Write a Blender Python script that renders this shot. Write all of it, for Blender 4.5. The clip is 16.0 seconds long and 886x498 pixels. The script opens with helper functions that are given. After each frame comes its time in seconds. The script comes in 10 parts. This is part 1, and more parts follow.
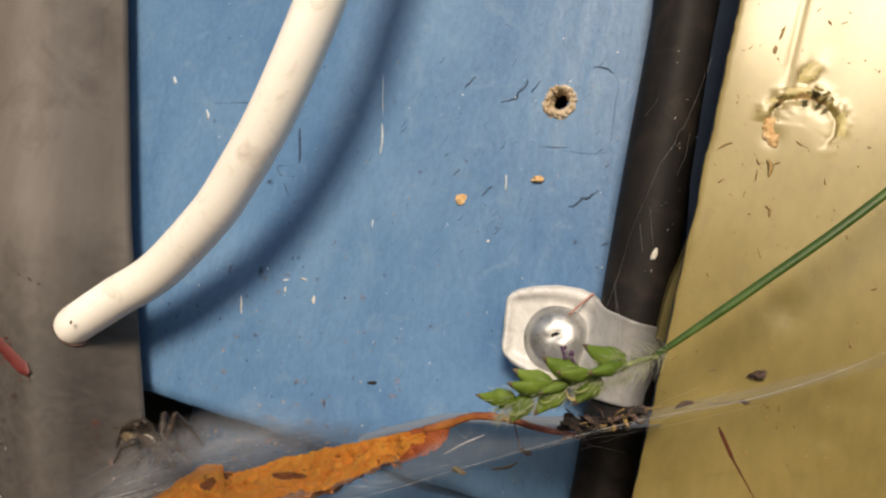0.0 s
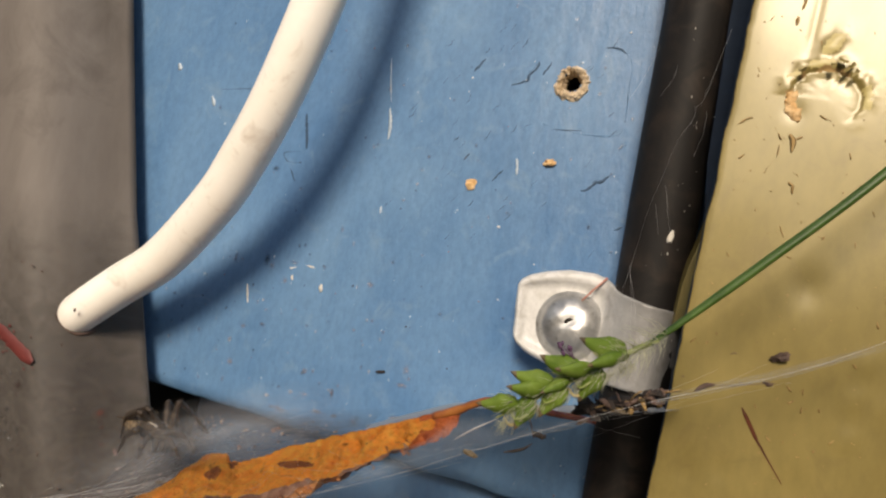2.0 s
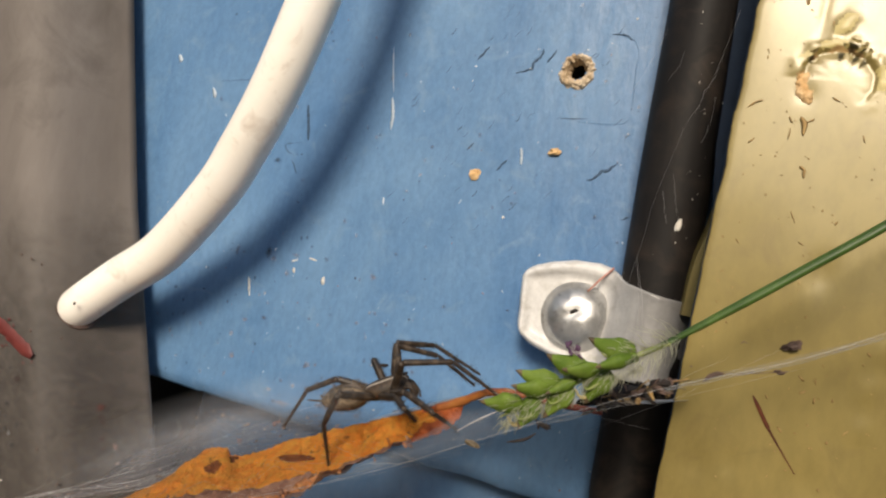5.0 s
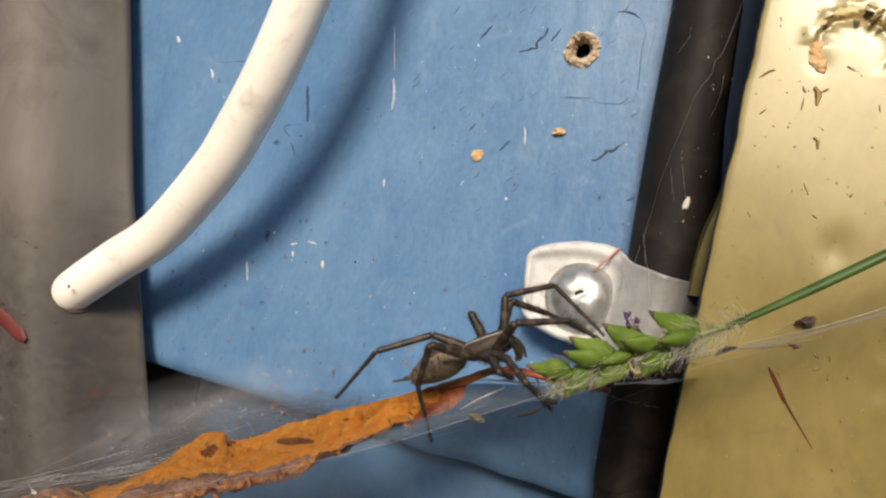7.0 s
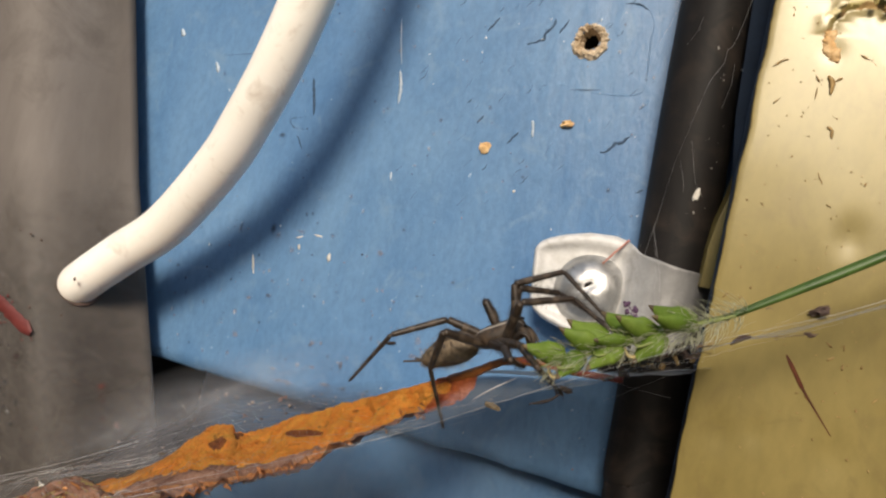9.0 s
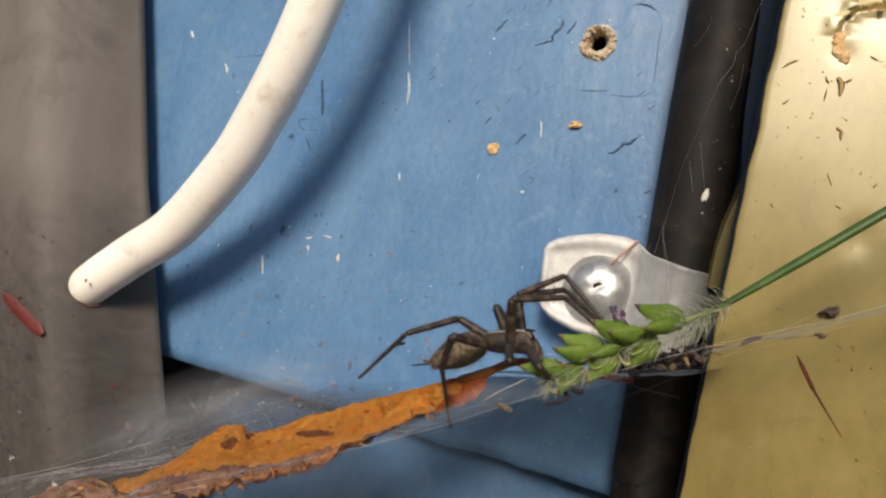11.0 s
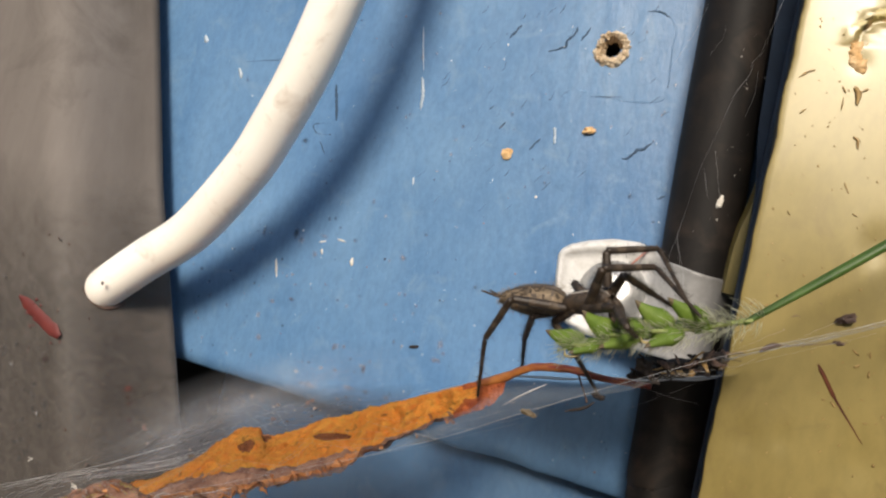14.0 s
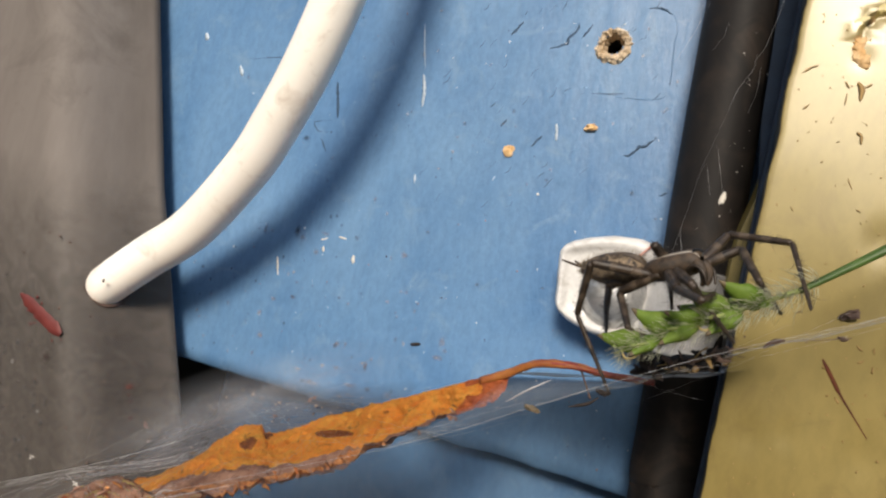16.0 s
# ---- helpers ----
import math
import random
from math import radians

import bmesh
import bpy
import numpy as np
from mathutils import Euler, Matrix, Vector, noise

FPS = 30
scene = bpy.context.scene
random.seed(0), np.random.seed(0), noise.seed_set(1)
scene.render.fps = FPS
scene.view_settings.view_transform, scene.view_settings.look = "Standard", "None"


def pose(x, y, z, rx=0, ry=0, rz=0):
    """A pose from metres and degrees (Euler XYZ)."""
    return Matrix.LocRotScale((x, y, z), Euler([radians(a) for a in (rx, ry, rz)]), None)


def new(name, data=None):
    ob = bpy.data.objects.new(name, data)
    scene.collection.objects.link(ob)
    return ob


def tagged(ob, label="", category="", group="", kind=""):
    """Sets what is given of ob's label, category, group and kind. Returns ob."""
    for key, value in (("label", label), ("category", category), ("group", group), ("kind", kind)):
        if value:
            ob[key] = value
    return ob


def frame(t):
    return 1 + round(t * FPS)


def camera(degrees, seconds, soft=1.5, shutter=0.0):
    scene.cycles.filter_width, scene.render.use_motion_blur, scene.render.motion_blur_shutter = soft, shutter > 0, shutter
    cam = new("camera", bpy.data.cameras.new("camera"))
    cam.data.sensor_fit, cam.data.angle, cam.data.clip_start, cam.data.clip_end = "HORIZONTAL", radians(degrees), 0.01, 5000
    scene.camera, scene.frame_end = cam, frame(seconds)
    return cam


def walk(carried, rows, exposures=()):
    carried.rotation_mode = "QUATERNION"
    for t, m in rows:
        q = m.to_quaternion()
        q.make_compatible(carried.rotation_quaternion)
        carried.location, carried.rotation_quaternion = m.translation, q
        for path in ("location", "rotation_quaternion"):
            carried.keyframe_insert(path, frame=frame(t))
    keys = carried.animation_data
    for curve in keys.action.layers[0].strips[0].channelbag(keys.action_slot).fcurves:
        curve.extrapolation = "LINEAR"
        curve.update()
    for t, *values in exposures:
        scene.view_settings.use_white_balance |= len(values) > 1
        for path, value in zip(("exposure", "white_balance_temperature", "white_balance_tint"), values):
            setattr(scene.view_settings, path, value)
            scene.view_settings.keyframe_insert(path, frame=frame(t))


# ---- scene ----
cam = camera(62.0, 16.0, soft=2.3)
walk(cam, [
    (0, pose(0.00075, -0.09747, 0.30502, 92.811, -13.041, 18.305)),
    (0.5, pose(0.00028, -0.09713, 0.30460, 92.726, -12.932, 18.570)),
    (1, pose(0.00027, -0.09615, 0.30379, 92.786, -12.951, 18.720)),
    (1.5, pose(0.00036, -0.09561, 0.30392, 92.639, -13.054, 18.980)),
    (2, pose(0.00036, -0.09515, 0.30314, 92.717, -12.996, 19.037)),
    (2.5, pose(0.00007, -0.09583, 0.30306, 92.818, -13.114, 19.035)),
    (3, pose(0.00011, -0.09463, 0.30256, 92.731, -12.992, 19.275)),
    (3.5, pose(0.00036, -0.09412, 0.30262, 92.671, -12.911, 19.255)),
    (5.8, pose(0.00057, -0.09235, 0.30136, 92.525, -12.811, 19.712)),
    (6, pose(0.00067, -0.09200, 0.30105, 92.541, -12.816, 19.598)),
    (6.5, pose(0.00060, -0.09156, 0.30043, 92.555, -12.786, 19.582)),
    (7, pose(0.00000, -0.09142, 0.30000, 92.558, -12.903, 19.558)),
    (7.5, pose(-0.00025, -0.09162, 0.29967, 92.577, -12.941, 19.626)),
    (8, pose(-0.00027, -0.09102, 0.29964, 92.313, -12.854, 19.637)),
    (8.2, pose(-0.00069, -0.09118, 0.29922, 92.452, -12.914, 19.341)),
    (10.3, pose(-0.00144, -0.09174, 0.29876, 92.465, -12.939, 19.595)),
    (10.5, pose(-0.00226, -0.09204, 0.29837, 92.483, -12.881, 19.553)),
    (11, pose(-0.00148, -0.09206, 0.29911, 92.290, -12.800, 19.777)),
    (11.5, pose(-0.00180, -0.09316, 0.29994, 92.264, -12.820, 19.796)),
    (12, pose(-0.00229, -0.09291, 0.29947, 92.319, -12.866, 19.753)),
    (12.5, pose(-0.00333, -0.09279, 0.29871, 92.350, -12.833, 19.655)),
    (13, pose(-0.00333, -0.09249, 0.29845, 92.428, -12.927, 19.743)),
    (13.5, pose(-0.00312, -0.09284, 0.29880, 92.345, -13.039, 19.822)),
    (14, pose(-0.00289, -0.09337, 0.29924, 92.279, -13.004, 19.859)),
    (14.5, pose(-0.00302, -0.09313, 0.29856, 92.389, -12.962, 19.844)),
    (15, pose(-0.00326, -0.09460, 0.29977, 92.226, -12.953, 19.775)),
    (15.5, pose(-0.00302, -0.09415, 0.29906, 92.418, -13.015, 19.764)),
    (16, pose(-0.00313, -0.09330, 0.29889, 92.255, -12.967, 19.828)),
], exposures=((0.0, -0.05, 7750, 12), (3.5, -0.08, 7500, 12), (6.0, 0.08, 7350, 11), (8.0, 0.06, 7300, 11), (10.5, -0.04, 7150, 11), (12.5, -0.04, 7100, 11), (14.0, 0.14, 7050, 11), (16.0, 0.16, 7000, 11)))

# ---- light: open shade with a wide soft sun from before the wall ----
SUN_WAY = Vector((-0.14, 1.0, -0.51)).normalized()
world = bpy.data.worlds.new("sky")
scene.world = world
world.use_nodes = True
wn = world.node_tree.nodes
sky = wn.new("ShaderNodeTexSky")
sky.sky_type = 'NISHITA'
sky.sun_disc = False
sky.sun_elevation = math.asin(-SUN_WAY.z)
sky.sun_rotation = math.atan2(-SUN_WAY.x, -SUN_WAY.y)
world.node_tree.links.new(sky.outputs[0], wn["Background"].inputs[0])
wn["Background"].inputs[1].default_value = 0.15
sun = new("sun", bpy.data.lights.new("sun", 'SUN'))
sun.data.energy, sun.data.angle, sun.data.color = 3.7, radians(15), (1.0, 0.93, 0.84)
sun.rotation_euler = SUN_WAY.to_track_quat('-Z', 'Y').to_euler()
sun.location = (0.3, -1.0, 1.0)

MM = 0.001


def v(x, y, z):
    """A place given in millimetres."""
    return Vector((x, y, z)) * MM


# ---- materials ----
def ramp(nt, source, stops):
    node = nt.nodes.new("ShaderNodeValToRGB")
    cr = node.color_ramp
    while len(cr.elements) < len(stops):
        cr.elements.new(0.5)
    for e, (p, c) in zip(cr.elements, stops):
        e.position, e.color = p, (c if len(c) == 4 else (*c, 1))
    nt.links.new(source, node.inputs[0])
    return node.outputs[0]


def noise_node(nt, coord, per_mm, detail=4, rough=0.55, stretch=(1, 1, 1), distort=0.0):
    mp = nt.nodes.new("ShaderNodeMapping")
    mp.inputs["Scale"].default_value = [1000 * per_mm * s for s in stretch]
    nt.links.new(coord, mp.inputs[0])
    n = nt.nodes.new("ShaderNodeTexNoise")
    n.inputs["Scale"].default_value = 1.0
    n.inputs["Detail"].default_value, n.inputs["Roughness"].default_value, n.inputs["Distortion"].default_value = detail, rough, distort
    nt.links.new(mp.outputs[0], n.inputs["Vector"])
    return n.outputs[0]


def mixed(nt, fac, a, b, mode='MIX'):
    m = nt.nodes.new("ShaderNodeMix")
    m.data_type, m.blend_type = 'RGBA', mode
    for sock, val in ((m.inputs[0], fac), (m.inputs[6], a), (m.inputs[7], b)):
        if isinstance(val, bpy.types.NodeSocket):
            nt.links.new(val, sock)
        else:
            sock.default_value = val if isinstance(val, (int, float)) else (*val, 1)
    return m.outputs[2]


def surface(name, low, high, big=0.1, fine=1.5, rough=0.5, bump=0.15, depth=0.05, stain=None, stain_scale=0.25, stain_at=(0.6, 0.75),
            stretch=(1, 1, 1), fine_mix=0.25, metal=0.0, through_light=0.0, gloss=0.5, rough_var=0.12, vary=0.0, coat=0.0, coat_rough=0.05, tint=None):
    """A grained, stained surface. Scales are features per millimetre."""
    m = bpy.data.materials.new(name)
    m.use_nodes = True
    nt = m.node_tree
    p = nt.nodes["Principled BSDF"]
    tc = nt.nodes.new("ShaderNodeTexCoord").outputs["Object"]
    nb = noise_node(nt, tc, big, 5, 0.6, stretch, 0.3)
    nf = noise_node(nt, tc, fine, 5, 0.65, stretch)
    col = ramp(nt, nb, [(0.32, low), (0.68, high)])
    dark = ramp(nt, nf, [(0.3, (0.45, 0.45, 0.45)), (0.6, (1, 1, 1))])
    col = mixed(nt, fine_mix, col, dark, 'MULTIPLY')
    if stain:
        ns = noise_node(nt, tc, stain_scale, 6, 0.62, (1, 1, 1), 0.8)
        fac = ramp(nt, ns, [(stain_at[0], (0, 0, 0)), (stain_at[1], (1, 1, 1))])
        col = mixed(nt, fac, col, stain)
    if vary:
        oi = nt.nodes.new("ShaderNodeObjectInfo").outputs["Random"]
        col = mixed(nt, vary, col, ramp(nt, oi, [(0.0, low), (1.0, high)]))
    nt.links.new(col, p.inputs["Base Color"])
    rr = nt.nodes.new("ShaderNodeMapRange")
    rr.inputs[3].default_value, rr.inputs[4].default_value = rough - rough_var, min(1, rough + rough_var)
    nt.links.new(nb, rr.inputs[0])
    nt.links.new(rr.outputs[0], p.inputs["Roughness"])
    p.inputs["Metallic"].default_value = metal
    p.inputs["Specular IOR Level"].default_value = gloss
    if tint:
        p.inputs["Specular Tint"].default_value = (*tint, 1)
    p.inputs["Coat Weight"].default_value, p.inputs["Coat Roughness"].default_value = coat, coat_rough
    if bump:
        bn = nt.nodes.new("ShaderNodeBump")
        bn.inputs["Strength"].default_value, bn.inputs["Distance"].default_value = bump, depth * MM
        nt.links.new(nf, bn.inputs["Height"])
        nt.links.new(bn.outputs[0], p.inputs["Normal"])
    if through_light:
        tr = nt.nodes.new("ShaderNodeBsdfTranslucent")
        nt.links.new(col, tr.inputs[0])
        ms = nt.nodes.new("ShaderNodeMixShader")
        ms.inputs[0].default_value = through_light
        nt.links.new(p.outputs[0], ms.inputs[1])
        nt.links.new(tr.outputs[0], ms.inputs[2])
        nt.links.new(ms.outputs[0], nt.nodes["Material Output"].inputs[0])
    return m


def silk(name, cover, per_mm, stretch, tone=(0.75, 0.76, 0.78), least=0.02, ends=(0.0, 0.35, 0.62, 0.0), passing=0.4, top=0.5, head=1.0, start=0.4):
    """Thin spider silk: mostly open, with streaks and clots of pale thread."""
    m = bpy.data.materials.new(name)
    m.use_nodes = True
    nt = m.node_tree
    tc = nt.nodes.new("ShaderNodeTexCoord").outputs["UV"]
    mp = nt.nodes.new("ShaderNodeMapping")
    mp.inputs["Scale"].default_value = stretch
    nt.links.new(tc, mp.inputs[0])
    n = nt.nodes.new("ShaderNodeTexNoise")
    n.inputs["Scale"].default_value, n.inputs["Detail"].default_value, n.inputs["Roughness"].default_value = per_mm, 8, 0.68
    n.inputs["Distortion"].default_value = 0.6
    nt.links.new(mp.outputs[0], n.inputs["Vector"])
    fac = ramp(nt, n.outputs[0], [(0.30, (least, least, least)), (0.78, (cover, cover, cover))])
    sep = nt.nodes.new("ShaderNodeSeparateXYZ")
    nt.links.new(tc, sep.inputs[0])
    back, rise, fall, tail = ends
    for out, stops in ((sep.outputs[1], [(0.0, (back, back, back)), (rise, (1, 1, 1)), (max(0.6, rise + 0.05), (1, 1, 1)), (1.0, (top, top, top))]), (sep.outputs[0], [(0.0, (head, head, head)), (start * fall, (1, 1, 1)), (fall, (1, 1, 1)), (1.0, (tail, tail, tail))])):
        fac = mixed(nt, 1.0, fac, ramp(nt, out, stops), 'MULTIPLY')
    p = nt.nodes["Principled BSDF"]
    p.inputs["Base Color"].default_value, p.inputs["Roughness"].default_value = (*tone, 1), 0.6
    tl = nt.nodes.new("ShaderNodeBsdfTranslucent")
    tl.inputs[0].default_value = (*tone, 1)
    both = nt.nodes.new("ShaderNodeMixShader")
    both.inputs[0].default_value = passing
    clear = nt.nodes.new("ShaderNodeBsdfTransparent")
    ms = nt.nodes.new("ShaderNodeMixShader")
    nt.links.new(p.outputs[0], both.inputs[1])
    nt.links.new(tl.outputs[0], both.inputs[2])
    nt.links.new(fac, ms.inputs[0])
    nt.links.new(clear.outputs[0], ms.inputs[1])
    nt.links.new(both.outputs[0], ms.inputs[2])
    nt.links.new(ms.outputs[0], nt.nodes["Material Output"].inputs[0])
    return m


BLUE = surface("blue_paint", (0.068, 0.172, 0.342), (0.138, 0.270, 0.446), big=0.055, fine=1.2, rough=0.42, bump=0.7, depth=0.12,
               stain=(0.195, 0.305, 0.425), stain_scale=0.2, stain_at=(0.56, 0.9), stretch=(1, 1, 0.5), fine_mix=0.3, gloss=0.36, coat=0.05, coat_rough=0.2)
YELLOW = surface("yellow_paint", (0.186, 0.140, 0.043), (0.244, 0.187, 0.063), big=0.07, fine=0.8, rough=0.38, bump=0.3, depth=0.07,
                 stain=(0.150, 0.108, 0.040), stain_scale=0.2, stain_at=(0.56, 0.85), stretch=(1, 1, 0.5), fine_mix=0.26, gloss=0.4, rough_var=0.06, coat=0.54, coat_rough=0.25, tint=(1.0, 0.92, 0.58))
TORN = surface("torn_paint", (0.42, 0.335, 0.12), (0.62, 0.52, 0.22), big=0.5, fine=1.6, rough=0.6, bump=0.25, depth=0.06, fine_mix=0.3, gloss=0.4, coat=0.25, coat_rough=0.3)
BARKSHADE = surface("brown_wood_and_lip_shade", (0.20, 0.115, 0.035), (0.46, 0.30, 0.12), big=0.6, fine=2.5, rough=0.8, bump=0.5, depth=0.08, fine_mix=0.4)
GREY = surface("grey_paint", (0.140, 0.121, 0.107), (0.196, 0.174, 0.158), big=0.05, fine=0.9, rough=0.65, bump=0.12, depth=0.04,
               stain=(0.075, 0.062, 0.052), stain_scale=0.09, stain_at=(0.52, 0.9), stretch=(1, 1, 0.18), fine_mix=0.14, gloss=0.25)
BLACK = surface("black_sheath", (0.0058, 0.0050, 0.0047), (0.015, 0.013, 0.012), big=0.3, fine=2.0, rough=0.62, bump=0.3, depth=0.03,
                stain=(0.036, 0.027, 0.021), stain_scale=0.22, stain_at=(0.48, 0.78), stretch=(1, 1, 0.2), gloss=0.2)
WHITE = surface("white_sheath", (0.93, 0.88, 0.78), (0.98, 0.94, 0.87), big=0.08, fine=1.5, rough=0.4, bump=0.06, depth=0.03, fine_mix=0.03, stain=(0.52, 0.42, 0.33), stain_scale=0.3, stain_at=(0.56, 0.92))
CLIP = surface("clip_plastic", (0.58, 0.575, 0.56), (0.70, 0.695, 0.68), big=0.12, fine=1.8, rough=0.36, bump=0.15, depth=0.05,
               stain=(0.36, 0.34, 0.30), stain_scale=0.35, stain_at=(0.52, 0.8), fine_mix=0.25)


def darken_along(material, axis, start, end, tone, wobble):
    """Multiplies a colour by a tone along one axis (millimetres), with an uneven front."""
    nt = material.node_tree
    p = nt.nodes["Principled BSDF"]
    paint = p.inputs["Base Color"].links[0].from_socket
    tc = nt.nodes.new("ShaderNodeTexCoord").outputs["Object"]
    sep = nt.nodes.new("ShaderNodeSeparateXYZ")
    nt.links.new(tc, sep.inputs[0])
    add = nt.nodes.new("ShaderNodeMath")
    add.operation = 'MULTIPLY_ADD'
    nt.links.new(noise_node(nt, tc, 0.4, 5, 0.6), add.inputs[0])
    add.inputs[1].default_value = wobble * MM
    nt.links.new(sep.outputs[axis], add.inputs[2])
    mr = nt.nodes.new("ShaderNodeMapRange")
    nt.links.new(add.outputs[0], mr.inputs[0])
    mr.inputs[1].default_value, mr.inputs[2].default_value = start * MM, end * MM
    tint = mixed(nt, 1.0, paint, tone, 'MULTIPLY')
    nt.links.new(mixed(nt, mr.outputs[0], paint, tint), p.inputs["Base Color"])


darken_along(WHITE, 0, -78.5, -85.0, (0.60, 0.50, 0.44), 4.0)
# the saddle's shade is put into the clip colour, fading to grey
darken_along(CLIP, 0, -10.6, -4.8, (0.42, 0.42, 0.425), 2.0)
STEEL = surface("zinc_steel", (0.44, 0.44, 0.43), (0.64, 0.64, 0.63), big=0.5, fine=0.9, rough=0.48, bump=0.8, depth=0.05, metal=0.9,
                stain=(0.32, 0.31, 0.30), stain_scale=0.8, stain_at=(0.58, 0.7))
WOOD = surface("raw_wood", (0.42, 0.30, 0.18), (0.74, 0.62, 0.46), big=0.8, fine=4, rough=0.8, bump=0.5, depth=0.08, stretch=(1, 1, 0.4))
DARK = surface("hollow_shade_black", (0.008, 0.007, 0.006), (0.02, 0.016, 0.013), rough=0.9, bump=0)
CRACK = surface("open_crack", (0.024, 0.055, 0.10), (0.05, 0.095, 0.16), rough=0.8, bump=0)
LEAF = surface("dead_leaf", (1.0, 0.335, 0.045), (1.0, 0.54, 0.105), big=0.6, fine=2.6, rough=0.6, bump=1.0, depth=0.5,
               stain=(0.24, 0.065, 0.018), stain_scale=0.55, stain_at=(0.61, 0.72), through_light=0.12, fine_mix=0.34)
RIM = surface("leaf_rim", (0.20, 0.085, 0.055), (0.50, 0.29, 0.20), big=0.5, fine=2.2, rough=0.7, bump=0.6, depth=0.1, fine_mix=0.45)
ROT = surface("leaf_rot", (0.13, 0.036, 0.016), (0.36, 0.12, 0.035), big=0.7, fine=2.6, rough=0.8, bump=0.6, depth=0.15)
RUSSET = surface("leaf_russet", (0.34, 0.062, 0.020), (0.68, 0.19, 0.045), big=0.5, fine=2.4, rough=0.6, bump=0.8, depth=0.25, fine_mix=0.4)
PETIOLE = surface("leaf_stalk", (0.17, 0.035, 0.014), (0.40, 0.15, 0.03), big=0.3, fine=2.0, rough=0.5, bump=0.3, depth=0.05)
PINKTWIG = surface("pink_twig", (0.34, 0.13, 0.10), (0.52, 0.26, 0.21), big=0.4, fine=2.0, rough=0.6, bump=0.3, depth=0.05)
REDSTALK = surface("red_stalk", (0.16, 0.020, 0.012), (0.30, 0.055, 0.025), big=0.4, fine=2.0, rough=0.5, bump=0.3, depth=0.05)
GRASS = surface("grass_green", (0.028, 0.072, 0.008), (0.065, 0.135, 0.020), big=0.4, fine=3, rough=0.42, bump=0.3, depth=0.03, stretch=(1, 1, 1), through_light=0.15)
SPIKE = surface("spikelet_green", (0.10, 0.185, 0.022), (0.25, 0.365, 0.062), big=0.5, fine=2.2, rough=0.55, bump=0.3, depth=0.06, gloss=0.3, vary=0.35,
                stain=(0.36, 0.42, 0.13), stain_scale=0.6, stain_at=(0.55, 0.8), through_light=0.38, fine_mix=0.35)
TIP = surface("spikelet_tip", (0.06, 0.035, 0.03), (0.16, 0.12, 0.05), big=0.8, fine=3, rough=0.6, bump=0.2)
HUSK = surface("pale_green_scale", (0.24, 0.33, 0.08), (0.46, 0.50, 0.20), big=0.6, fine=3, rough=0.6, bump=0.2, depth=0.04, through_light=0.35)
STRAW = surface("dry_straw", (0.34, 0.25, 0.09), (0.58, 0.47, 0.22), big=0.6, fine=3, rough=0.65, bump=0.3, depth=0.05, through_light=0.15, fine_mix=0.4)
MARGIN = surface("leaf_margin", (0.58, 0.21, 0.065), (0.90, 0.46, 0.19), big=0.5, fine=2.6, rough=0.65, bump=0.8, depth=0.2, fine_mix=0.4,
                 stain=(0.22, 0.095, 0.055), stain_scale=0.6, stain_at=(0.5, 0.66), through_light=0.12)
HAIR = surface("pale_hair", (0.46, 0.48, 0.32), (0.62, 0.62, 0.48), rough=0.5, bump=0, through_light=0.3)
PURPLE = surface("dark_anther", (0.05, 0.02, 0.05), (0.12, 0.05, 0.12), rough=0.6, bump=0)
FUR = surface("spider_brown", (0.012, 0.008, 0.0045), (0.080, 0.050, 0.028), big=1.4, fine=5, rough=0.65, bump=0.6, depth=0.06, fine_mix=0.5)
LEG = surface("spider_leg", (0.010, 0.007, 0.005), (0.060, 0.038, 0.022), big=0.45, fine=5, rough=0.5, bump=0.4, depth=0.04, fine_mix=0.45)
BELLY = surface("spider_abdomen", (0.052, 0.037, 0.022), (0.35, 0.26, 0.165), big=1.3, fine=3.5, rough=0.7, bump=0.6, depth=0.06, fine_mix=0.5)
PALE = surface("spider_pale_band", (0.060, 0.045, 0.034), (0.15, 0.118, 0.092), big=0.6, fine=5, rough=0.7, bump=0.4, depth=0.04, fine_mix=0.4)
EYE = surface("spider_eye", (0.006, 0.006, 0.007), (0.012, 0.012, 0.014), rough=0.15, bump=0, rough_var=0.05)
DIRT = surface("dark_debris", (0.008, 0.006, 0.006), (0.034, 0.024, 0.019), big=1.2, fine=4, rough=0.85, bump=0.7, depth=0.15)
RUST = surface("red_brown_speck", (0.13, 0.075, 0.065), (0.25, 0.16, 0.14), big=0.8, fine=3, rough=0.8, bump=0.3)
REDP = surface("red_paint_smear", (0.10, 0.014, 0.012), (0.17, 0.030, 0.025), big=0.3, fine=2, rough=0.6, bump=0.2)
PALECHIP = surface("pale_chip", (0.62, 0.58, 0.50), (0.80, 0.78, 0.72), big=0.8, fine=3, rough=0.7, bump=0.3)
ORANGECHIP = surface("orange_chip", (0.55, 0.30, 0.10), (0.74, 0.52, 0.28), big=0.8, fine=3, rough=0.75, bump=0.4)
THREAD = surface("silk_thread", (0.62, 0.63, 0.65), (0.78, 0.79, 0.80), rough=0.4, bump=0, through_light=0.3)
PINKDUSTLIGHT = surface("pink_dust_and_ridge_light", (0.24, 0.18, 0.16), (0.44, 0.35, 0.31), big=0.8, fine=3, rough=0.8, bump=0.4, depth=0.05, through_light=0.2)
SHEET = silk("silk_sheet", 0.06, 5.0, (1.0, 2.0, 1.0))
HAZE = silk("silk_haze", 0.98, 17.0, (1.4, 1.3, 1.0), (0.140, 0.137, 0.144), 0.50, (0.05, 0.38, 0.85, 0.5), 0.25, 1.0, 0.0, 0.4)
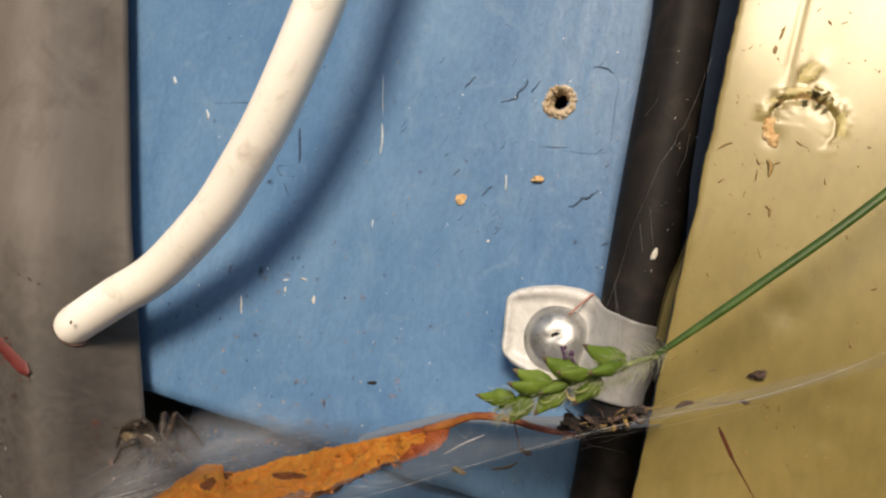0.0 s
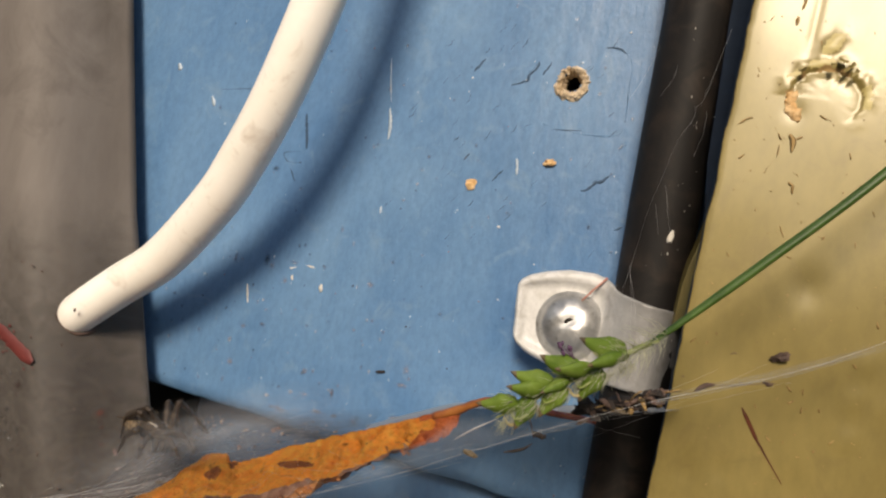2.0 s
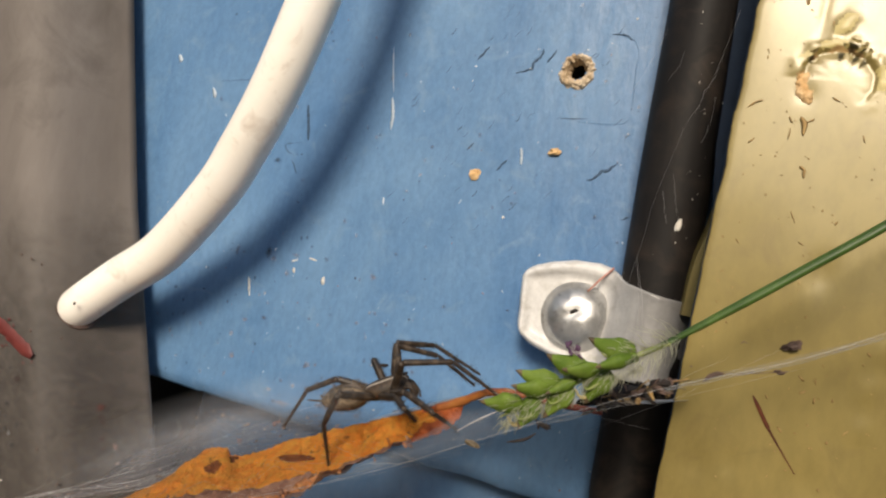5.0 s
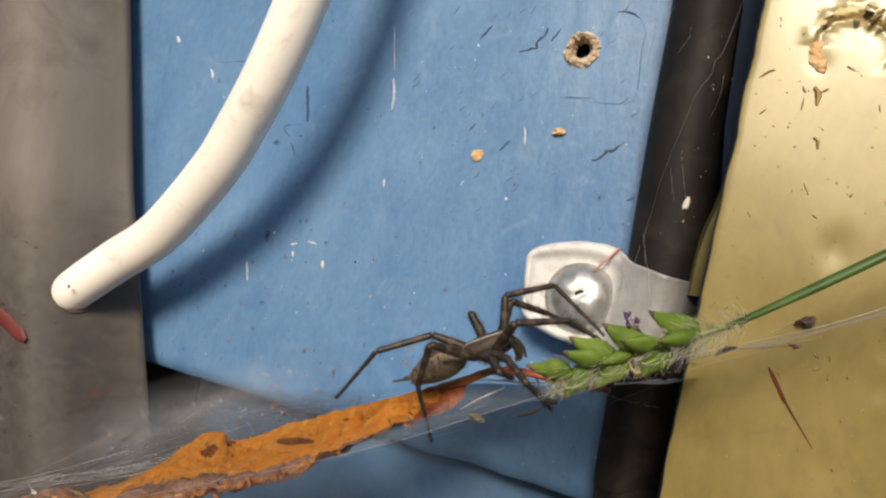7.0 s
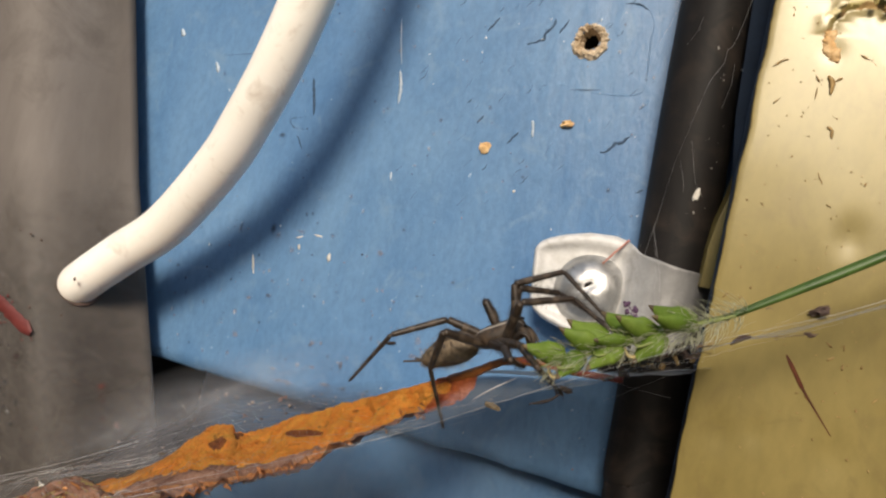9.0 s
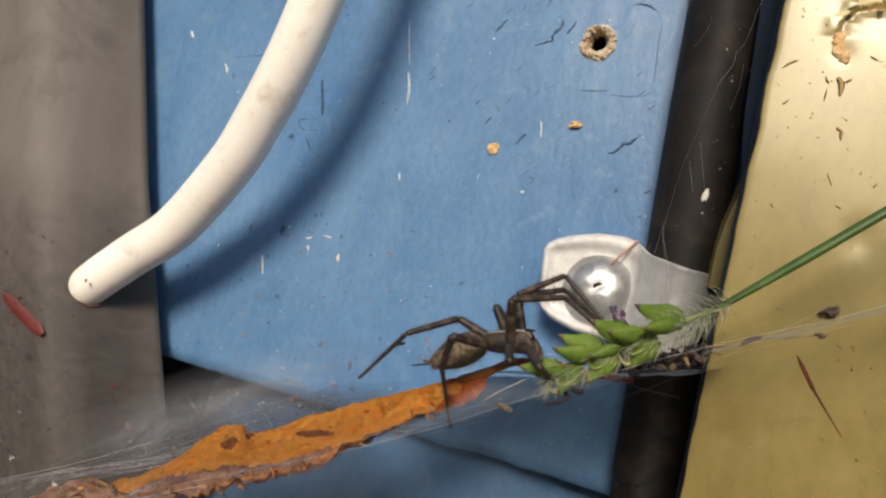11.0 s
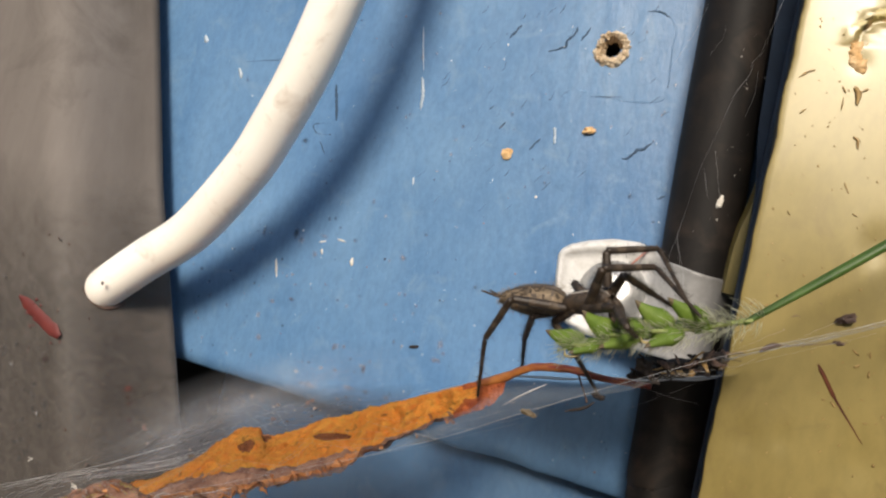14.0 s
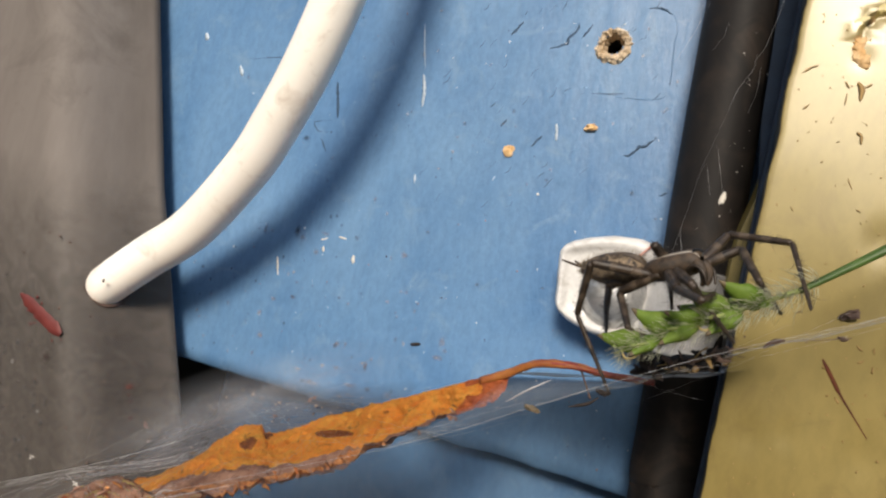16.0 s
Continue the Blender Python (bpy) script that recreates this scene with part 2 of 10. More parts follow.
VEIL = silk("silk_veil", 0.40, 4.0, (1.2, 1.0, 1.0), (0.48, 0.50, 0.53), 0.08, (0.0, 0.55, 0.8, 0.0), 0.4, 0.0, 0.0)
HEMLIGHT = silk("silk_hem_light", 0.30, 3.0, (1.4, 1.0, 1.0), (0.30, 0.44, 0.60), 0.12, (0.2, 0.4, 0.5, 0.0), 0.4, 1.0, 0.6)
GRIMESHADE = silk("post_grime_shade", 0.92, 26.0, (1.0, 1.0, 1.0), (0.066, 0.057, 0.050), 0.40, (1.0, 0.3, 0.92, 0.85), 0.0, 0.0, 0.0)
FILM = silk("silk_film", 0.34, 2.5, (1.0, 1.0, 1.0), (0.62, 0.65, 0.68), 0.16)
SHADEFLOOR = silk("shading_silk_floor", 0.98, 4.0, (1.0, 1.5, 1.0), (0.36, 0.385, 0.41), 0.72, (1.0, 0.2, 0.9, 0.8), 0.12)
def smudge(name, tone, cover):
    """A rubbed-in stain with a soft, uneven edge, thickest in its middle."""
    m = surface(name, [0.8 * c for c in tone], [1.2 * c for c in tone], big=0.8, fine=3, rough=0.7, bump=0.3, depth=0.04)
    nt = m.node_tree
    uv = nt.nodes.new("ShaderNodeTexCoord").outputs["UV"]
    sep = nt.nodes.new("ShaderNodeSeparateXYZ")
    nt.links.new(uv, sep.inputs[0])
    add = nt.nodes.new("ShaderNodeMath")
    add.operation = 'MULTIPLY_ADD'
    nt.links.new(noise_node(nt, nt.nodes.new("ShaderNodeTexCoord").outputs["Object"], 1.6, 3, 0.6), add.inputs[0])
    add.inputs[1].default_value = 0.9
    nt.links.new(sep.outputs[0], add.inputs[2])
    nt.links.new(ramp(nt, add.outputs[0], [(0.35, (cover, cover, cover)), (1.1, (0, 0, 0))]), nt.nodes["Principled BSDF"].inputs["Alpha"])
    return m


BROWNSTAIN = smudge("brown_stain", (0.13, 0.095, 0.09), 0.65)
PINKSTAIN = smudge("pink_stain", (0.34, 0.27, 0.25), 0.5)
PALESTAIN = smudge("pale_stain", (0.52, 0.53, 0.54), 0.55)
DARKSTAIN = smudge("dark_stain", (0.035, 0.04, 0.05), 0.85)
MAROON = smudge("maroon_stain", (0.045, 0.020, 0.020), 0.9)
REDSTAIN = smudge("red_stain", (0.22, 0.055, 0.040), 0.8)
NEEDLE = surface("dry_needle", (0.045, 0.010, 0.006), (0.12, 0.032, 0.012), big=0.4, fine=3, rough=0.75, bump=0.2, depth=0.03, gloss=0.2)
BROWN = surface("brown_crumb", (0.045, 0.026, 0.020), (0.15, 0.095, 0.075), big=1.0, fine=4, rough=0.8, bump=0.7, depth=0.1)
SCRATCH = surface("pale_scratch", (0.42, 0.52, 0.62), (0.66, 0.72, 0.76), big=0.8, fine=3, rough=0.7, bump=0.3)
OLIVE = surface("olive_underside", (0.075, 0.054, 0.030), (0.19, 0.145, 0.085), big=0.6, fine=4, rough=0.65, bump=0.5, depth=0.05, fine_mix=0.45)
BAND = surface("leg_band", (0.034, 0.023, 0.015), (0.125, 0.090, 0.060), big=0.6, fine=5, rough=0.6, bump=0.4, depth=0.04, fine_mix=0.4)
STRIPE = surface("carapace_stripe", (0.22, 0.19, 0.15), (0.46, 0.41, 0.35), big=0.8, fine=4, rough=0.7, bump=0.4, depth=0.04, fine_mix=0.4)
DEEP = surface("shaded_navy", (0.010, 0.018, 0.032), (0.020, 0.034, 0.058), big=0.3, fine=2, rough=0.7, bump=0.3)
NEARBLACK = surface("dark_edge", (0.010, 0.008, 0.006), (0.03, 0.024, 0.015), big=0.4, fine=2, rough=0.8, bump=0.3)
EARTH = surface("earth", (0.05, 0.04, 0.03), (0.12, 0.10, 0.07), big=0.02, fine=0.1, rough=0.95, bump=0.5, depth=3)


# ---- mesh helpers ----
def part(name, bm, material, parent=None, label="", smooth=True):
    """Links a bmesh as one mesh object, under a thing or a part if one is given."""
    me = bpy.data.meshes.new(name)
    bm.normal_update()
    bm.to_mesh(me)
    bm.free()
    for poly in me.polygons:
        poly.use_smooth = smooth
    for m in (material if isinstance(material, (list, tuple)) else [material]):
        me.materials.append(m)
    ob = new(name, me)
    if parent is not None:
        ob.parent = parent
    if label:
        ob["label"] = label
    return ob


def thing(name, label, category, group="", kind="", at=None):
    ob = new(name)
    ob.empty_display_size = 0.004
    if at is not None:
        ob.location = at
    return tagged(ob, label, category, group, kind)


def spline(points, steps=8):
    """A smooth run of points (Catmull-Rom) through the given ones."""
    p = [Vector(q) for q in points]
    p = [2 * p[0] - p[1]] + p + [2 * p[-1] - p[-2]]
    out = []
    for i in range(1, len(p) - 2):
        for k in range(steps):
            t = k / steps
            a, b, c, d = p[i - 1], p[i], p[i + 1], p[i + 2]
            out.append(0.5 * ((2 * b) + (c - a) * t + (2 * a - 5 * b + 4 * c - d) * t * t + (3 * b - 3 * c + d - a) * t ** 3))
    out.append(p[-2])
    return out


def tube(bm, path, radius, seg=10, flat=1.0, rough=0.0, mat=0):
    """Adds a closed tube along path; radius is a number or a function of 0..1."""
    n = len(path)
    rings, side = [], None
    for i, q in enumerate(path):
        d = (path[min(i + 1, n - 1)] - path[max(i - 1, 0)]).normalized()
        if side is None:
            side = d.orthogonal().normalized()
        side = (side - d * side.dot(d)).normalized()
        up = d.cross(side)
        r = radius(i / max(1, n - 1)) if callable(radius) else radius
        ring = []
        for k in range(seg):
            a = 2 * math.pi * k / seg
            rr = r * (1 + rough * (noise.noise(q * 900 + Vector((k, 0, 0))))) if rough else r
            ring.append(bm.verts.new(q + side * math.cos(a) * rr + up * math.sin(a) * rr * flat))
        rings.append(ring)
    for a, b in zip(rings, rings[1:]):
        for k in range(seg):
            bm.faces.new((a[k], a[(k + 1) % seg], b[(k + 1) % seg], b[k])).material_index = mat
    bm.faces.new(rings[0][::-1]).material_index = mat
    bm.faces.new(rings[-1]).material_index = mat
    return bm


def blob(bm, at, size, rough=0.25, turn=None, seed=0.0, sub=2, mat=0):
    """Adds a lumpy ellipsoid."""
    made = bmesh.ops.create_icosphere(bm, subdivisions=sub, radius=1.0)["verts"]
    turn = turn or Matrix.Identity(3)
    for q in made:
        c = q.co.copy()
        k = 1 + rough * noise.noise(c * 1.7 + Vector((seed, seed * 0.7, 3.1)))
        q.co = Vector(at) + turn @ Vector((c.x * size[0] * k, c.y * size[1] * k, c.z * size[2] * k))
    for f in {f for q in made for f in q.link_faces}:
        f.material_index = mat
    return made


def slab(bm, lo, hi, bevel=0.0, seg=2):
    made = bmesh.ops.create_cube(bm, size=1.0)["verts"]
    lo, hi = Vector(lo), Vector(hi)
    for q in made:
        q.co = Vector(((lo[i] + hi[i]) / 2 + q.co[i] * (hi[i] - lo[i]) for i in range(3)))
    if bevel:
        bmesh.ops.bevel(bm, geom=list({e for q in made for e in q.link_edges}), offset=bevel, segments=seg, affect='EDGES', profile=0.5)
    return bm


# ---- the setting ----
def ribbon(points, r, flat=0.35, jag=1.0):
    bm = bmesh.new()
    path = spline([v(x, y, z) for x, y, z in points], 6)
    side = Vector((0, 1, 0))
    n = len(path)
    rows = []
    for i, p in enumerate(path):
        d = (path[min(i + 1, n - 1)] - path[max(0, i - 1)]).normalized()
        s = d.cross(side).normalized()
        w = r * MM * (0.25 + math.sin(math.pi * i / (n - 1)) ** 0.5) * (1 + 0.7 * noise.noise(p * 2500))
        p = p + s * r * MM * 1.6 * jag * noise.noise(p * 1800 + Vector((5, 0, 0)))
        rows.append([bm.verts.new(p + s * w), bm.verts.new(p - Vector((0, w * flat, 0))), bm.verts.new(p - s * w), bm.verts.new(p + Vector((0, w * flat, 0)))])
    for a, b in zip(rows, rows[1:]):
        for k in range(4):
            bm.faces.new((a[k], b[k], b[(k + 1) % 4], a[(k + 1) % 4]))
    bm.faces.new(rows[0][::-1])
    bm.faces.new(rows[-1])
    bmesh.ops.recalc_face_normals(bm, faces=bm.faces)
    return bm


def build_setting():
    bm = bmesh.new()
    bmesh.ops.create_grid(bm, x_segments=4, y_segments=4, size=400)
    tagged(part("ground", bm, EARTH), "bare brown earth below the wall", "ground", kind="structure")
    # a near-black slab stands in for the shade behind the siding
    bm = bmesh.new()
    slab(bm, v(-700, 26, 5), v(700, 70, 900))
    tagged(part("wall_backing", bm, DARK), "near-black slab in place of shade behind the blue siding", "wall", kind="structure")
    siding = thing("wall_siding", "blue painted wooden lap siding, chipped and speckled with dirt", "siding wall", kind="structure")
    hole = v(-21.1, 0, 333.1)

    # the course in view: a worn painted face with a torn screw hole
    bm = bmesh.new()
    xs = np.concatenate([np.linspace(-420, -110, 16), np.linspace(-108, -26, 76), np.linspace(-25.4, -16.6, 30), np.linspace(-16, 24, 36), np.linspace(30, 420, 12)])
    zs = np.concatenate([np.linspace(278.2, 281.8, 10), np.linspace(282.5, 328, 46), np.linspace(328.6, 337.6, 30), np.linspace(338.5, 372, 24), [378, 384]])
    grid = {}
    for i, x in enumerate(xs):
        for j, z in enumerate(zs):
            q = v(x, 0, z)
            y = 0.25 * noise.noise(Vector((x * 0.06, z * 0.02, 1.0))) + 0.06 * noise.noise(Vector((x * 0.5, z * 0.2, 5.0)))
            zz = z + (0.35 * noise.noise(Vector((x * 0.15, 7.0, 0))) + 0.15 * noise.noise(Vector((x * 0.7, 9.0, 0))) if j < 3 else 0)
            y += 0.9 * (1 - j / 5) ** 2 if j < 5 else 0
            d = (q - hole).length / MM
            ang = math.atan2(z - 333.1, x + 21.1)
            limit = 1.25 + 0.3 * noise.noise(Vector((math.cos(ang) * 1.5, math.sin(ang) * 1.5, 2.0)))
            if d < limit:
                continue
            if d < limit + 0.9:
                y -= 0.25 * (1 - (d - limit) / 0.9)
            grid[i, j] = bm.verts.new(v(x, y, zz))
    for i in range(len(xs) - 1):
        for j in range(len(zs) - 1):
            ids = [(i, j), (i + 1, j), (i + 1, j + 1), (i, j + 1)]
            if all(k in grid for k in ids):
                bm.faces.new([grid[k] for k in ids])
    rim = [e for e in bm.edges if e.is_boundary]
    out = bmesh.ops.extrude_edge_only(bm, edges=rim)["geom"]
    for q in out:
        if isinstance(q, bmesh.types.BMVert):
            q.co.y = 0.0058
        # the hole's inner walls are coloured near-black for the shade inside
        if isinstance(q, bmesh.types.BMFace) and (q.calc_center_median() - hole).length < 6 * MM:
            q.material_index = 1
    bmesh.ops.recalc_face_normals(bm, faces=bm.faces)
    if next(f for f in bm.faces if abs(f.normal.y) > 0.9).normal.y > 0:
        bmesh.ops.reverse_faces(bm, faces=bm.faces)
    board = part("siding_board", bm, [BLUE, NEARBLACK], siding, "chipped blue board with an uneven lower edge")
    # splintered wood round the screw hole
    bm = bmesh.new()
    rings, seg = [], 56
    for i in range(9):
        t = i / 8
        ring = []
        for k in range(seg):
            a = 2 * math.pi * k / seg
            c = Vector((math.cos(a), math.sin(a), 0))
            outer = 2.3 + 0.45 * noise.noise(c * 1.6 + Vector((3, 0, 0))) + 0.4 * noise.noise(c * 5) + (0.35 if math.sin(a) < -0.2 else 0)
            inner = 1.0 + 0.2 * noise.noise(c * 2.5 + Vector((0, 5, 0)))
            r = outer + (inner - outer) * t
            y = -0.05 - 0.55 * math.sin(math.pi * min(1, t * 1.2)) * (1 + 0.8 * noise.noise(Vector((math.cos(a) * 4, math.sin(a) * 4, t * 3)))) + (1.2 * (t - 0.8) / 0.2 if t > 0.8 else 0)
            ring.append(bm.verts.new(hole + v(r * math.cos(a), y, r * math.sin(a))))
        rings.append(ring)
    for a, b in zip(rings, rings[1:]):
        for k in range(seg):
            bm.faces.new((a[k], a[(k + 1) % seg], b[(k + 1) % seg], b[k]))
    rs = random.Random(5)
    for q in bm.verts:
        q.co += v(rs.uniform(-0.13, 0.13), rs.uniform(-0.16, 0.1), rs.uniform(-0.13, 0.13))
    part("splintered_rim", bm, WOOD, board, "raw splintered wood round a screw hole", smooth=False)
    # a near-black lump carries the shade at the hole's bottom
    bm = bmesh.new()
    blob(bm, hole + v(0, 5.5, 0), (1.5 * MM, 0.9 * MM, 1.5 * MM), 0.5, None, 2.0, 2)
    part("hole_bottom", bm, NEARBLACK, board)

    for k, (lo, hi, front, left) in enumerate([(170, 281.5, 4.6, -86.0), (60, 172, 6.0, -420), (384.5, 490, 1.0, -420), (490.5, 600, 1.0, -420)]):
        bm = bmesh.new()
        nx, nz = (140, 24) if k == 0 else (12, 4)
        x0, x1 = (left, 60) if k == 0 else (left, 420)
        rows = []
        for i in range(nx + 1):
            col = []
            for j in range(nz + 1):
                x, z = x0 + (x1 - x0) * i / nx, lo + (hi - lo) * j / nz
                lean = (hi - z) * 0.03 - (24 * max(0.0, 1 - (x - x0) / 40) ** 2 if x < x0 + 40 else 0) if k == 0 else 0
                col.append(bm.verts.new(v(x, front + (2.0 * max(0.0, min(1.0, (x + 28) / 16)) if k == 0 else 0) - lean + 0.2 * noise.noise(Vector((x * 0.1, z * 0.05, k))), z)))
            rows.append(col)
        for i in range(nx):
            for j in range(nz):
                bm.faces.new((rows[i][j], rows[i + 1][j], rows[i + 1][j + 1], rows[i][j + 1]))
        out = bmesh.ops.extrude_edge_only(bm, edges=[e for e in bm.edges if e.is_boundary])["geom"]
        for q in out:
            if isinstance(q, bmesh.types.BMVert):
                q.co.y += 0.005
        part("siding_board", bm, BLUE, siding)
    return siding, board


siding, board = build_setting()


def build_trim():
    """Yellow painted trim: a front board with a gouge, and a strip behind it."""
    trim = thing("trim_yellow", "pale yellow painted trim board, gouged and flecked with dirt", "trim board", kind="structure")
    bm = bmesh.new()
    xs = np.concatenate([[-0.6, -0.45, 0.0], np.linspace(0.6, 3.0, 7), np.linspace(3.25, 12.5, 56), np.linspace(13, 22, 18), [40, 70, 110]])
    zs = np.concatenate([np.linspace(60, 262, 12), np.linspace(266, 318, 60), np.linspace(318.4, 322.6, 9), np.linspace(323, 333.5, 60), np.linspace(334, 346, 24), np.linspace(350, 600, 12)])
    g = []
    for i, x in enumerate(xs):
        col = []
        for z in zs:
            xx = x + (0.25 * noise.noise(Vector((z * 0.25, 3, 0))) + 0.12 * noise.noise(Vector((z * 1.1, 4, 0))) if i < 3 else 0)
            y = -22.7 + 0.16 * noise.noise(Vector((x * 0.12, z * 0.07, 2))) + (0.04, 0.005, 0)[i] if i < 3 else -22.7 + 0.16 * noise.noise(Vector((x * 0.12, z * 0.07, 2)))
            # a crescent-shaped gouge, deep under its upper lip
            dx, dz = x - 7.2, z - 327.4
            r = math.hypot(dx / 3.2, dz / 3.0)
            if r < 1.9:
                ang = math.atan2(dz, dx)
                lip = max(0.0, math.cos((ang - 1.45) * 0.66)) ** 1.3
                rag = 0.10 * noise.noise(Vector((math.cos(ang) * 3, math.sin(ang) * 3, 3))) + 0.05 * noise.noise(Vector((math.cos(ang) * 9, math.sin(ang) * 9, 3)))
                r2 = r + rag
                wall = max(0.0, min(1.0, (1.0 - r2) / 0.11))
                y += 0.42 * lip * wall * (3 - 2 * wall) * wall * (0.04 + 0.96 * min(1, r2) ** 4)
                if r2 < 1:
                    y -= 0.14 * lip * max(0.0, noise.noise(Vector((x * 0.5, z * 1.9, 4)))) * max(0.0, min(1.0, (0.8 - dx) / 2)) * r2
                fade = math.exp(-((r2 - 1.13) / (0.13 + 0.10 * lip)) ** 2)
                y -= lip * fade * max(0.0, 0.07 + 0.15 * noise.noise(Vector((x * 0.55, z * 0.55, 1))) + 0.05 * noise.noise(Vector((x * 1.7, z * 1.7, 1))))
                y += 0.06 * math.exp(-(((dx + 2.3) / 0.8) ** 2 + ((dz + 1.5) / 0.9) ** 2))
            # a raised torn ridge above the gouge
            y -= 0.16 * math.exp(-(((x - 7.0 - 0.45 * (z - 332.6)) / 0.8) ** 2 + ((z - 332.6) / 1.3) ** 2)) * (1 + 0.9 * noise.noise(Vector((x * 1.2, z * 1.2, 6))))
            # a shallow groove running up from the gouge
            y += 0.05 * math.exp(-((x - 5.0 - 0.02 * (z - 330)) / 0.4) ** 2) * max(0.0, min(1.0, (z - 330.5) / 2.5)) * (1 if z < 352 else 0)
            # dents below
            for cx, cz, s in ((3.6, 284, 2.2), (2.4, 280, 1.2), (6.5, 278, 1.6), (11, 292, 1.5), (9, 310, 1.2), (2.1, 291.5, 1.1), (4.9, 292.4, 0.8)):
                y += 0.13 * math.exp(-(((x - cx) / s) ** 2 + ((z - cz) / (s * 1.2)) ** 2))
            for cx, cz, s in ((14.6, 304.5, 0.7), (14.2, 301.4, 0.5), (14.2, 297.7, 0.5), (16.5, 300.9, 0.6)):
                y -= 0.2 * math.exp(-(((x - cx) / s) ** 2 + ((z - cz) / (s * 0.6)) ** 2))
            col.append(bm.verts.new(v(xx, y, z)))
        g.append(col)
    for i in range(len(xs) - 1):
        for j in range(len(zs) - 1):
            bm.faces.new((g[i][j], g[i + 1][j], g[i + 1][j + 1], g[i][j + 1]))
    out = bmesh.ops.extrude_edge_only(bm, edges=[e for e in bm.edges if e.is_boundary])["geom"]
    for q in out:
        if isinstance(q, bmesh.types.BMVert):
            q.co.y = -0.0165
        if isinstance(q, bmesh.types.BMFace) and q.calc_center_median().x < 0.002:
            q.material_index = 1
    for f in bm.faces:
        c = f.calc_center_median() * 1000
        dx, dz = c.x - 7.2, c.z - 327.4
        r = math.hypot(dx / 3.2, dz / 3.0) + 0.08 * noise.noise(c * 0.9)
        ang = math.atan2(dz, dx)
        ridge = ((c.x - 7.0 - 0.45 * (c.z - 332.6)) / 1.0) ** 2 + ((c.z - 332.6) / 1.7) ** 2 + 0.4 * noise.noise(c * 1.1)
        # brown inner wall: bare wood at left, the lip's shadow coloured in above
        if f.material_index == 0 and 0.86 < r < 1.0 and (0.9 < ang or ang < -2.9) and noise.noise(c * 0.8) > -0.2:
            f.material_index = 3
        elif f.material_index == 0 and ((0.95 < r < 1.22 and -0.2 < ang < 3.0 and noise.noise(c * 0.7 + Vector((2, 0, 0))) > 0.1) or ridge < 0.5):
            f.material_index = 2
    face = part("front_board", bm, [YELLOW, NEARBLACK, TORN, BARKSHADE], trim)
    # navy slabs put shade into the gap behind the trim's edge
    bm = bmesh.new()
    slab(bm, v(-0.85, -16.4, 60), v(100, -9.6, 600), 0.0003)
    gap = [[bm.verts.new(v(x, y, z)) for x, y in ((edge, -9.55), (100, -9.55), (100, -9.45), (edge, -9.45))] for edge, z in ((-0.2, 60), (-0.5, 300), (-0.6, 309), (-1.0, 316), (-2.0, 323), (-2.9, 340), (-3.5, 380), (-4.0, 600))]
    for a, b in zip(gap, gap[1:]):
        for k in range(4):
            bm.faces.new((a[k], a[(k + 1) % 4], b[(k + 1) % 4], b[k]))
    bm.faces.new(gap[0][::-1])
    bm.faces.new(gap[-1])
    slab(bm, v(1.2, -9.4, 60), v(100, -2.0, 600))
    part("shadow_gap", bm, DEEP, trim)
    # a strip behind, its edge showing low down and slanting back out of sight
    bm = bmesh.new()
    rows = []
    for k in range(25):
        z = 304.5 + k * 0.8
        x = -2.45 + 0.15 * noise.noise(Vector((z * 0.3, 1, 1))) + (0 if z < 309 else min(3.0, (z - 309) * 0.17))
        rows.append([bm.verts.new(v(a, b, z)) for a, b in ((x, -2.2), (x, -7.5), (x + 0.5, -9.0), (60, -9.4), (60, -2.2))])
    for a, b in zip(rows, rows[1:]):
        for k in range(5):
            bm.faces.new((a[k], a[(k + 1) % 5], b[(k + 1) % 5], b[k]))
    bm.faces.new(rows[0][::-1])
    bm.faces.new(rows[-1])
    bmesh.ops.recalc_face_normals(bm, faces=bm.faces)
    part("back_strip", bm, YELLOW, trim, smooth=False)
    # flakes of torn paint along the upper lip, bare wood at its left end
    rng = random.Random(8)
    for k in range(7):
        a = rng.uniform(0.7, 2.6)
        r = rng.uniform(1.0, 1.22)
        at = v(7.2 + 3.2 * r * math.cos(a), -23.3 - rng.uniform(0, 0.4), 327.4 + 3.0 * r * math.sin(a))
        bm = bmesh.new()
        d = Vector((-math.cos(a), -rng.uniform(0.2, 0.9), -math.sin(a))).normalized() * rng.uniform(0.5, 1.3) * MM
        side = Vector((math.sin(a), 0, -math.cos(a))) * rng.uniform(0.15, 0.45) * MM
        q = [at - side, at + side, at + side * 0.5 + d * 0.6 + v(0, 0.1, 0), at + d, at - side * 0.6 + d * 0.55]
        vs = [bm.verts.new(p + v(rng.uniform(-0.1, 0.1), rng.uniform(-0.1, 0.1), rng.uniform(-0.1, 0.1))) for p in q]
        bm.faces.new(vs)
        bmesh.ops.solidify(bm, geom=bm.faces[:], thickness=0.12 * MM)
        part("torn_flake", bm, YELLOW, face, smooth=False)
    bm = bmesh.new()
    for k in range(26):
        a = rng.uniform(3.1, 4.0)
        r = rng.uniform(0.82, 1.0)
        at = v(7.2 + 3.2 * r * math.cos(a), -22.58, 327.4 + 3.0 * r * math.sin(a))
        blob(bm, at, (rng.uniform(0.2, 0.45) * MM, 0.18 * MM, rng.uniform(0.25, 0.6) * MM), 0.7, Matrix.Rotation(rng.uniform(-0.6, 0.6), 3, 'Y'), k, 2)
    part("bare_wood", bm, ORANGECHIP, face, "orange-brown bare wood in the gouge")
    return trim, face


trim, trim_face = build_trim()


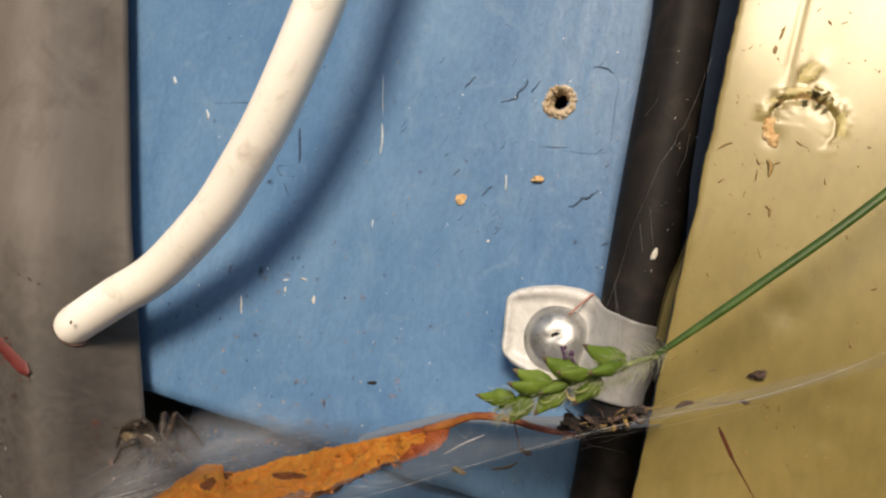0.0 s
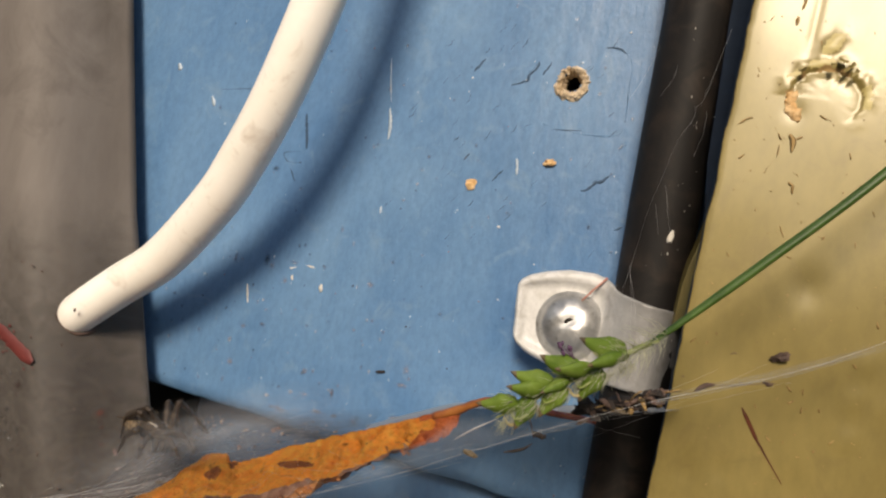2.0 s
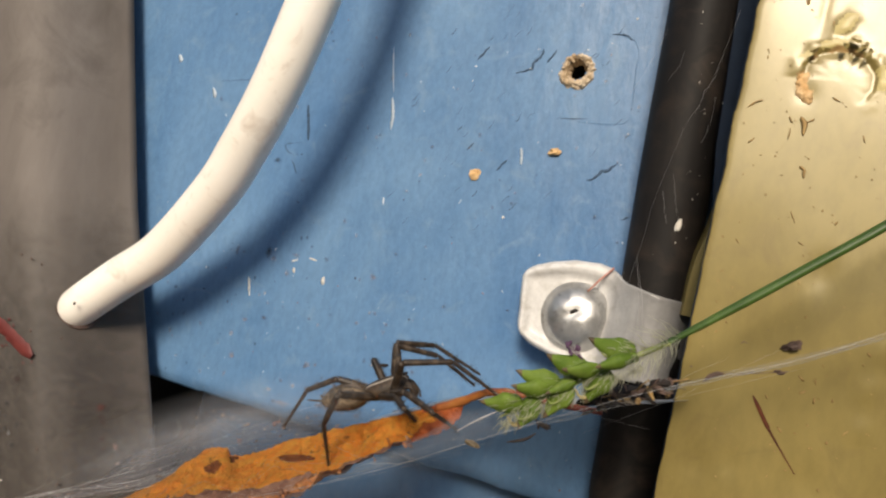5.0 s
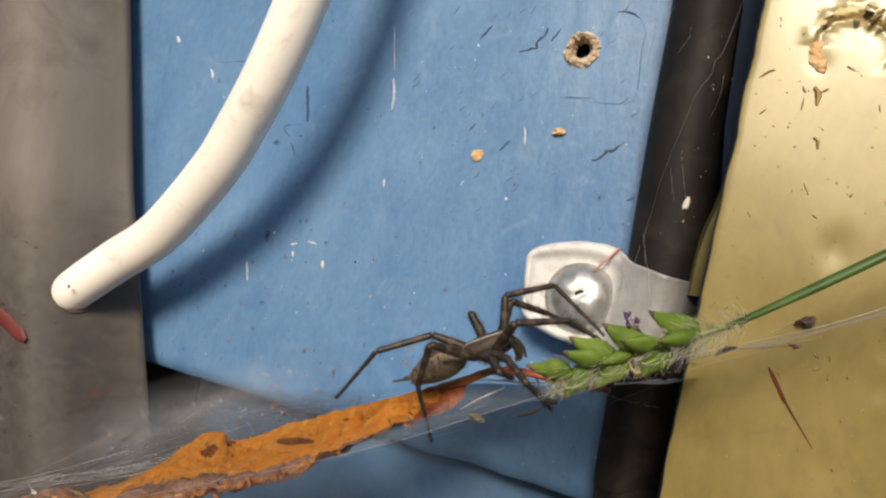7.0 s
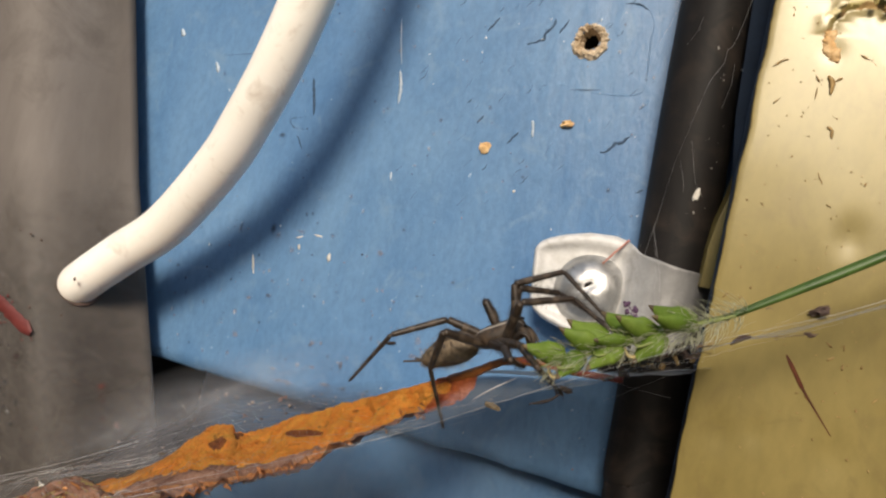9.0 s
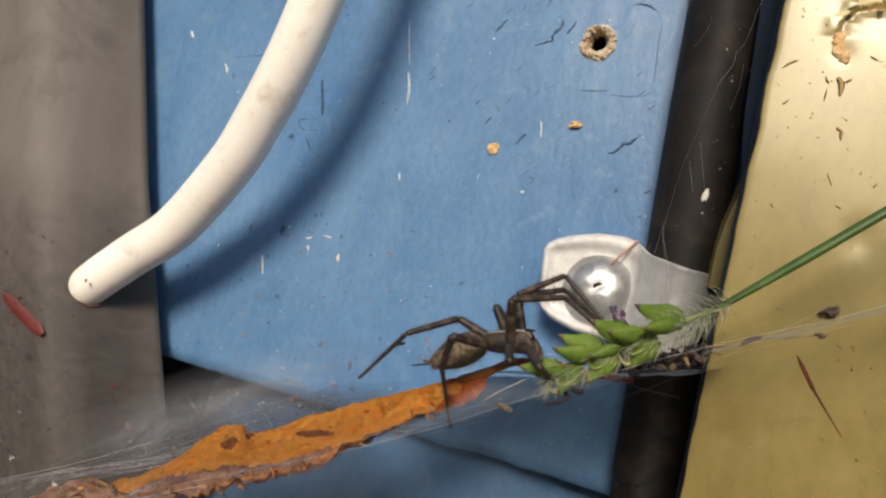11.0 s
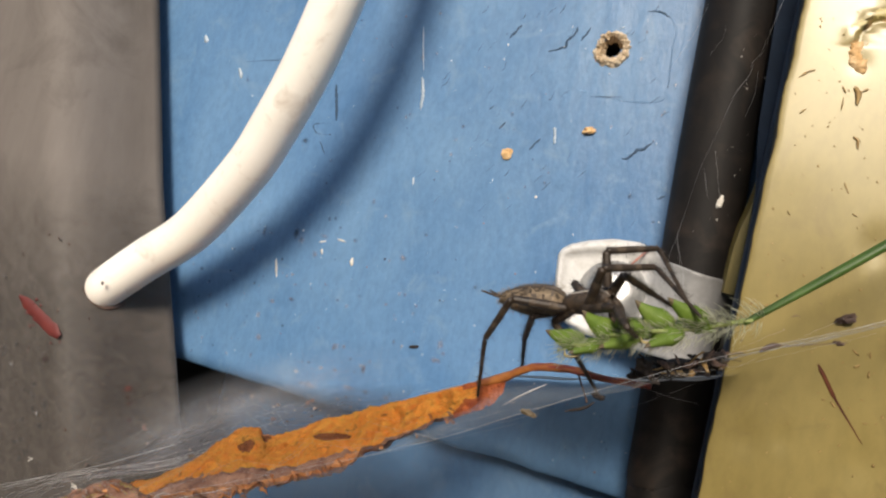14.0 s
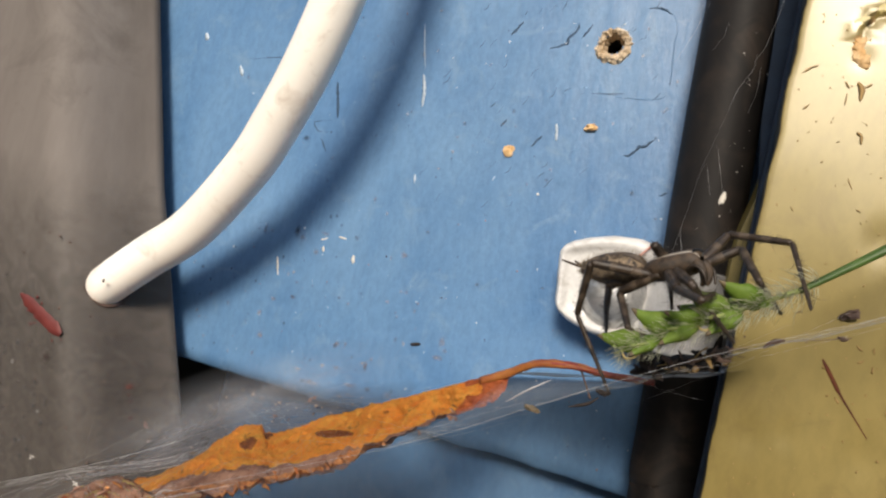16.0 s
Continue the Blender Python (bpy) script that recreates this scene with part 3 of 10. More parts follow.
def post_x(z):
    """The post's corner line: it leans, and bends a little below."""
    return -80.9 - 0.333 * (z - 295.7) + 0.072 * max(0.0, 303 - z)


def build_post():
    """The leaning grey post, with a rounded corner towards the light."""
    post = thing("grey_post", "leaning grey painted post with a rounded corner and red smears", "post", kind="structure")
    bm = bmesh.new()
    y0 = -16.0
    side = [(-60 + 4 * i, y0) for i in range(13)] + [(-10.5, y0), (-9, -15.9), (-7.6, -15.3), (-6.1, -14.3), (-4.8, -12.6), (-3.2, -9.6), (-1.6, -6.6), (-0.1, -4.4), (0.7, -3.5), (0.0, -3.3), (-4.0, -3.2), (-4.0, -0.4)]
    section = [(-70, y0)] + side + [(-70, -0.4)]
    rings = []
    for j in range(61):
        z = 60 + 9 * j
        base = post_x(z)
        ring = []
        for k, (x, y) in enumerate(section):
            wob = 0.05 * noise.noise(Vector((x * 0.12, z * 0.03, 3))) 
            ring.append(bm.verts.new(v(base + x + 0.05 * noise.noise(Vector((z * 0.2, k, 1))), y + wob, z)))
        rings.append(ring)
    n = len(section)
    for a, b in zip(rings, rings[1:]):
        for k in range(n):
            bm.faces.new((a[k], a[(k + 1) % n], b[(k + 1) % n], b[k]))
    bm.faces.new(rings[0][::-1])
    bm.faces.new(rings[-1])
    body = part("post_body", bm, GREY, post)
    bm = bmesh.new()
    path = spline([v(-90.9, -16.38, 283.7), v(-88.4, -16.38, 282.6), v(-85.6, -16.38, 281.4), v(-82.2, -16.38, 280.0)], 10)
    rng = random.Random(3)
    rows = []
    for k, q in enumerate(path):
        f = k / (len(path) - 1)
        w = (0.25 + 0.75 * min(1.0, 5 * f, 6 * (1 - f) + 0.2)) * (0.75 + 0.25 * f)
        side = Vector((0.42, 0, 0.91))
        rows.append([bm.verts.new(q + side * (a * w * (1 + 0.25 * noise.noise(Vector((k * 0.4, a, 1))))) * MM + v(0, b, 0)) for a, b in ((-1.0, 0.1), (-0.85, -0.02), (0, -0.05), (0.85, -0.02), (1.0, 0.1))])
    for a, b in zip(rows, rows[1:]):
        for k in range(4):
            bm.faces.new((a[k], a[k + 1], b[k + 1], b[k]))
    for k in range(12):
        q = path[rng.randrange(len(path))]
        blob(bm, q + v(rng.uniform(-1.8, 1.8), 0, rng.uniform(-1.5, 1.5)), (rng.uniform(0.1, 0.25) * MM, 0.04 * MM, rng.uniform(0.1, 0.25) * MM), 0.8, None, k, 2)
    bmesh.ops.recalc_face_normals(bm, faces=bm.faces)
    part("red_smear", bm, REDP, body, "smear of red paint")
    bm = bmesh.new()
    blob(bm, v(-94.6, -16.35, 277.2), (0.9 * MM, 0.06 * MM, 0.6 * MM), 0.7, None, 2.0, 2)
    part("yellow_smear", bm, YELLOW, body, "small smear of yellow paint")
    return post


post = build_post()


# ---- cables and their clip ----
def build_coax():
    coax = thing("coaxial_cable", "black round cable running up the blue wall under a clip", "cable")
    path = spline([v(-4.5, -5.2, 90), v(-3.6, -5.2, 260), v(-4.2, -5.2, 285), v(-5.1, -5.3, 303), v(-5.95, -5.4, 322), v(-6.55, -5.4, 340), v(-7.75, -5.4, 380), v(-8.75, -5.4, 590)], 14)
    bm = bmesh.new()
    tube(bm, path, lambda t: (3.85 + 0.25 * min(1.0, max(0.0, (t - 0.36) / 0.12))) * MM, 28)
    part("sheath", bm, BLACK, coax)
    return coax


def build_clip():
    """White plastic clip: a dished plate with a folded rim under a screw, running into an arch over the black cable."""
    clip = thing("cable_clip", "white plastic cable clip screwed over the black cable", "cable clip")
    bm = bmesh.new()
    xs = np.concatenate([np.linspace(-21.1, -18.5, 16), np.linspace(-18.2, -9.5, 40), np.linspace(-9.2, 0.6, 44)])
    up_x, up_z = [-21.1, -20.9, -20.4, -19.4, -17.5, -15.0, -12.0, -10.6, -9.7, -9.0, -8.2, -7.0, -5.5, -4.0, 0.6], [304.3, 305.4, 306.1, 306.8, 307.6, 308.3, 308.5, 308.2, 307.7, 307.1, 306.65, 306.4, 306.1, 305.9, 305.9]
    lo_x, lo_z = [-21.1, -20.9, -20.5, -19.6, -18.2, -15.6, -11.5, -8.5, -5.0, 0.6], [299.7, 298.7, 298.0, 297.4, 297.0, 296.5, 296.3, 296.2, 296.1, 296.3]
    crest = [(-21.1, -5.3), (-11.5, -5.3), (-10.8, -5.45), (-10.2, -5.9), (-9.6, -6.7), (-9.0, -7.6), (-8.2, -8.6), (-7.2, -9.5), (-6.2, -9.98), (-5.4, -10.1), (-4.4, -9.95), (-3.2, -9.3), (-2.2, -8.3), (-1.4, -7.0), (-0.8, -5.4), (-0.4, -3.6), (0.1, -1.5), (0.6, -0.6)]
    nv, g = 30, []
    for x in xs:
        top, low = np.interp(x, up_x, up_z), np.interp(x, lo_x, lo_z)
        base = np.interp(x, [c[0] for c in crest], [c[1] for c in crest])
        arch = min(1.0, max(0.0, (x + 11.6) / 3.0))
        arch = arch * arch * (3 - 2 * arch)
        col = []
        for j in range(nv + 1):
            f = j / nv
            f = 0.5 - 0.5 * math.cos(math.pi * f)
            z = low + (top - low) * f
            xx = x + 0.13 * (305.5 - z) * max(0.0, min(1.0, (-x - 15) / 5)) + 0.22 * noise.noise(Vector((z * 0.35, 2, 1))) * max(0.0, min(1.0, (-x - 17) / 3))
            side, ceil, foot = x + 21.1, top - z, z - low
            wide = 1.5 + 0.9 * max(0.0, min(1.0, (x + 19) / 7))
            rim = max(math.exp(-(max(0.0, side - 0.5) / 0.75) ** 2), math.exp(-(max(0.0, ceil - wide * 0.55) / 0.55) ** 2), 0.8 * math.exp(-(max(0.0, foot - 0.7) / 0.5) ** 2))
            drop = math.exp(-min(side, ceil, foot) / 0.22)
            y = base - (1 - arch) * (1.0 * rim - 0.9 * drop) - arch * (0.25 * math.exp(-(ceil / 0.5) ** 2) - 0.3 * math.exp(-min(ceil, foot) / 0.12))
            k = Vector((x, 0, z))
            y += 0.09 * noise.noise(k * 0.45) + 0.05 * noise.noise(k * 1.4)
            col.append(bm.verts.new(v(xx, y, z)))
        g.append(col)
    for a, b in zip(g, g[1:]):
        for j in range(nv):
            bm.faces.new((a[j], b[j], b[j + 1], a[j + 1]))
    skirt = bmesh.ops.extrude_edge_only(bm, edges=[e for e in bm.edges if e.is_boundary])["geom"]
    for q in skirt:
        if isinstance(q, bmesh.types.BMVert):
            x = q.co.x / MM
            w = min(1.0, max(0.0, (x + 11.0) / 2.2))
            q.co.y = (1 - w) * -0.0008 + w * min(-0.0004, q.co.y + 0.0009)
    bmesh.ops.recalc_face_normals(bm, faces=bm.faces)
    part("plate", bm, CLIP, clip, "scuffed white plate with a folded rim and arched saddle")
    # screw: a shallow dome, scratched and dented round its slot
    bm = bmesh.new()
    rings = []
    steps = [(4.15, -4.9), (4.2, -5.5), (4.05, -5.85), (3.75, -6.0), (3.6, -6.3), (3.3, -6.85), (2.9, -7.3), (2.4, -7.65), (1.8, -7.9), (1.2, -8.05), (0.6, -8.12), (0.2, -8.13)]
    seg = 56
    for r, y in steps:
        rings.append([bm.verts.new(v(-13.6 + r * math.cos(2 * math.pi * k / seg), y, 301.7 + r * math.sin(2 * math.pi * k / seg))) for k in range(seg)])
    for a, b in zip(rings, rings[1:]):
        for k in range(seg):
            bm.faces.new((a[k], b[k], b[(k + 1) % seg], a[(k + 1) % seg]))
    bm.faces.new(rings[-1])
    slot = Matrix.Rotation(0.62, 3, 'Y')
    for q in bm.verts:
        k = q.co * 1000
        rel = slot @ (k - Vector((-13.8, 0, 302.0)))
        dent = math.exp(-((rel.x / 1.5) ** 2 + (rel.z / 0.7) ** 2))
        q.co += Vector((0.05 * noise.noise(k), 0.16 * noise.noise(k * 0.55 + Vector((7, 0, 0))) + 0.10 * noise.noise(k * 1.3) + 0.3 * dent, 0.05 * noise.noise(k + Vector((0, 0, 9))))) * MM
    bmesh.ops.recalc_face_normals(bm, faces=bm.faces)
    screw = part("screw", bm, STEEL, clip, "dull zinc screw head, its worn slot shaded in black")
    # a near-black blob gives the slot its shade
    bm = bmesh.new()
    blob(bm, v(-14.1, -7.68, 301.9), (1.25 * MM, 0.22 * MM, 0.5 * MM), 0.5, slot.inverted(), 4.0, 3)
    part("recess", bm, DARK, screw)
    return clip


def build_white_cable():
    cable = thing("white_cable", "thick white round cable bending out of the grey post", "cable")
    path = spline([v(-93.0, -3.0, 279.0), v(-87.2, -7.3, 283.0), v(-82.5, -10.8, 286.4), v(-79.8, -11.4, 288.7), v(-75.4, -11.2, 292.8), v(-69.0, -11.6, 298.1), v(-60.8, -14.4, 307.1), v(-57.0, -16.2, 312.7), v(-53.3, -18.2, 319.2), v(-50.4, -19.8, 326.6), v(-47.7, -21.2, 336.4), v(-45.6, -21.9, 351.0), v(-44.1, -21.4, 388.3), v(-43.2, -20.4, 447.2), v(-43.2, -19.4, 584.6)], 10)
    bm = bmesh.new()
    tube(bm, path, lambda t: (2.82 + 0.20 * min(1.0, max(0.0, (t - 0.16) / 0.22))) * MM, 28)
    part("sheath", bm, WHITE, cable)
    bm = bmesh.new()
    way = (path[22] - path[18]).normalized()
    side = way.orthogonal().normalized()
    centre = v(-81.6, -11.0, 287.2)
    loop = [centre + (side * math.cos(a) + way.cross(side) * math.sin(a)) * 3.05 * MM for a in np.linspace(0, 2 * math.pi, 33)]
    tube(bm, loop, lambda t: (0.34 + 0.14 * math.sin(9 * t) + 0.1 * math.sin(23 * t)) * MM, 8, rough=0.6)
    part("grime_ring", bm, BROWN, cable, "dark grime where the cable enters the post")
    return cable


# an added unseen wall far behind the camera darkens low reflections in the trim
bm = bmesh.new()
slab(bm, (-14, -4.4, 0), (14, -4.2, 1.5))
tagged(part("wall_opposite", bm, EARTH), "plain dark unseen wall added to darken low reflections", "wall", kind="structure")

coax, clip, white_cable = build_coax(), build_clip(), build_white_cable()


# ---- the dead leaf, hung in the web ----
def build_leaf():
    leaf = thing("dead_leaf", "curled dead orange leaf with a ragged rim in the web", "leaf")
    up = spline([v(-19.3, -24, 291.8), v(-22.1, -24, 290.3), v(-31.7, -20.5, 285.2), v(-39.6, -17, 281.0), v(-46.2, -16, 277.2), v(-48.3, -16, 276.5), v(-49.4, -16, 277.0), v(-52.2, -16, 276.0), v(-53.1, -16, 274.9),
                 v(-55.2, -16, 272.9), v(-58.2, -16, 269.9), v(-63, -16.5, 266.6), v(-72, -18, 261)], 28)
    low = spline([v(-19.3, -24.3, 290.0), v(-20.3, -25, 288.6), v(-24.0, -26.5, 286.2), v(-27.2, -29, 283.6), v(-30.8, -32, 280.3), v(-33.5, -35, 279.0), v(-36.0, -37, 277.6), v(-39.0, -38, 276.2), v(-42.0, -39, 275.2),
                  v(-45.5, -40, 274.0), v(-48.6, -40.5, 273.0), v(-52, -41, 270.5), v(-60, -42, 265)], 28)
    n, cross = len(up), 132
    bm = bmesh.new()
    g = []
    for i in range(n):
        s = i / (n - 1)
        a, b = up[i], low[i]
        span = (b - a).length
        size = min(1, span / (4 * MM))
        fold = max(0.0, min(1.0, (s - 0.24) / 0.12))
        along = (up[min(i + 1, n - 1)] - up[max(i - 1, 0)]).normalized()
        nor = along.cross(b - a).normalized()
        nor = nor if nor.z > 0 else -nor
        col = []
        for j in range(cross + 1):
            t = j / cross
            p = a.lerp(b, t)
            p.z -= math.sin(math.pi * t) * span * (0.13 - 0.05 * fold)
            k = p * 1000
            # crumpled skin: soft swells, sharp folds and small pits
            h = 0.5 * noise.noise(k * 0.26) + 0.42 * noise.noise(k * 0.7)
            h += 0.55 * (0.35 - abs(noise.noise(k * 0.42 + Vector((3, 7, 1))))) + 0.30 * (0.3 - abs(noise.noise(k * 1.15 + Vector((9, 2, 5)))))
            h += 0.16 * noise.noise(k * 2.6) + 0.10 * noise.noise(k * 5.0)
            pit = noise.noise(k * 0.8 + Vector((1, 8, 2)))
            h -= 1.3 * max(0.0, pit - 0.42)
            h *= size * (0.4 + 0.6 * min(1, t * 7))
            # a sunken crease before the frilled margin
            h -= 0.75 * fold * math.exp(-((t - 0.56) / 0.045) ** 2)
            if t > 0.58:
                f = (t - 0.58) / 0.42 * fold
                h += f * 0.9 * noise.noise(Vector((s * 34, 1.0, 2.0))) + f * 0.45 * noise.noise(Vector((s * 95, t * 2, 2.0)))
            p += nor * h * MM
            p.y += 0.3 * noise.noise(k * 0.3 + Vector((9, 1, 4))) * MM
            if j > cross - 8:
                e = (j - cross + 8) / 8
                p += (b - a).normalized() * e * (0.55 * abs(math.sin(s * 75 + 2 * noise.noise(Vector((s * 20, 0, 0))))) - 0.2 + 0.3 * noise.noise(Vector((s * 150, 3, 2)))) * MM * size
            if j == 0:
                p.z += (0.22 * noise.noise(Vector((s * 60, j, 2))) + 0.18 * noise.noise(Vector((s * 160, j, 2)))) * MM
            col.append((bm.verts.new(p), pit))
        g.append(col)
    for i in range(n - 1):
        s = i / (n - 1)
        for j in range(cross):
            f = bm.faces.new((g[i][j][0], g[i + 1][j][0], g[i + 1][j + 1][0], g[i][j + 1][0]))
            t = (j + 0.5) / cross + 0.05 * noise.noise(f.calc_center_median() * 900)
            c = f.calc_center_median() * 1000
            spot = ((c.x + 47.6) / 0.95) ** 2 + ((c.z - 275.9) / 0.6) ** 2 + 0.35 * noise.noise(c * 1.1)
            slit = ((c.x + 38.0 - 1.5 * (c.z - 279.7)) / 1.5) ** 2 + ((c.z - 279.7 - 0.25 * (c.x + 38.0)) / 0.36) ** 2 + 0.12 * noise.noise(c * 1.3)
            if t < 0.45 and min(spot, slit) < 1:
                f.material_index = 3
            elif s < 0.085 + 0.04 * noise.noise(c * 0.5) + 0.05 * t:
                f.material_index = 4
            elif s > 0.26 and 0.30 + 0.16 * min(1, (1 - s) * 1.6) < t < 0.60 or s < 0.26 and t > 0.78:
                f.material_index = 1
            elif s > 0.26 and t >= 0.60:
                f.material_index = 2
    bmesh.ops.solidify(bm, geom=bm.faces[:], thickness=0.16 * MM)
    part("blade", bm, [LEAF, RIM, MARGIN, ROT, RUSSET], leaf, "orange blotched crumpled leaf blade")
    # the rolled dry end towards the post, crumpled, with frayed strips
    bm = bmesh.new()
    roll = spline([v(-52.5, -41.5, 271.2), v(-49.6, -41.3, 273.4), v(-47.8, -41, 274.7), v(-45.8, -40.8, 274.9), v(-43.9, -40.4, 274.6), v(-42.0, -40.2, 275.1), v(-40.3, -39.8, 276.0), v(-39.2, -39.5, 276.6)], 26)
    m, seg = len(roll), 54
    rings = []
    for i, q in enumerate(roll):
        s = i / (m - 1)
        d = (roll[min(i + 1, m - 1)] - roll[max(i - 1, 0)]).normalized()
        side = d.cross(Vector((0, 1, 0))).normalized()
        out = d.cross(side)
        r = (0.85 * math.sin(math.pi * min(1, 0.25 + 0.75 * s)) ** 0.7 + 0.12) * (1 - 0.3 * s)
        ring = []
        for k in range(seg):
            a = 2 * math.pi * k / seg * 0.9
            c = Vector((s * 13, math.cos(a) * 1.3 + 2, math.sin(a) * 1.3))
            crease = 0.55 * (0.32 - abs(noise.noise(c * 1.3))) + 0.42 * (0.28 - abs(noise.noise(c * 3.1))) + 0.16 * noise.noise(c * 7)
            w = r * (0.92 + crease + 0.16 * math.cos(4 * a + 9 * s)) * (1.0 + 0.12 * k / seg)
            ring.append((bm.verts.new(q + (side * math.cos(a) + out * math.sin(a)) * w * MM), crease))
        rings.append(ring)
    for i, (a, b) in enumerate(zip(rings, rings[1:])):
        for k in range(seg - 1):
            f = bm.faces.new((a[k][0], a[k + 1][0], b[k + 1][0], b[k][0]))
            # ridges pale, creases dark red: light and shade put into the colour
            f.material_index = 3 if a[k][1] < -0.16 else 2 if a[k][1] > 0.22 else 1 if noise.noise(Vector((i * 0.05, k * 0.35, 4))) > 0.30 else 0
    bmesh.ops.solidify(bm, geom=bm.faces[:], thickness=0.08 * MM)
    part("rolled_end", bm, [RIM, STRAW, PINKDUSTLIGHT, PETIOLE], leaf, "rolled purple-brown dry end of the leaf")
    rng = random.Random(29)
    for k in range(34):
        i = rng.randrange(8, m - 40)
        q = roll[i] + v(0, -rng.uniform(0.3, 0.8), rng.uniform(-0.5, 0.9))
        d = (roll[i + 30] - roll[i]).normalized() * rng.uniform(0.7, 2.4) + Vector((rng.uniform(-0.3, 0.3), rng.uniform(-0.3, 0.1), rng.uniform(-0.35, 0.35)))
        pts = [q * 1000, q * 1000 + d * 0.5 + Vector((0, -0.1, rng.uniform(-0.15, 0.25))), q * 1000 + d]
        part("frayed_strip", ribbon([tuple(p) for p in pts], rng.uniform(0.04, 0.13), 0.3, 0.8), (RIM, PINKDUSTLIGHT, MARGIN, PETIOLE)[k % 4], leaf)
    # curled brown scraps along the lip
    rng = random.Random(3)
    for k in range(46):
        i = rng.randrange(40, n - 40)
        c = low[i] + v(rng.uniform(-0.6, 0.6), rng.uniform(-0.5, 0.1), rng.uniform(-0.2, 0.7))
        bm = bmesh.new()
        w, h = rng.uniform(0.2, 0.6), rng.uniform(0.08, 0.22)
        turn = Matrix.Rotation(0.45 + rng.uniform(-0.5, 0.5), 3, 'Y') @ Matrix.Rotation(rng.uniform(-0.9, 0.9), 3, 'X')
        rows = [[bm.verts.new(c + turn @ v(w * (a - 0.5) * 2 * (1 - 0.3 * b), 0.5 * h * math.sin(b * 2.2 + a * 2), h * (b - 0.5) * 2 + 0.2 * noise.noise(Vector((a * 3, b * 3, k))))) for b in np.linspace(0, 1, 4)] for a in np.linspace(0, 1, 6)]
        for p, q in zip(rows, rows[1:]):
            for j in range(3):
                bm.faces.new((p[j], q[j], q[j + 1], p[j + 1]))
        bmesh.ops.solidify(bm, geom=bm.faces[:], thickness=0.08 * MM)
        part("scrap", bm, (RIM, MARGIN)[k % 2], leaf)
    bm = bmesh.new()
    path = spline([v(-22, -23.8, 290.0), v(-19.3, -24.3, 291.6), v(-16.8, -25.6, 293.1), v(-13.5, -26, 293.8), v(-10.3, -26.2, 293.8), v(-6.2, -26.5, 294.2)], 8)
    tube(bm, path, lambda t: (0.50 - 0.22 * t) * MM, 12, 0.8, 0.35)
    part("stalk", bm, PETIOLE, leaf, "reddish leaf stalk")
    bm = bmesh.new()
    tube(bm, path[14:], lambda t: (0.16 + 0.26 * min(1, t * 4) - 0.12 * t) * MM, 10, 0.8, 0.35)
    part("stalk_end", bm, REDSTALK, leaf, "deep red end of the stalk")
    return leaf


leaf = build_leaf()


# ---- the spider's web ----
def ruled(name, a, b, material, sag, across=14, label=""):
    """A slack sheet of silk between two runs of points."""
    a, b = spline(a, 8), spline(b, 8)
    n = min(len(a), len(b))
    bm = bmesh.new()
    uv = bm.loops.layers.uv.new("uv")
    g = []
    for i in range(n):
        s = i / (n - 1)
        p, q = a[round(s * (len(a) - 1))], b[round(s * (len(b) - 1))]
        col = []
        for j in range(across + 1):
            t = j / across
            r = p.lerp(q, t)
            r.z -= sag * MM * math.sin(math.pi * t)
            r += Vector((0, 0.5, 0.5)) * noise.noise(r * 200) * MM * math.sin(math.pi * t) * (1 if sag else 0)
            col.append((bm.verts.new(r), (s, t)))
        g.append(col)
    for i in range(n - 1):
        for j in range(across):
            four = (g[i][j], g[i + 1][j], g[i + 1][j + 1], g[i][j + 1])
            f = bm.faces.new([c[0] for c in four])
            for loop, c in zip(f.loops, four):
                loop[uv].uv = c[1]
    return bm


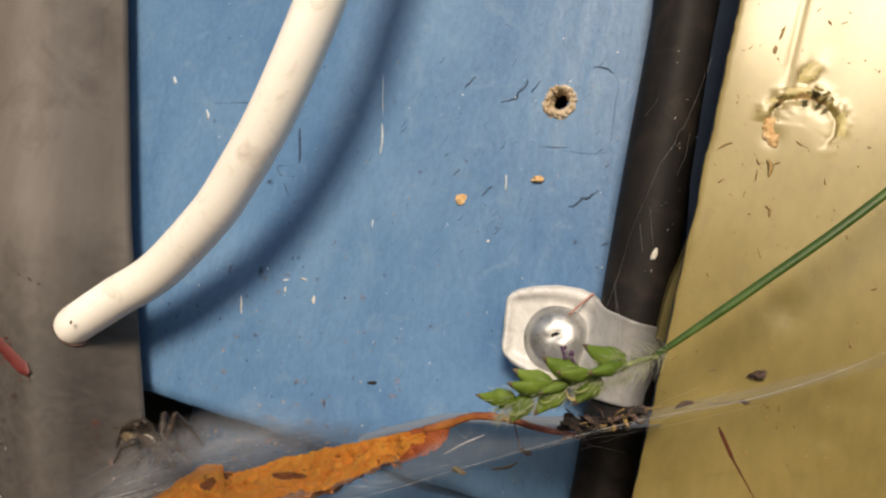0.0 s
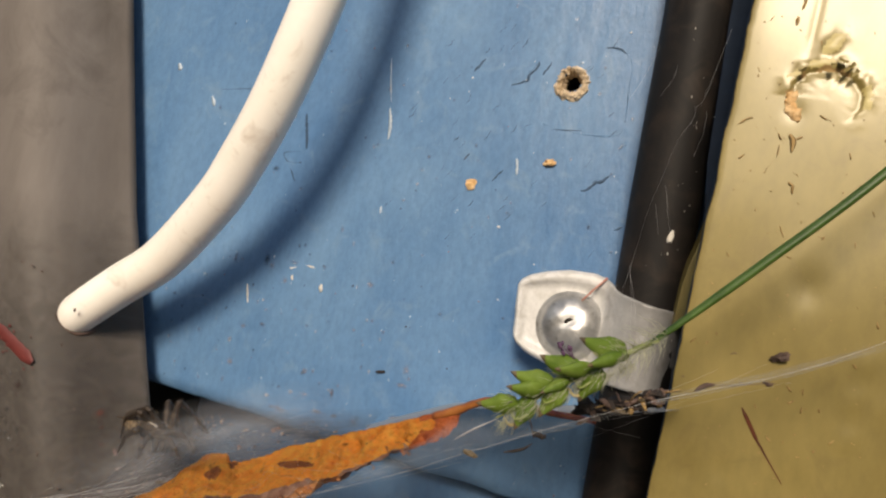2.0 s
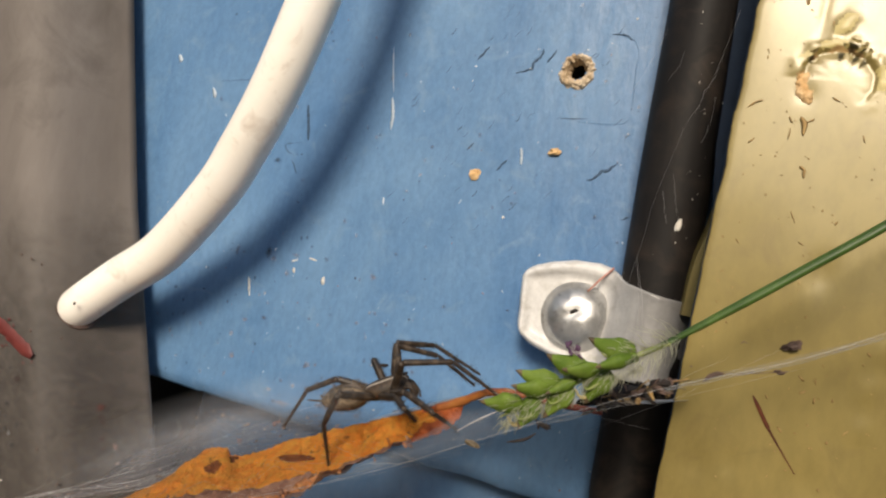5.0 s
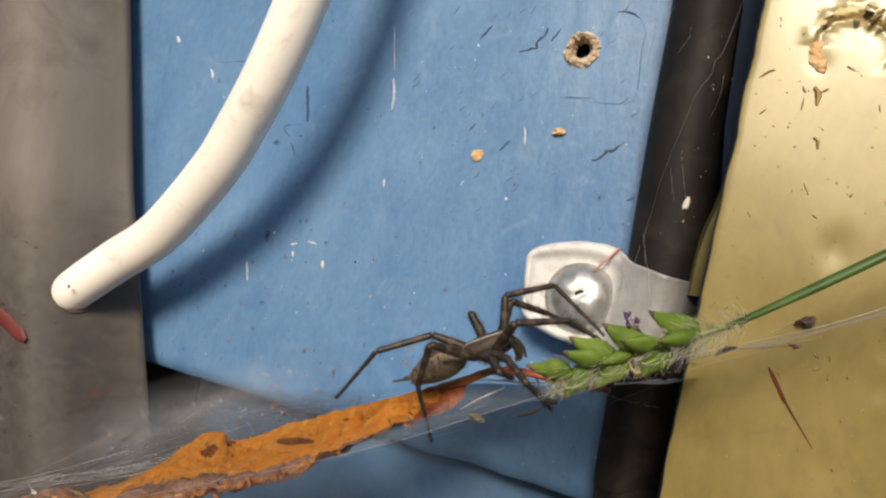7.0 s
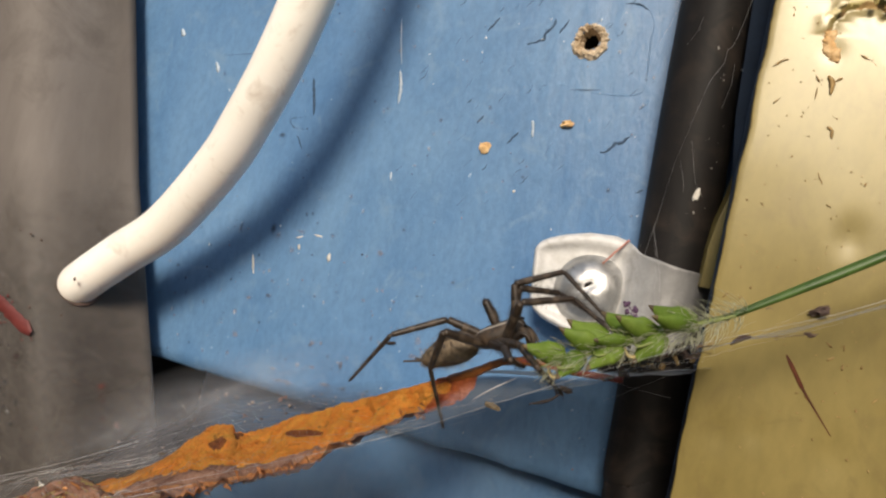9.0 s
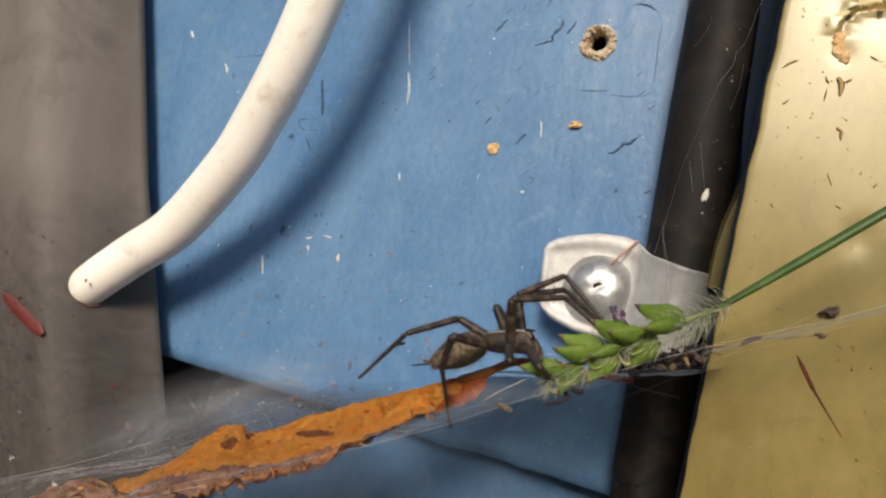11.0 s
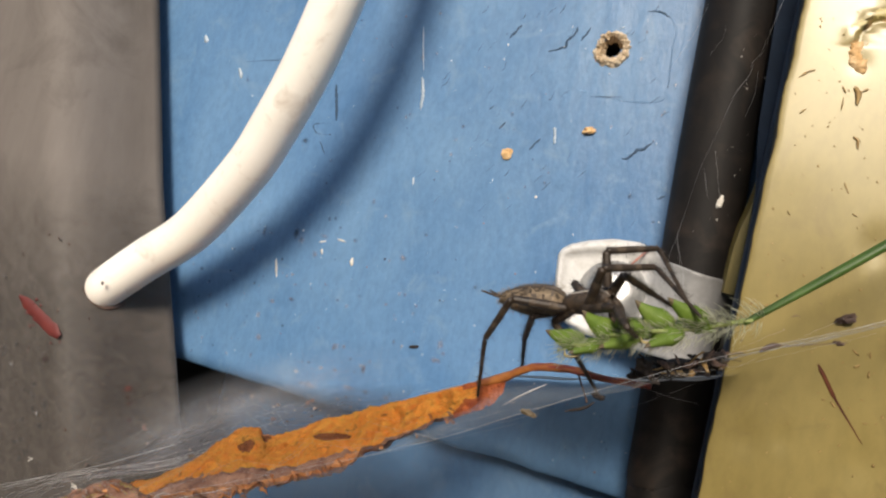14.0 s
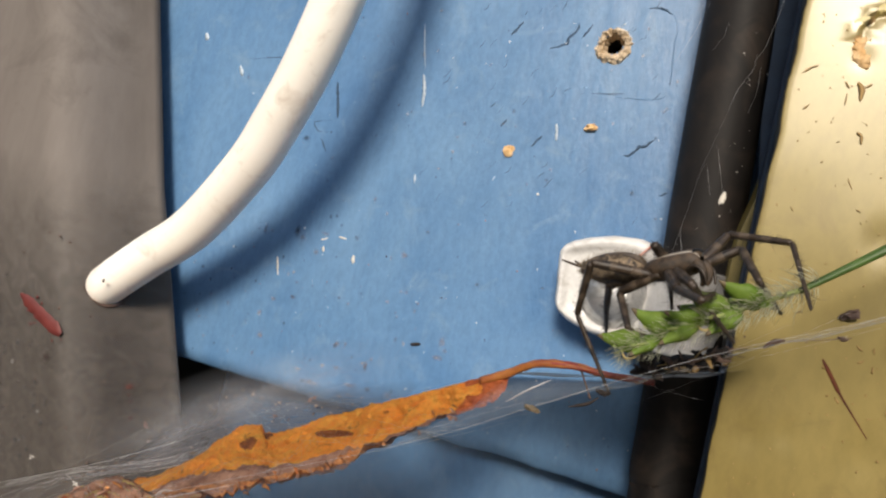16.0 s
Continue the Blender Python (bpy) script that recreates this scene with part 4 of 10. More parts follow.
def build_web():
    web = thing("spider_web", "loose grey sheet web with caught dirt beside the post", "spider web")
    back = [v(-66.6, -24, 267.0), v(-63.5, -20, 269.2), v(-62.4, -17.2, 272.0), v(-64.8, -10, 274.5), v(-64.3, -5, 276.5), v(-63.2, -1.2, 278.9), v(-55, -1, 279.8), v(-46, -1, 282.2), v(-36, -1, 285.0)]
    front = [v(-76, -26, 262.2), v(-71, -25, 264.8), v(-66, -23, 267), v(-60.4, -17, 268.8), v(-54.8, -15.0, 271.8), v(-47.6, -15.0, 275.6), v(-40.5, -15.8, 279.6), v(-33.5, -19.2, 283.4)]
    part("sheet", ruled("sheet", back, front, HAZE, 0.8), HAZE, web, "thin hazy sheet of silk")
    b2 = [v(-80, -26, 262), v(-66, -24, 268.5), v(-56, -20, 272.5), v(-48, -18, 276.5)]
    f2 = [v(-72, -40, 258.5), v(-60, -41, 265.5), v(-51, -41, 271), v(-43, -41, 275.3)]
    part("sheet", ruled("sheet", b2, f2, SHEET, 0.6), SHEET, web, "slack silk over the leaf end")
    b3 = [v(-26, -29.5, 284.6), v(-22, -27, 287.5), v(-19, -25, 291), v(-10, -26.3, 293.6), v(-2.5, -26, 297)]
    f3 = [v(-25, -41, 284.5), v(-20.5, -41, 287.1), v(-15.5, -41, 290.0), v(-8.4, -41, 294.2), v(-1.1, -41, 298.3)]
    part("sheet", ruled("sheet", b3, f3, FILM, 0.4), FILM, web, "clear silk between stalk and front thread")
    # this sheet is shaped to lie edge-on in the camera's view
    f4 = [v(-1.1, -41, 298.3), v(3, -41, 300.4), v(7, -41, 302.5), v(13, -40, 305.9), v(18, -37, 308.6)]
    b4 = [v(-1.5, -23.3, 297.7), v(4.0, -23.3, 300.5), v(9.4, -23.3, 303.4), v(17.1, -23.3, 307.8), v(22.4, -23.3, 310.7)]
    part("sheet", ruled("sheet", b4, f4, FILM, 0.1), FILM, web, "clear silk reaching the yellow trim, edge-on to the camera")

    # an added dense sheet, edge-on to the camera, shades the wall below
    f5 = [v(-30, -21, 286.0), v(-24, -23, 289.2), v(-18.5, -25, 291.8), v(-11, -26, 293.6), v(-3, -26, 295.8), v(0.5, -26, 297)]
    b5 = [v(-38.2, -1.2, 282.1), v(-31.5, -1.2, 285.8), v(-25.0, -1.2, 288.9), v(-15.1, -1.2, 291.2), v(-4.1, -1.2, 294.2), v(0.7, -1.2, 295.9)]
    part("sheet", ruled("sheet", b5, f5, SHADEFLOOR, 0.1), SHADEFLOOR, web, "added silk floor, edge-on to the camera, shading the wall")

    # lower edge placed along the leaf's top as the camera sees it
    veil_low = [v(-56, -36, 271.5), v(-49, -36, 275.5), v(-42, -36, 280.0), v(-34.5, -36, 284.3), v(-24.5, -36, 289.8)]
    veil_high = [v(-58, -33, 278), v(-52, -33, 281.5), v(-46, -33, 285.5), v(-36, -33, 290.5), v(-26, -33, 294.0)]
    part("sheet", ruled("sheet", veil_high, veil_low, VEIL, 0.2), VEIL, web, "faint veil of silk before the funnel")

    # an added bluish sheet brightens and softens the wall below the leaf
    hem_high = [v(-50, -39, 272), v(-42, -38, 275.6), v(-36, -36.5, 278.0), v(-30, -32, 281.0), v(-24, -27, 286.2), v(-17, -26.5, 290.6), v(-8, -27, 293.0)]
    hem_low = [v(-48, -33, 258), v(-40, -30, 262), v(-34, -28, 265), v(-28, -24, 269), v(-22, -19, 273), v(-15, -16, 277), v(-8, -14, 281)]
    part("sheet", ruled("sheet", hem_low, hem_high, HEMLIGHT, 0.6), HEMLIGHT, web, "added bluish silk brightening the wall below the leaf")

    def run(points, r):
        bm = bmesh.new()
        tube(bm, spline(points, 6), (lambda t: r(t) * MM) if callable(r) else r * MM, 5)
        return bm
    main = [v(-75, -41, 258.5), v(-60, -41, 266.3), v(-44.0, -41, 275.1), v(-22.7, -41, 285.8), v(-13.3, -41, 291.4), v(-8.4, -41, 294.4), v(-1.1, -41, 298.6), v(7, -41, 302.7), v(14, -36, 307), v(20, -22.8, 310.5)]
    part("main_thread", run(main, 0.010), THREAD, web, "taut front thread of silk")
    part("main_thread", run([v(-80, -36, 261.5), v(-65, -36, 268.9), v(-54.3, -36, 274.0), v(-45.5, -36, 278.8)], 0.014), THREAD, web)
    part("main_thread", run([v(-17.8, -30, 289.6), v(-16.6, -30, 290.7), v(-15.5, -30, 291.6), v(-14.3, -30, 292.5)], lambda t: 0.012 + 0.07 * math.sin(math.pi * t) ** 0.7), THREAD, web, "thick white band of silk")
    part("main_thread", run([v(-2.0, -22.8, 333), v(-3.1, -22.3, 326.4), v(-3.7, -22.1, 325.2), v(-3.8, -21.9, 324.0), v(-4.7, -21.5, 322.2), v(-5.3, -20, 320.0), v(-6.7, -15, 315.5), v(-7.5, -10.5, 311), v(-8.3, -8.5, 306)], 0.007), THREAD, web, "loose thread over the black cable")
    part("main_thread", run([v(-66, -42.5, 262), v(-56, -42.5, 268.2), v(-44, -42.2, 274.7), v(-35, -41.8, 279.2)], 0.02), THREAD, web, "bright thread along the leaf rim")
    rng = random.Random(51)
    bm = bmesh.new()
    ridge = spline([v(-60, -6, 277.5), v(-53.5, -7, 277.8), v(-47.5, -8, 278.6), v(-41, -9, 280.6), v(-36, -10, 282.6)], 10)
    for k in range(30):
        q = ridge[int(rng.triangular(0, len(ridge) - 1, len(ridge) * 0.6))] + v(rng.uniform(-1.2, 1.2), rng.uniform(-2, 2), rng.uniform(-0.9, 0.9))
        r = 0.06 + 0.2 * rng.random() ** 2
        blob(bm, q, (r * MM, r * MM, r * MM * rng.uniform(0.5, 1.0)), 0.8, None, k, 1)
    tagged(part("crumbs", bm, PINKDUSTLIGHT, web, "pinkish crumbs and shed skin in the silk"), kind="stuff")
    rng = random.Random(63)
    ca, cb = spline(back, 8), spline(front, 8)
    for mat, count, label in ((BROWN, 90, "brown dust caught in the silk"), (PINKDUSTLIGHT, 90, "pale dust caught in the silk")):
        bm = bmesh.new()
        for k in range(count):
            u, w = rng.uniform(0.12, 0.95), rng.uniform(0.08, 1.0) ** 0.7
            q = ca[int(u * (len(ca) - 1))].lerp(cb[int(u * (len(cb) - 1))], w) - v(0, 0, 0.8 * math.sin(math.pi * w) - rng.uniform(-0.1, 0.3))
            r = 0.05 + 0.16 * rng.random() ** 2
            blob(bm, q, (r * MM, r * MM, r * MM * rng.uniform(0.4, 0.9)), 0.8, None, k, 1)
        tagged(part("crumbs", bm, mat, web, label), kind="stuff")
    rng = random.Random(77)
    strands = spline(front, 16)
    bm = bmesh.new()
    for k in range(46):
        i0 = rng.randrange(0, len(strands) - 40)
        run_of = strands[i0:i0 + rng.randrange(16, 40)]
        off = v(0, rng.uniform(-3.0, 6.0), rng.uniform(-0.3, 1.0))
        sway = rng.uniform(0, 9)
        tube(bm, [q + off + v(0, 0, 0.5 * noise.noise(q * 120 + Vector((sway, 0, 0)))) for q in run_of[::3]], rng.uniform(0.004, 0.016) * MM, 4)
    tagged(part("silk_strands", bm, THREAD, web, "pale bundled strands of silk"), kind="stuff")
    rng = random.Random(12)
    bm = bmesh.new()
    ca, cb, cm, ct = spline(back, 8), spline(front, 8), spline(main, 8), spline(b2, 8)
    for k in range(66):
        if k < 12:
            p, q = ca[rng.randrange(len(ca))], cb[rng.randrange(len(cb))]
        elif k < 56:
            i = rng.randrange(2, len(cb) - 2)
            p, q = cb[i], cm[min(len(cm) - 1, max(0, int(i / len(cb) * 30) + rng.randrange(-6, 7)))]
        elif k < 61:
            i = rng.randrange(2, len(cm) - 22)
            p, q = cm[i], cm[i + rng.randrange(8, 20)] + Vector((0, rng.uniform(-0.5, 2.0), rng.uniform(-0.8, 0.8))) * MM
        else:
            p = v(rng.uniform(-16, 0), rng.uniform(-30, -24), rng.uniform(292, 297))
            q = v(rng.uniform(-12, 10), rng.uniform(-41, -24), 0)
            q.z = (298.5 + (q.x / MM) * 0.52 + rng.uniform(-1.5, 1.5)) * MM
        mid = p.lerp(q, 0.5) - Vector((0, 0, rng.uniform(0, 0.6) * MM))
        tube(bm, [p, mid, q], rng.uniform(0.003, 0.0075 if k < 56 else 0.0045) * MM, 3)
    # wisps over the black cable
    for k in range(8):
        z = rng.uniform(303, 340)
        x = -6 + rng.uniform(-3.4, 3.4) - 0.03 * (z - 320)
        p = v(x, -9.6 - rng.uniform(0, 0.4), z)
        q = p + Vector((rng.uniform(-2.5, 2.5), rng.uniform(-1.2, 0.2), rng.uniform(-9, -3))) * MM
        tube(bm, [p, p.lerp(q, 0.5) + Vector((rng.uniform(-0.6, 0.6), -0.2, 0)) * MM, q], rng.uniform(0.004, 0.009) * MM, 3)
    tagged(part("fine_threads", bm, THREAD, web, "fine loose silk threads"), kind="stuff")
    return web


web = build_web()


# ---- the grass stalk with its green seed head ----
def bract(bm, length, width, deep, seed, dark=1):
    """A plump pointed spikelet along -x from the origin, its point bent up, with a seam between its scales."""
    seg, rr = 16, []
    for i in range(15):
        t = i / 14
        r = width * (0.35 + 0.65 * (t / 0.34) ** 0.6 if t < 0.34 else max(0.0, 1 - (t - 0.34) / 0.66) ** 0.78) + 0.02
        lift = 0.42 * length * t ** 2.0
        ring = []
        for k in range(seg):
            a = 2 * math.pi * k / seg
            keel = 1 + 0.16 * math.cos(a - math.pi / 2) ** 8 + 0.07 * (1 if math.sin(1.5 * a + 2.4 * t) > 0.2 else 0) + 0.06 * noise.noise(Vector((t * 3, k * 0.7, seed)))
            ring.append(bm.verts.new(v(-length * t + 0.1 * r * math.sin(a), r * deep * math.cos(a) * keel, r * math.sin(a) * keel + lift)))
        rr.append(ring)
    for i, (a, b) in enumerate(zip(rr, rr[1:])):
        for k in range(seg):
            bm.faces.new((a[k], b[k], b[(k + 1) % seg], a[(k + 1) % seg])).material_index = dark if i > 11 else 0
    bm.faces.new(rr[0])
    bm.faces.new(rr[-1][::-1]).material_index = dark


def build_grass():
    grass = thing("grass_stalk", "green grass stalk with a plump hairy seed head, swaying", "grass")
    bm = bmesh.new()
    tube(bm, spline([v(-14.2, 0, -0.3), v(-10, 0, -0.2), v(-4.5, 0, 0), v(0.3, 0, 0)], 10), lambda t: (0.10 + 0.16 * t) * MM, 10, 0.8)
    part("rachis", bm, HUSK, grass, "thin pale green axis of the seed head")
    bm = bmesh.new()
    path = spline([v(-0.4, 0, 0), v(4, 0, 0.2), v(10, 0, 0.55), v(20, 0, 1.3), v(36, 0, 3.4), v(60, -2, 8), v(110, -6, 20)], 12)
    tube(bm, path, lambda t: (0.24 + 0.16 * min(1, t * 4)) * MM, 14, 0.8)
    tube(bm, [q + v(0.0, -0.20 - 0.09 * min(1, 3 * i / len(path)), 0.12) for i, q in enumerate(path)], 0.05 * MM, 6)
    stem = part("stem", bm, GRASS, grass, "smooth ridged green stem")
    rng = random.Random(21)
    # x, turn about the axis (90 is up), tilt off the axis, length, half width
    rows = ((-2.3, 78, 16, 3.6, 0.95), (-4.6, 262, 4, 3.0, 0.98), (-6.1, 96, 18, 3.3, 0.98), (-8.6, 104, 18, 3.3, 0.95), (-7.8, 250, 4, 3.1, 0.98), (-10.6, 262, 8, 2.7, 0.8),
            (-12.0, 120, 4, 3.1, 0.85), (-5.2, 150, 24, 3.2, 0.86), (-9.4, 148, 24, 3.1, 0.84), (-2.7, 165, 20, 3.3, 0.82), (-7.4, 175, 14, 2.6, 0.7))
    for k, (x, turn, tilt, length, width) in enumerate(rows):
        bm = bmesh.new()
        bract(bm, length, width, 0.72, k * 2.3)
        for s in (-1, 1):
            m = bmesh.new()
            bract(m, length * 0.72, width * 0.36, 0.5, k + s * 0.4, 2)
            me = bpy.data.meshes.new("scale")
            bmesh.ops.transform(m, matrix=Matrix.Translation(v(0.1, s * 0.42 * width, -0.42 * width)) @ Matrix.Rotation(radians(s * 14), 4, 'Z') @ Matrix.Rotation(radians(-14), 4, 'Y'), verts=m.verts)
            m.to_mesh(me)
            m.free()
            bm.from_mesh(me)
            bpy.data.meshes.remove(me)
        m = Matrix.Translation(v(x, 0, 0)) @ Matrix.Rotation(radians(turn - 90 + rng.uniform(-8, 8)), 4, 'X') @ Matrix.Translation(v(0, 0, 0.35)) @ Matrix.Rotation(radians(tilt + rng.uniform(-4, 4)), 4, 'Y')
        bmesh.ops.transform(bm, matrix=m, verts=bm.verts)
        bmesh.ops.recalc_face_normals(bm, faces=bm.faces)
        part("spikelet", bm, [SPIKE, TIP, HUSK], grass)
    bm = bmesh.new()
    for k in range(900):
        near = k < 130
        x = rng.uniform(-3.0, 1.2) if near else rng.uniform(-14.0, -2.0)
        a = rng.uniform(0, 2 * math.pi) if near or k % 3 == 0 else rng.gauss(math.radians(235), 0.8)
        c, s = math.cos(a), math.sin(a)
        size = rng.uniform(1.0, 2.3) if near else rng.uniform(0.5, 1.3)
        p = v(x, 0.2 * c, 0.2 * s) if near else v(x, 0.7 * c, 0.9 * s)
        q = p + Vector((-rng.uniform(0.2, 0.9), c * rng.uniform(0.5, 1.0), s * rng.uniform(0.5, 1.0))) * size * MM
        tube(bm, [p, p.lerp(q, 0.55) + v(0.12 * size, 0, 0), q], lambda t: (0.026 - 0.017 * t) * MM, 3)
    tagged(part("hairs", bm, HAIR, grass, "fine pale hairs"), kind="stuff")
    # dry husks hanging on the underside
    for k, (x, turn, length) in enumerate(((-5.2, 230, 1.7), (-6.2, 262, 1.5), (-10.9, 240, 1.9), (-12.0, 275, 1.6), (-8.7, 225, 1.2))):
        bm = bmesh.new()
        bend = rng.uniform(0.3, 0.8)
        tube(bm, spline([v(0, 0, 0), v(-0.45 * length, 0, 0.5 * bend), v(-0.9 * length, 0.1, 0.3), v(-length, 0.1, -0.5)], 5), lambda t: (0.07 + 0.12 * math.sin(math.pi * t)) * MM, 7, 0.6, 0.4)
        bmesh.ops.transform(bm, matrix=Matrix.Translation(v(x, 0, 0)) @ Matrix.Rotation(radians(turn - 90), 4, 'X') @ Matrix.Translation(v(0, 0, 0.95)), verts=bm.verts)
        part("husk", bm, (HUSK, STRAW)[k % 2], grass, "dry straw-coloured husk")
    bm = bmesh.new()
    for k in range(7):
        at = v(-6.6 + rng.uniform(-0.5, 0.5), rng.uniform(-0.6, 0), 2.5 + rng.uniform(-0.5, 0.6))
        blob(bm, at, (0.15 * MM, 0.14 * MM, 0.28 * MM), 0.4, Matrix.Rotation(rng.uniform(-1, 1), 3, 'Y'), k, 1)
        tube(bm, [v(-6.2, -0.2, 1.2), at.lerp(v(-6.3, -0.3, 1.7), 0.5), at], 0.025 * MM, 4)
    part("anthers", bm, PURPLE, grass, "dark purple anthers")
    return grass, stem


grass, grass_stem = build_grass()


# ---- the spider ----
def loft(bm, stations, seg=20, mat=None):
    """Rings across x: (x, half width, low z, high z)."""
    rings = []
    for x, w, lo, hi in stations:
        c, h = (lo + hi) / 2, (hi - lo) / 2
        rings.append([bm.verts.new(v(x, w * math.cos(2 * math.pi * k / seg), c + h * math.sin(2 * math.pi * k / seg))) for k in range(seg)])
    for a, b in zip(rings, rings[1:]):
        for k in range(seg):
            f = bm.faces.new((a[k], b[k], b[(k + 1) % seg], a[(k + 1) % seg]))
            if mat:
                f.material_index = mat((k + 0.5) / seg * 360)
    bm.faces.new(rings[0][::-1])
    bm.faces.new(rings[-1])
    return rings


def fuzz(bm, count, rng, size, r=0.018):
    """Short bristles standing on a mesh."""
    faces = [f for f in bm.faces if f.calc_area() > 1e-10]
    spots = []
    for _ in range(count):
        f = faces[rng.randrange(len(faces))]
        spots.append((f.calc_center_median(), f.normal.copy()))
    for p, n in spots:
        d = (n + Vector((rng.uniform(-0.5, 0.5), rng.uniform(-0.5, 0.5), rng.uniform(-0.5, 0.5)))).normalized()
        tube(bm, [p, p + d * size * MM * rng.uniform(0.6, 1.2)], lambda t: (r - 0.7 * r * t) * MM, 3)


def build_spider():
    spider = thing("spider", "brown long-legged funnel spider with banded hairy legs and pale stripes", "spider")
    parts = {}
    rng = random.Random(31)
    bm = bmesh.new()
    loft(bm, [(-0.1, 0.3, -0.25, 0.35), (0.25, 0.95, -0.6, 0.75), (0.8, 1.45, -0.8, 1.05), (1.6, 1.75, -0.9, 1.2), (2.4, 1.7, -0.9, 1.25), (3.1, 1.4, -0.85, 1.3), (3.7, 1.1, -0.75, 1.32), (4.3, 0.95, -0.6, 1.28), (4.7, 0.7, -0.4, 1.0), (4.85, 0.35, -0.1, 0.6)],
         32, lambda a: 1 if (40 < a < 57 or 123 < a < 140) else 0)
    bm.normal_update()
    fuzz(bm, 1100, rng, 0.42, 0.012)
    head = part("cephalothorax", bm, [FUR, STRIPE], spider, "brown carapace with two pale stripes")
    for y, z, r in ((0.25, 1.12, 0.13), (-0.25, 1.12, 0.13), (0.62, 1.08, 0.11), (-0.62, 1.08, 0.11), (0.22, 0.75, 0.1), (-0.22, 0.75, 0.1)):
        bm = bmesh.new()
        blob(bm, v(4.62, y, z), (r * MM, r * MM, r * MM), 0, None, 0, 2)
        part("eye", bm, EYE, head, "shiny black eye")
    for s in (1, -1):
        bm = bmesh.new()
        tube(bm, spline([v(4.3, 0.42 * s, 0.3), v(4.95, 0.45 * s, -0.2), v(5.0, 0.38 * s, -1.1), v(4.7, 0.25 * s, -1.6)], 4), lambda t: (0.42 - 0.22 * t) * MM, 10)
        part("chelicera", bm, FUR, head, "dark jaw")
        bm = bmesh.new()
        tube(bm, spline([v(4.0, 0.8 * s, -0.3), v(4.6, 0.9 * s, -0.1), v(5.1, 0.85 * s, -0.4), v(5.3, 0.75 * s, -1.0), v(5.25, 0.65 * s, -1.6)], 4), lambda t: (0.17 - 0.06 * t) * MM, 8)
        bm.normal_update()
        fuzz(bm, 20, rng, 0.3)
        part("pedipalp", bm, LEG, head, "curved hairy feeler")
    # abdomen, along its own z, with its back to y
    bm = bmesh.new()
    rings, seg = [], 44
    form = ((-0.05, 0.25, -0.25, 0.3), (0.3, 0.95, -0.7, 0.85), (0.9, 1.5, -1.15, 1.35), (1.8, 1.72, -1.35, 1.55), (2.8, 1.78, -1.38, 1.55), (3.8, 1.62, -1.25, 1.4), (4.7, 1.3, -1.02, 1.12), (5.5, 0.92, -0.75, 0.8), (6.0, 0.6, -0.5, 0.52), (6.25, 0.22, -0.2, 0.2))
    for step in range(37):
        f = step / 36 * 9
        i = min(8, int(f))
        z, w, lo, hi = (p + (q - p) * (f - i) for p, q in zip(form[i], form[i + 1]))
        c, h = (lo + hi) / 2, (hi - lo) / 2
        rings.append([bm.verts.new(v(w * math.cos(2 * math.pi * k / seg) * (1 + 0.03 * noise.noise(Vector((k, z, 0)))), c + h * math.sin(2 * math.pi * k / seg), z)) for k in range(seg)])
    for i, (a, b) in enumerate(zip(rings, rings[1:])):
        for k in range(seg):
            f = bm.faces.new((a[k], a[(k + 1) % seg], b[(k + 1) % seg], b[k]))
            at = f.calc_center_median() * 1000
            ang = (k + 0.5) / seg * 360 + 9 * noise.noise(at * 1.6)
            spot = noise.noise(at * 2.6 + Vector((4, 0, 0)))
            f.material_index = 2 if (50 < ang < 61 or 79 < ang < 101 or 119 < ang < 130 or ((15 < ang < 50 or 130 < ang < 165) and spot > 0.22)) else 1 if 55 < ang < 125 or spot < -0.42 else 3 if 215 < ang < 325 else 0
    bm.faces.new(rings[0][::-1])
    bm.faces.new(rings[-1])
    bm.normal_update()
    fuzz(bm, 1000, rng, 0.44, 0.012)
    abdomen = part("abdomen", bm, [BELLY, PALE, FUR, OLIVE], spider, "mottled grey-tan abdomen with dark stripes")
    parts["abdomen"] = abdomen
    for s in (1, -1):
        bm = bmesh.new()
        tube(bm, spline([v(0.25 * s, 0.05, 5.9), v(0.55 * s, 0.3, 6.8), v(1.0 * s, 0.6, 7.7)], 4), lambda t: (0.15 - 0.07 * t) * MM, 8)
        part("spinneret", bm, FUR, abdomen, "long thin spinneret")
    # legs: far side F, near side N, front to back
    sizes = {1: (4.6, 5.0, 6.8), 2: (4.5, 4.8, 6.5), 3: (3.8, 4.0, 5.4), 4: (4.8, 5.2, 7.0)}
    thick = {"femur": (0.34, 0.50, 0.31), "tibia": (0.31, 0.31, 0.25), "metatarsus": (0.22, 0.18, 0.12)}
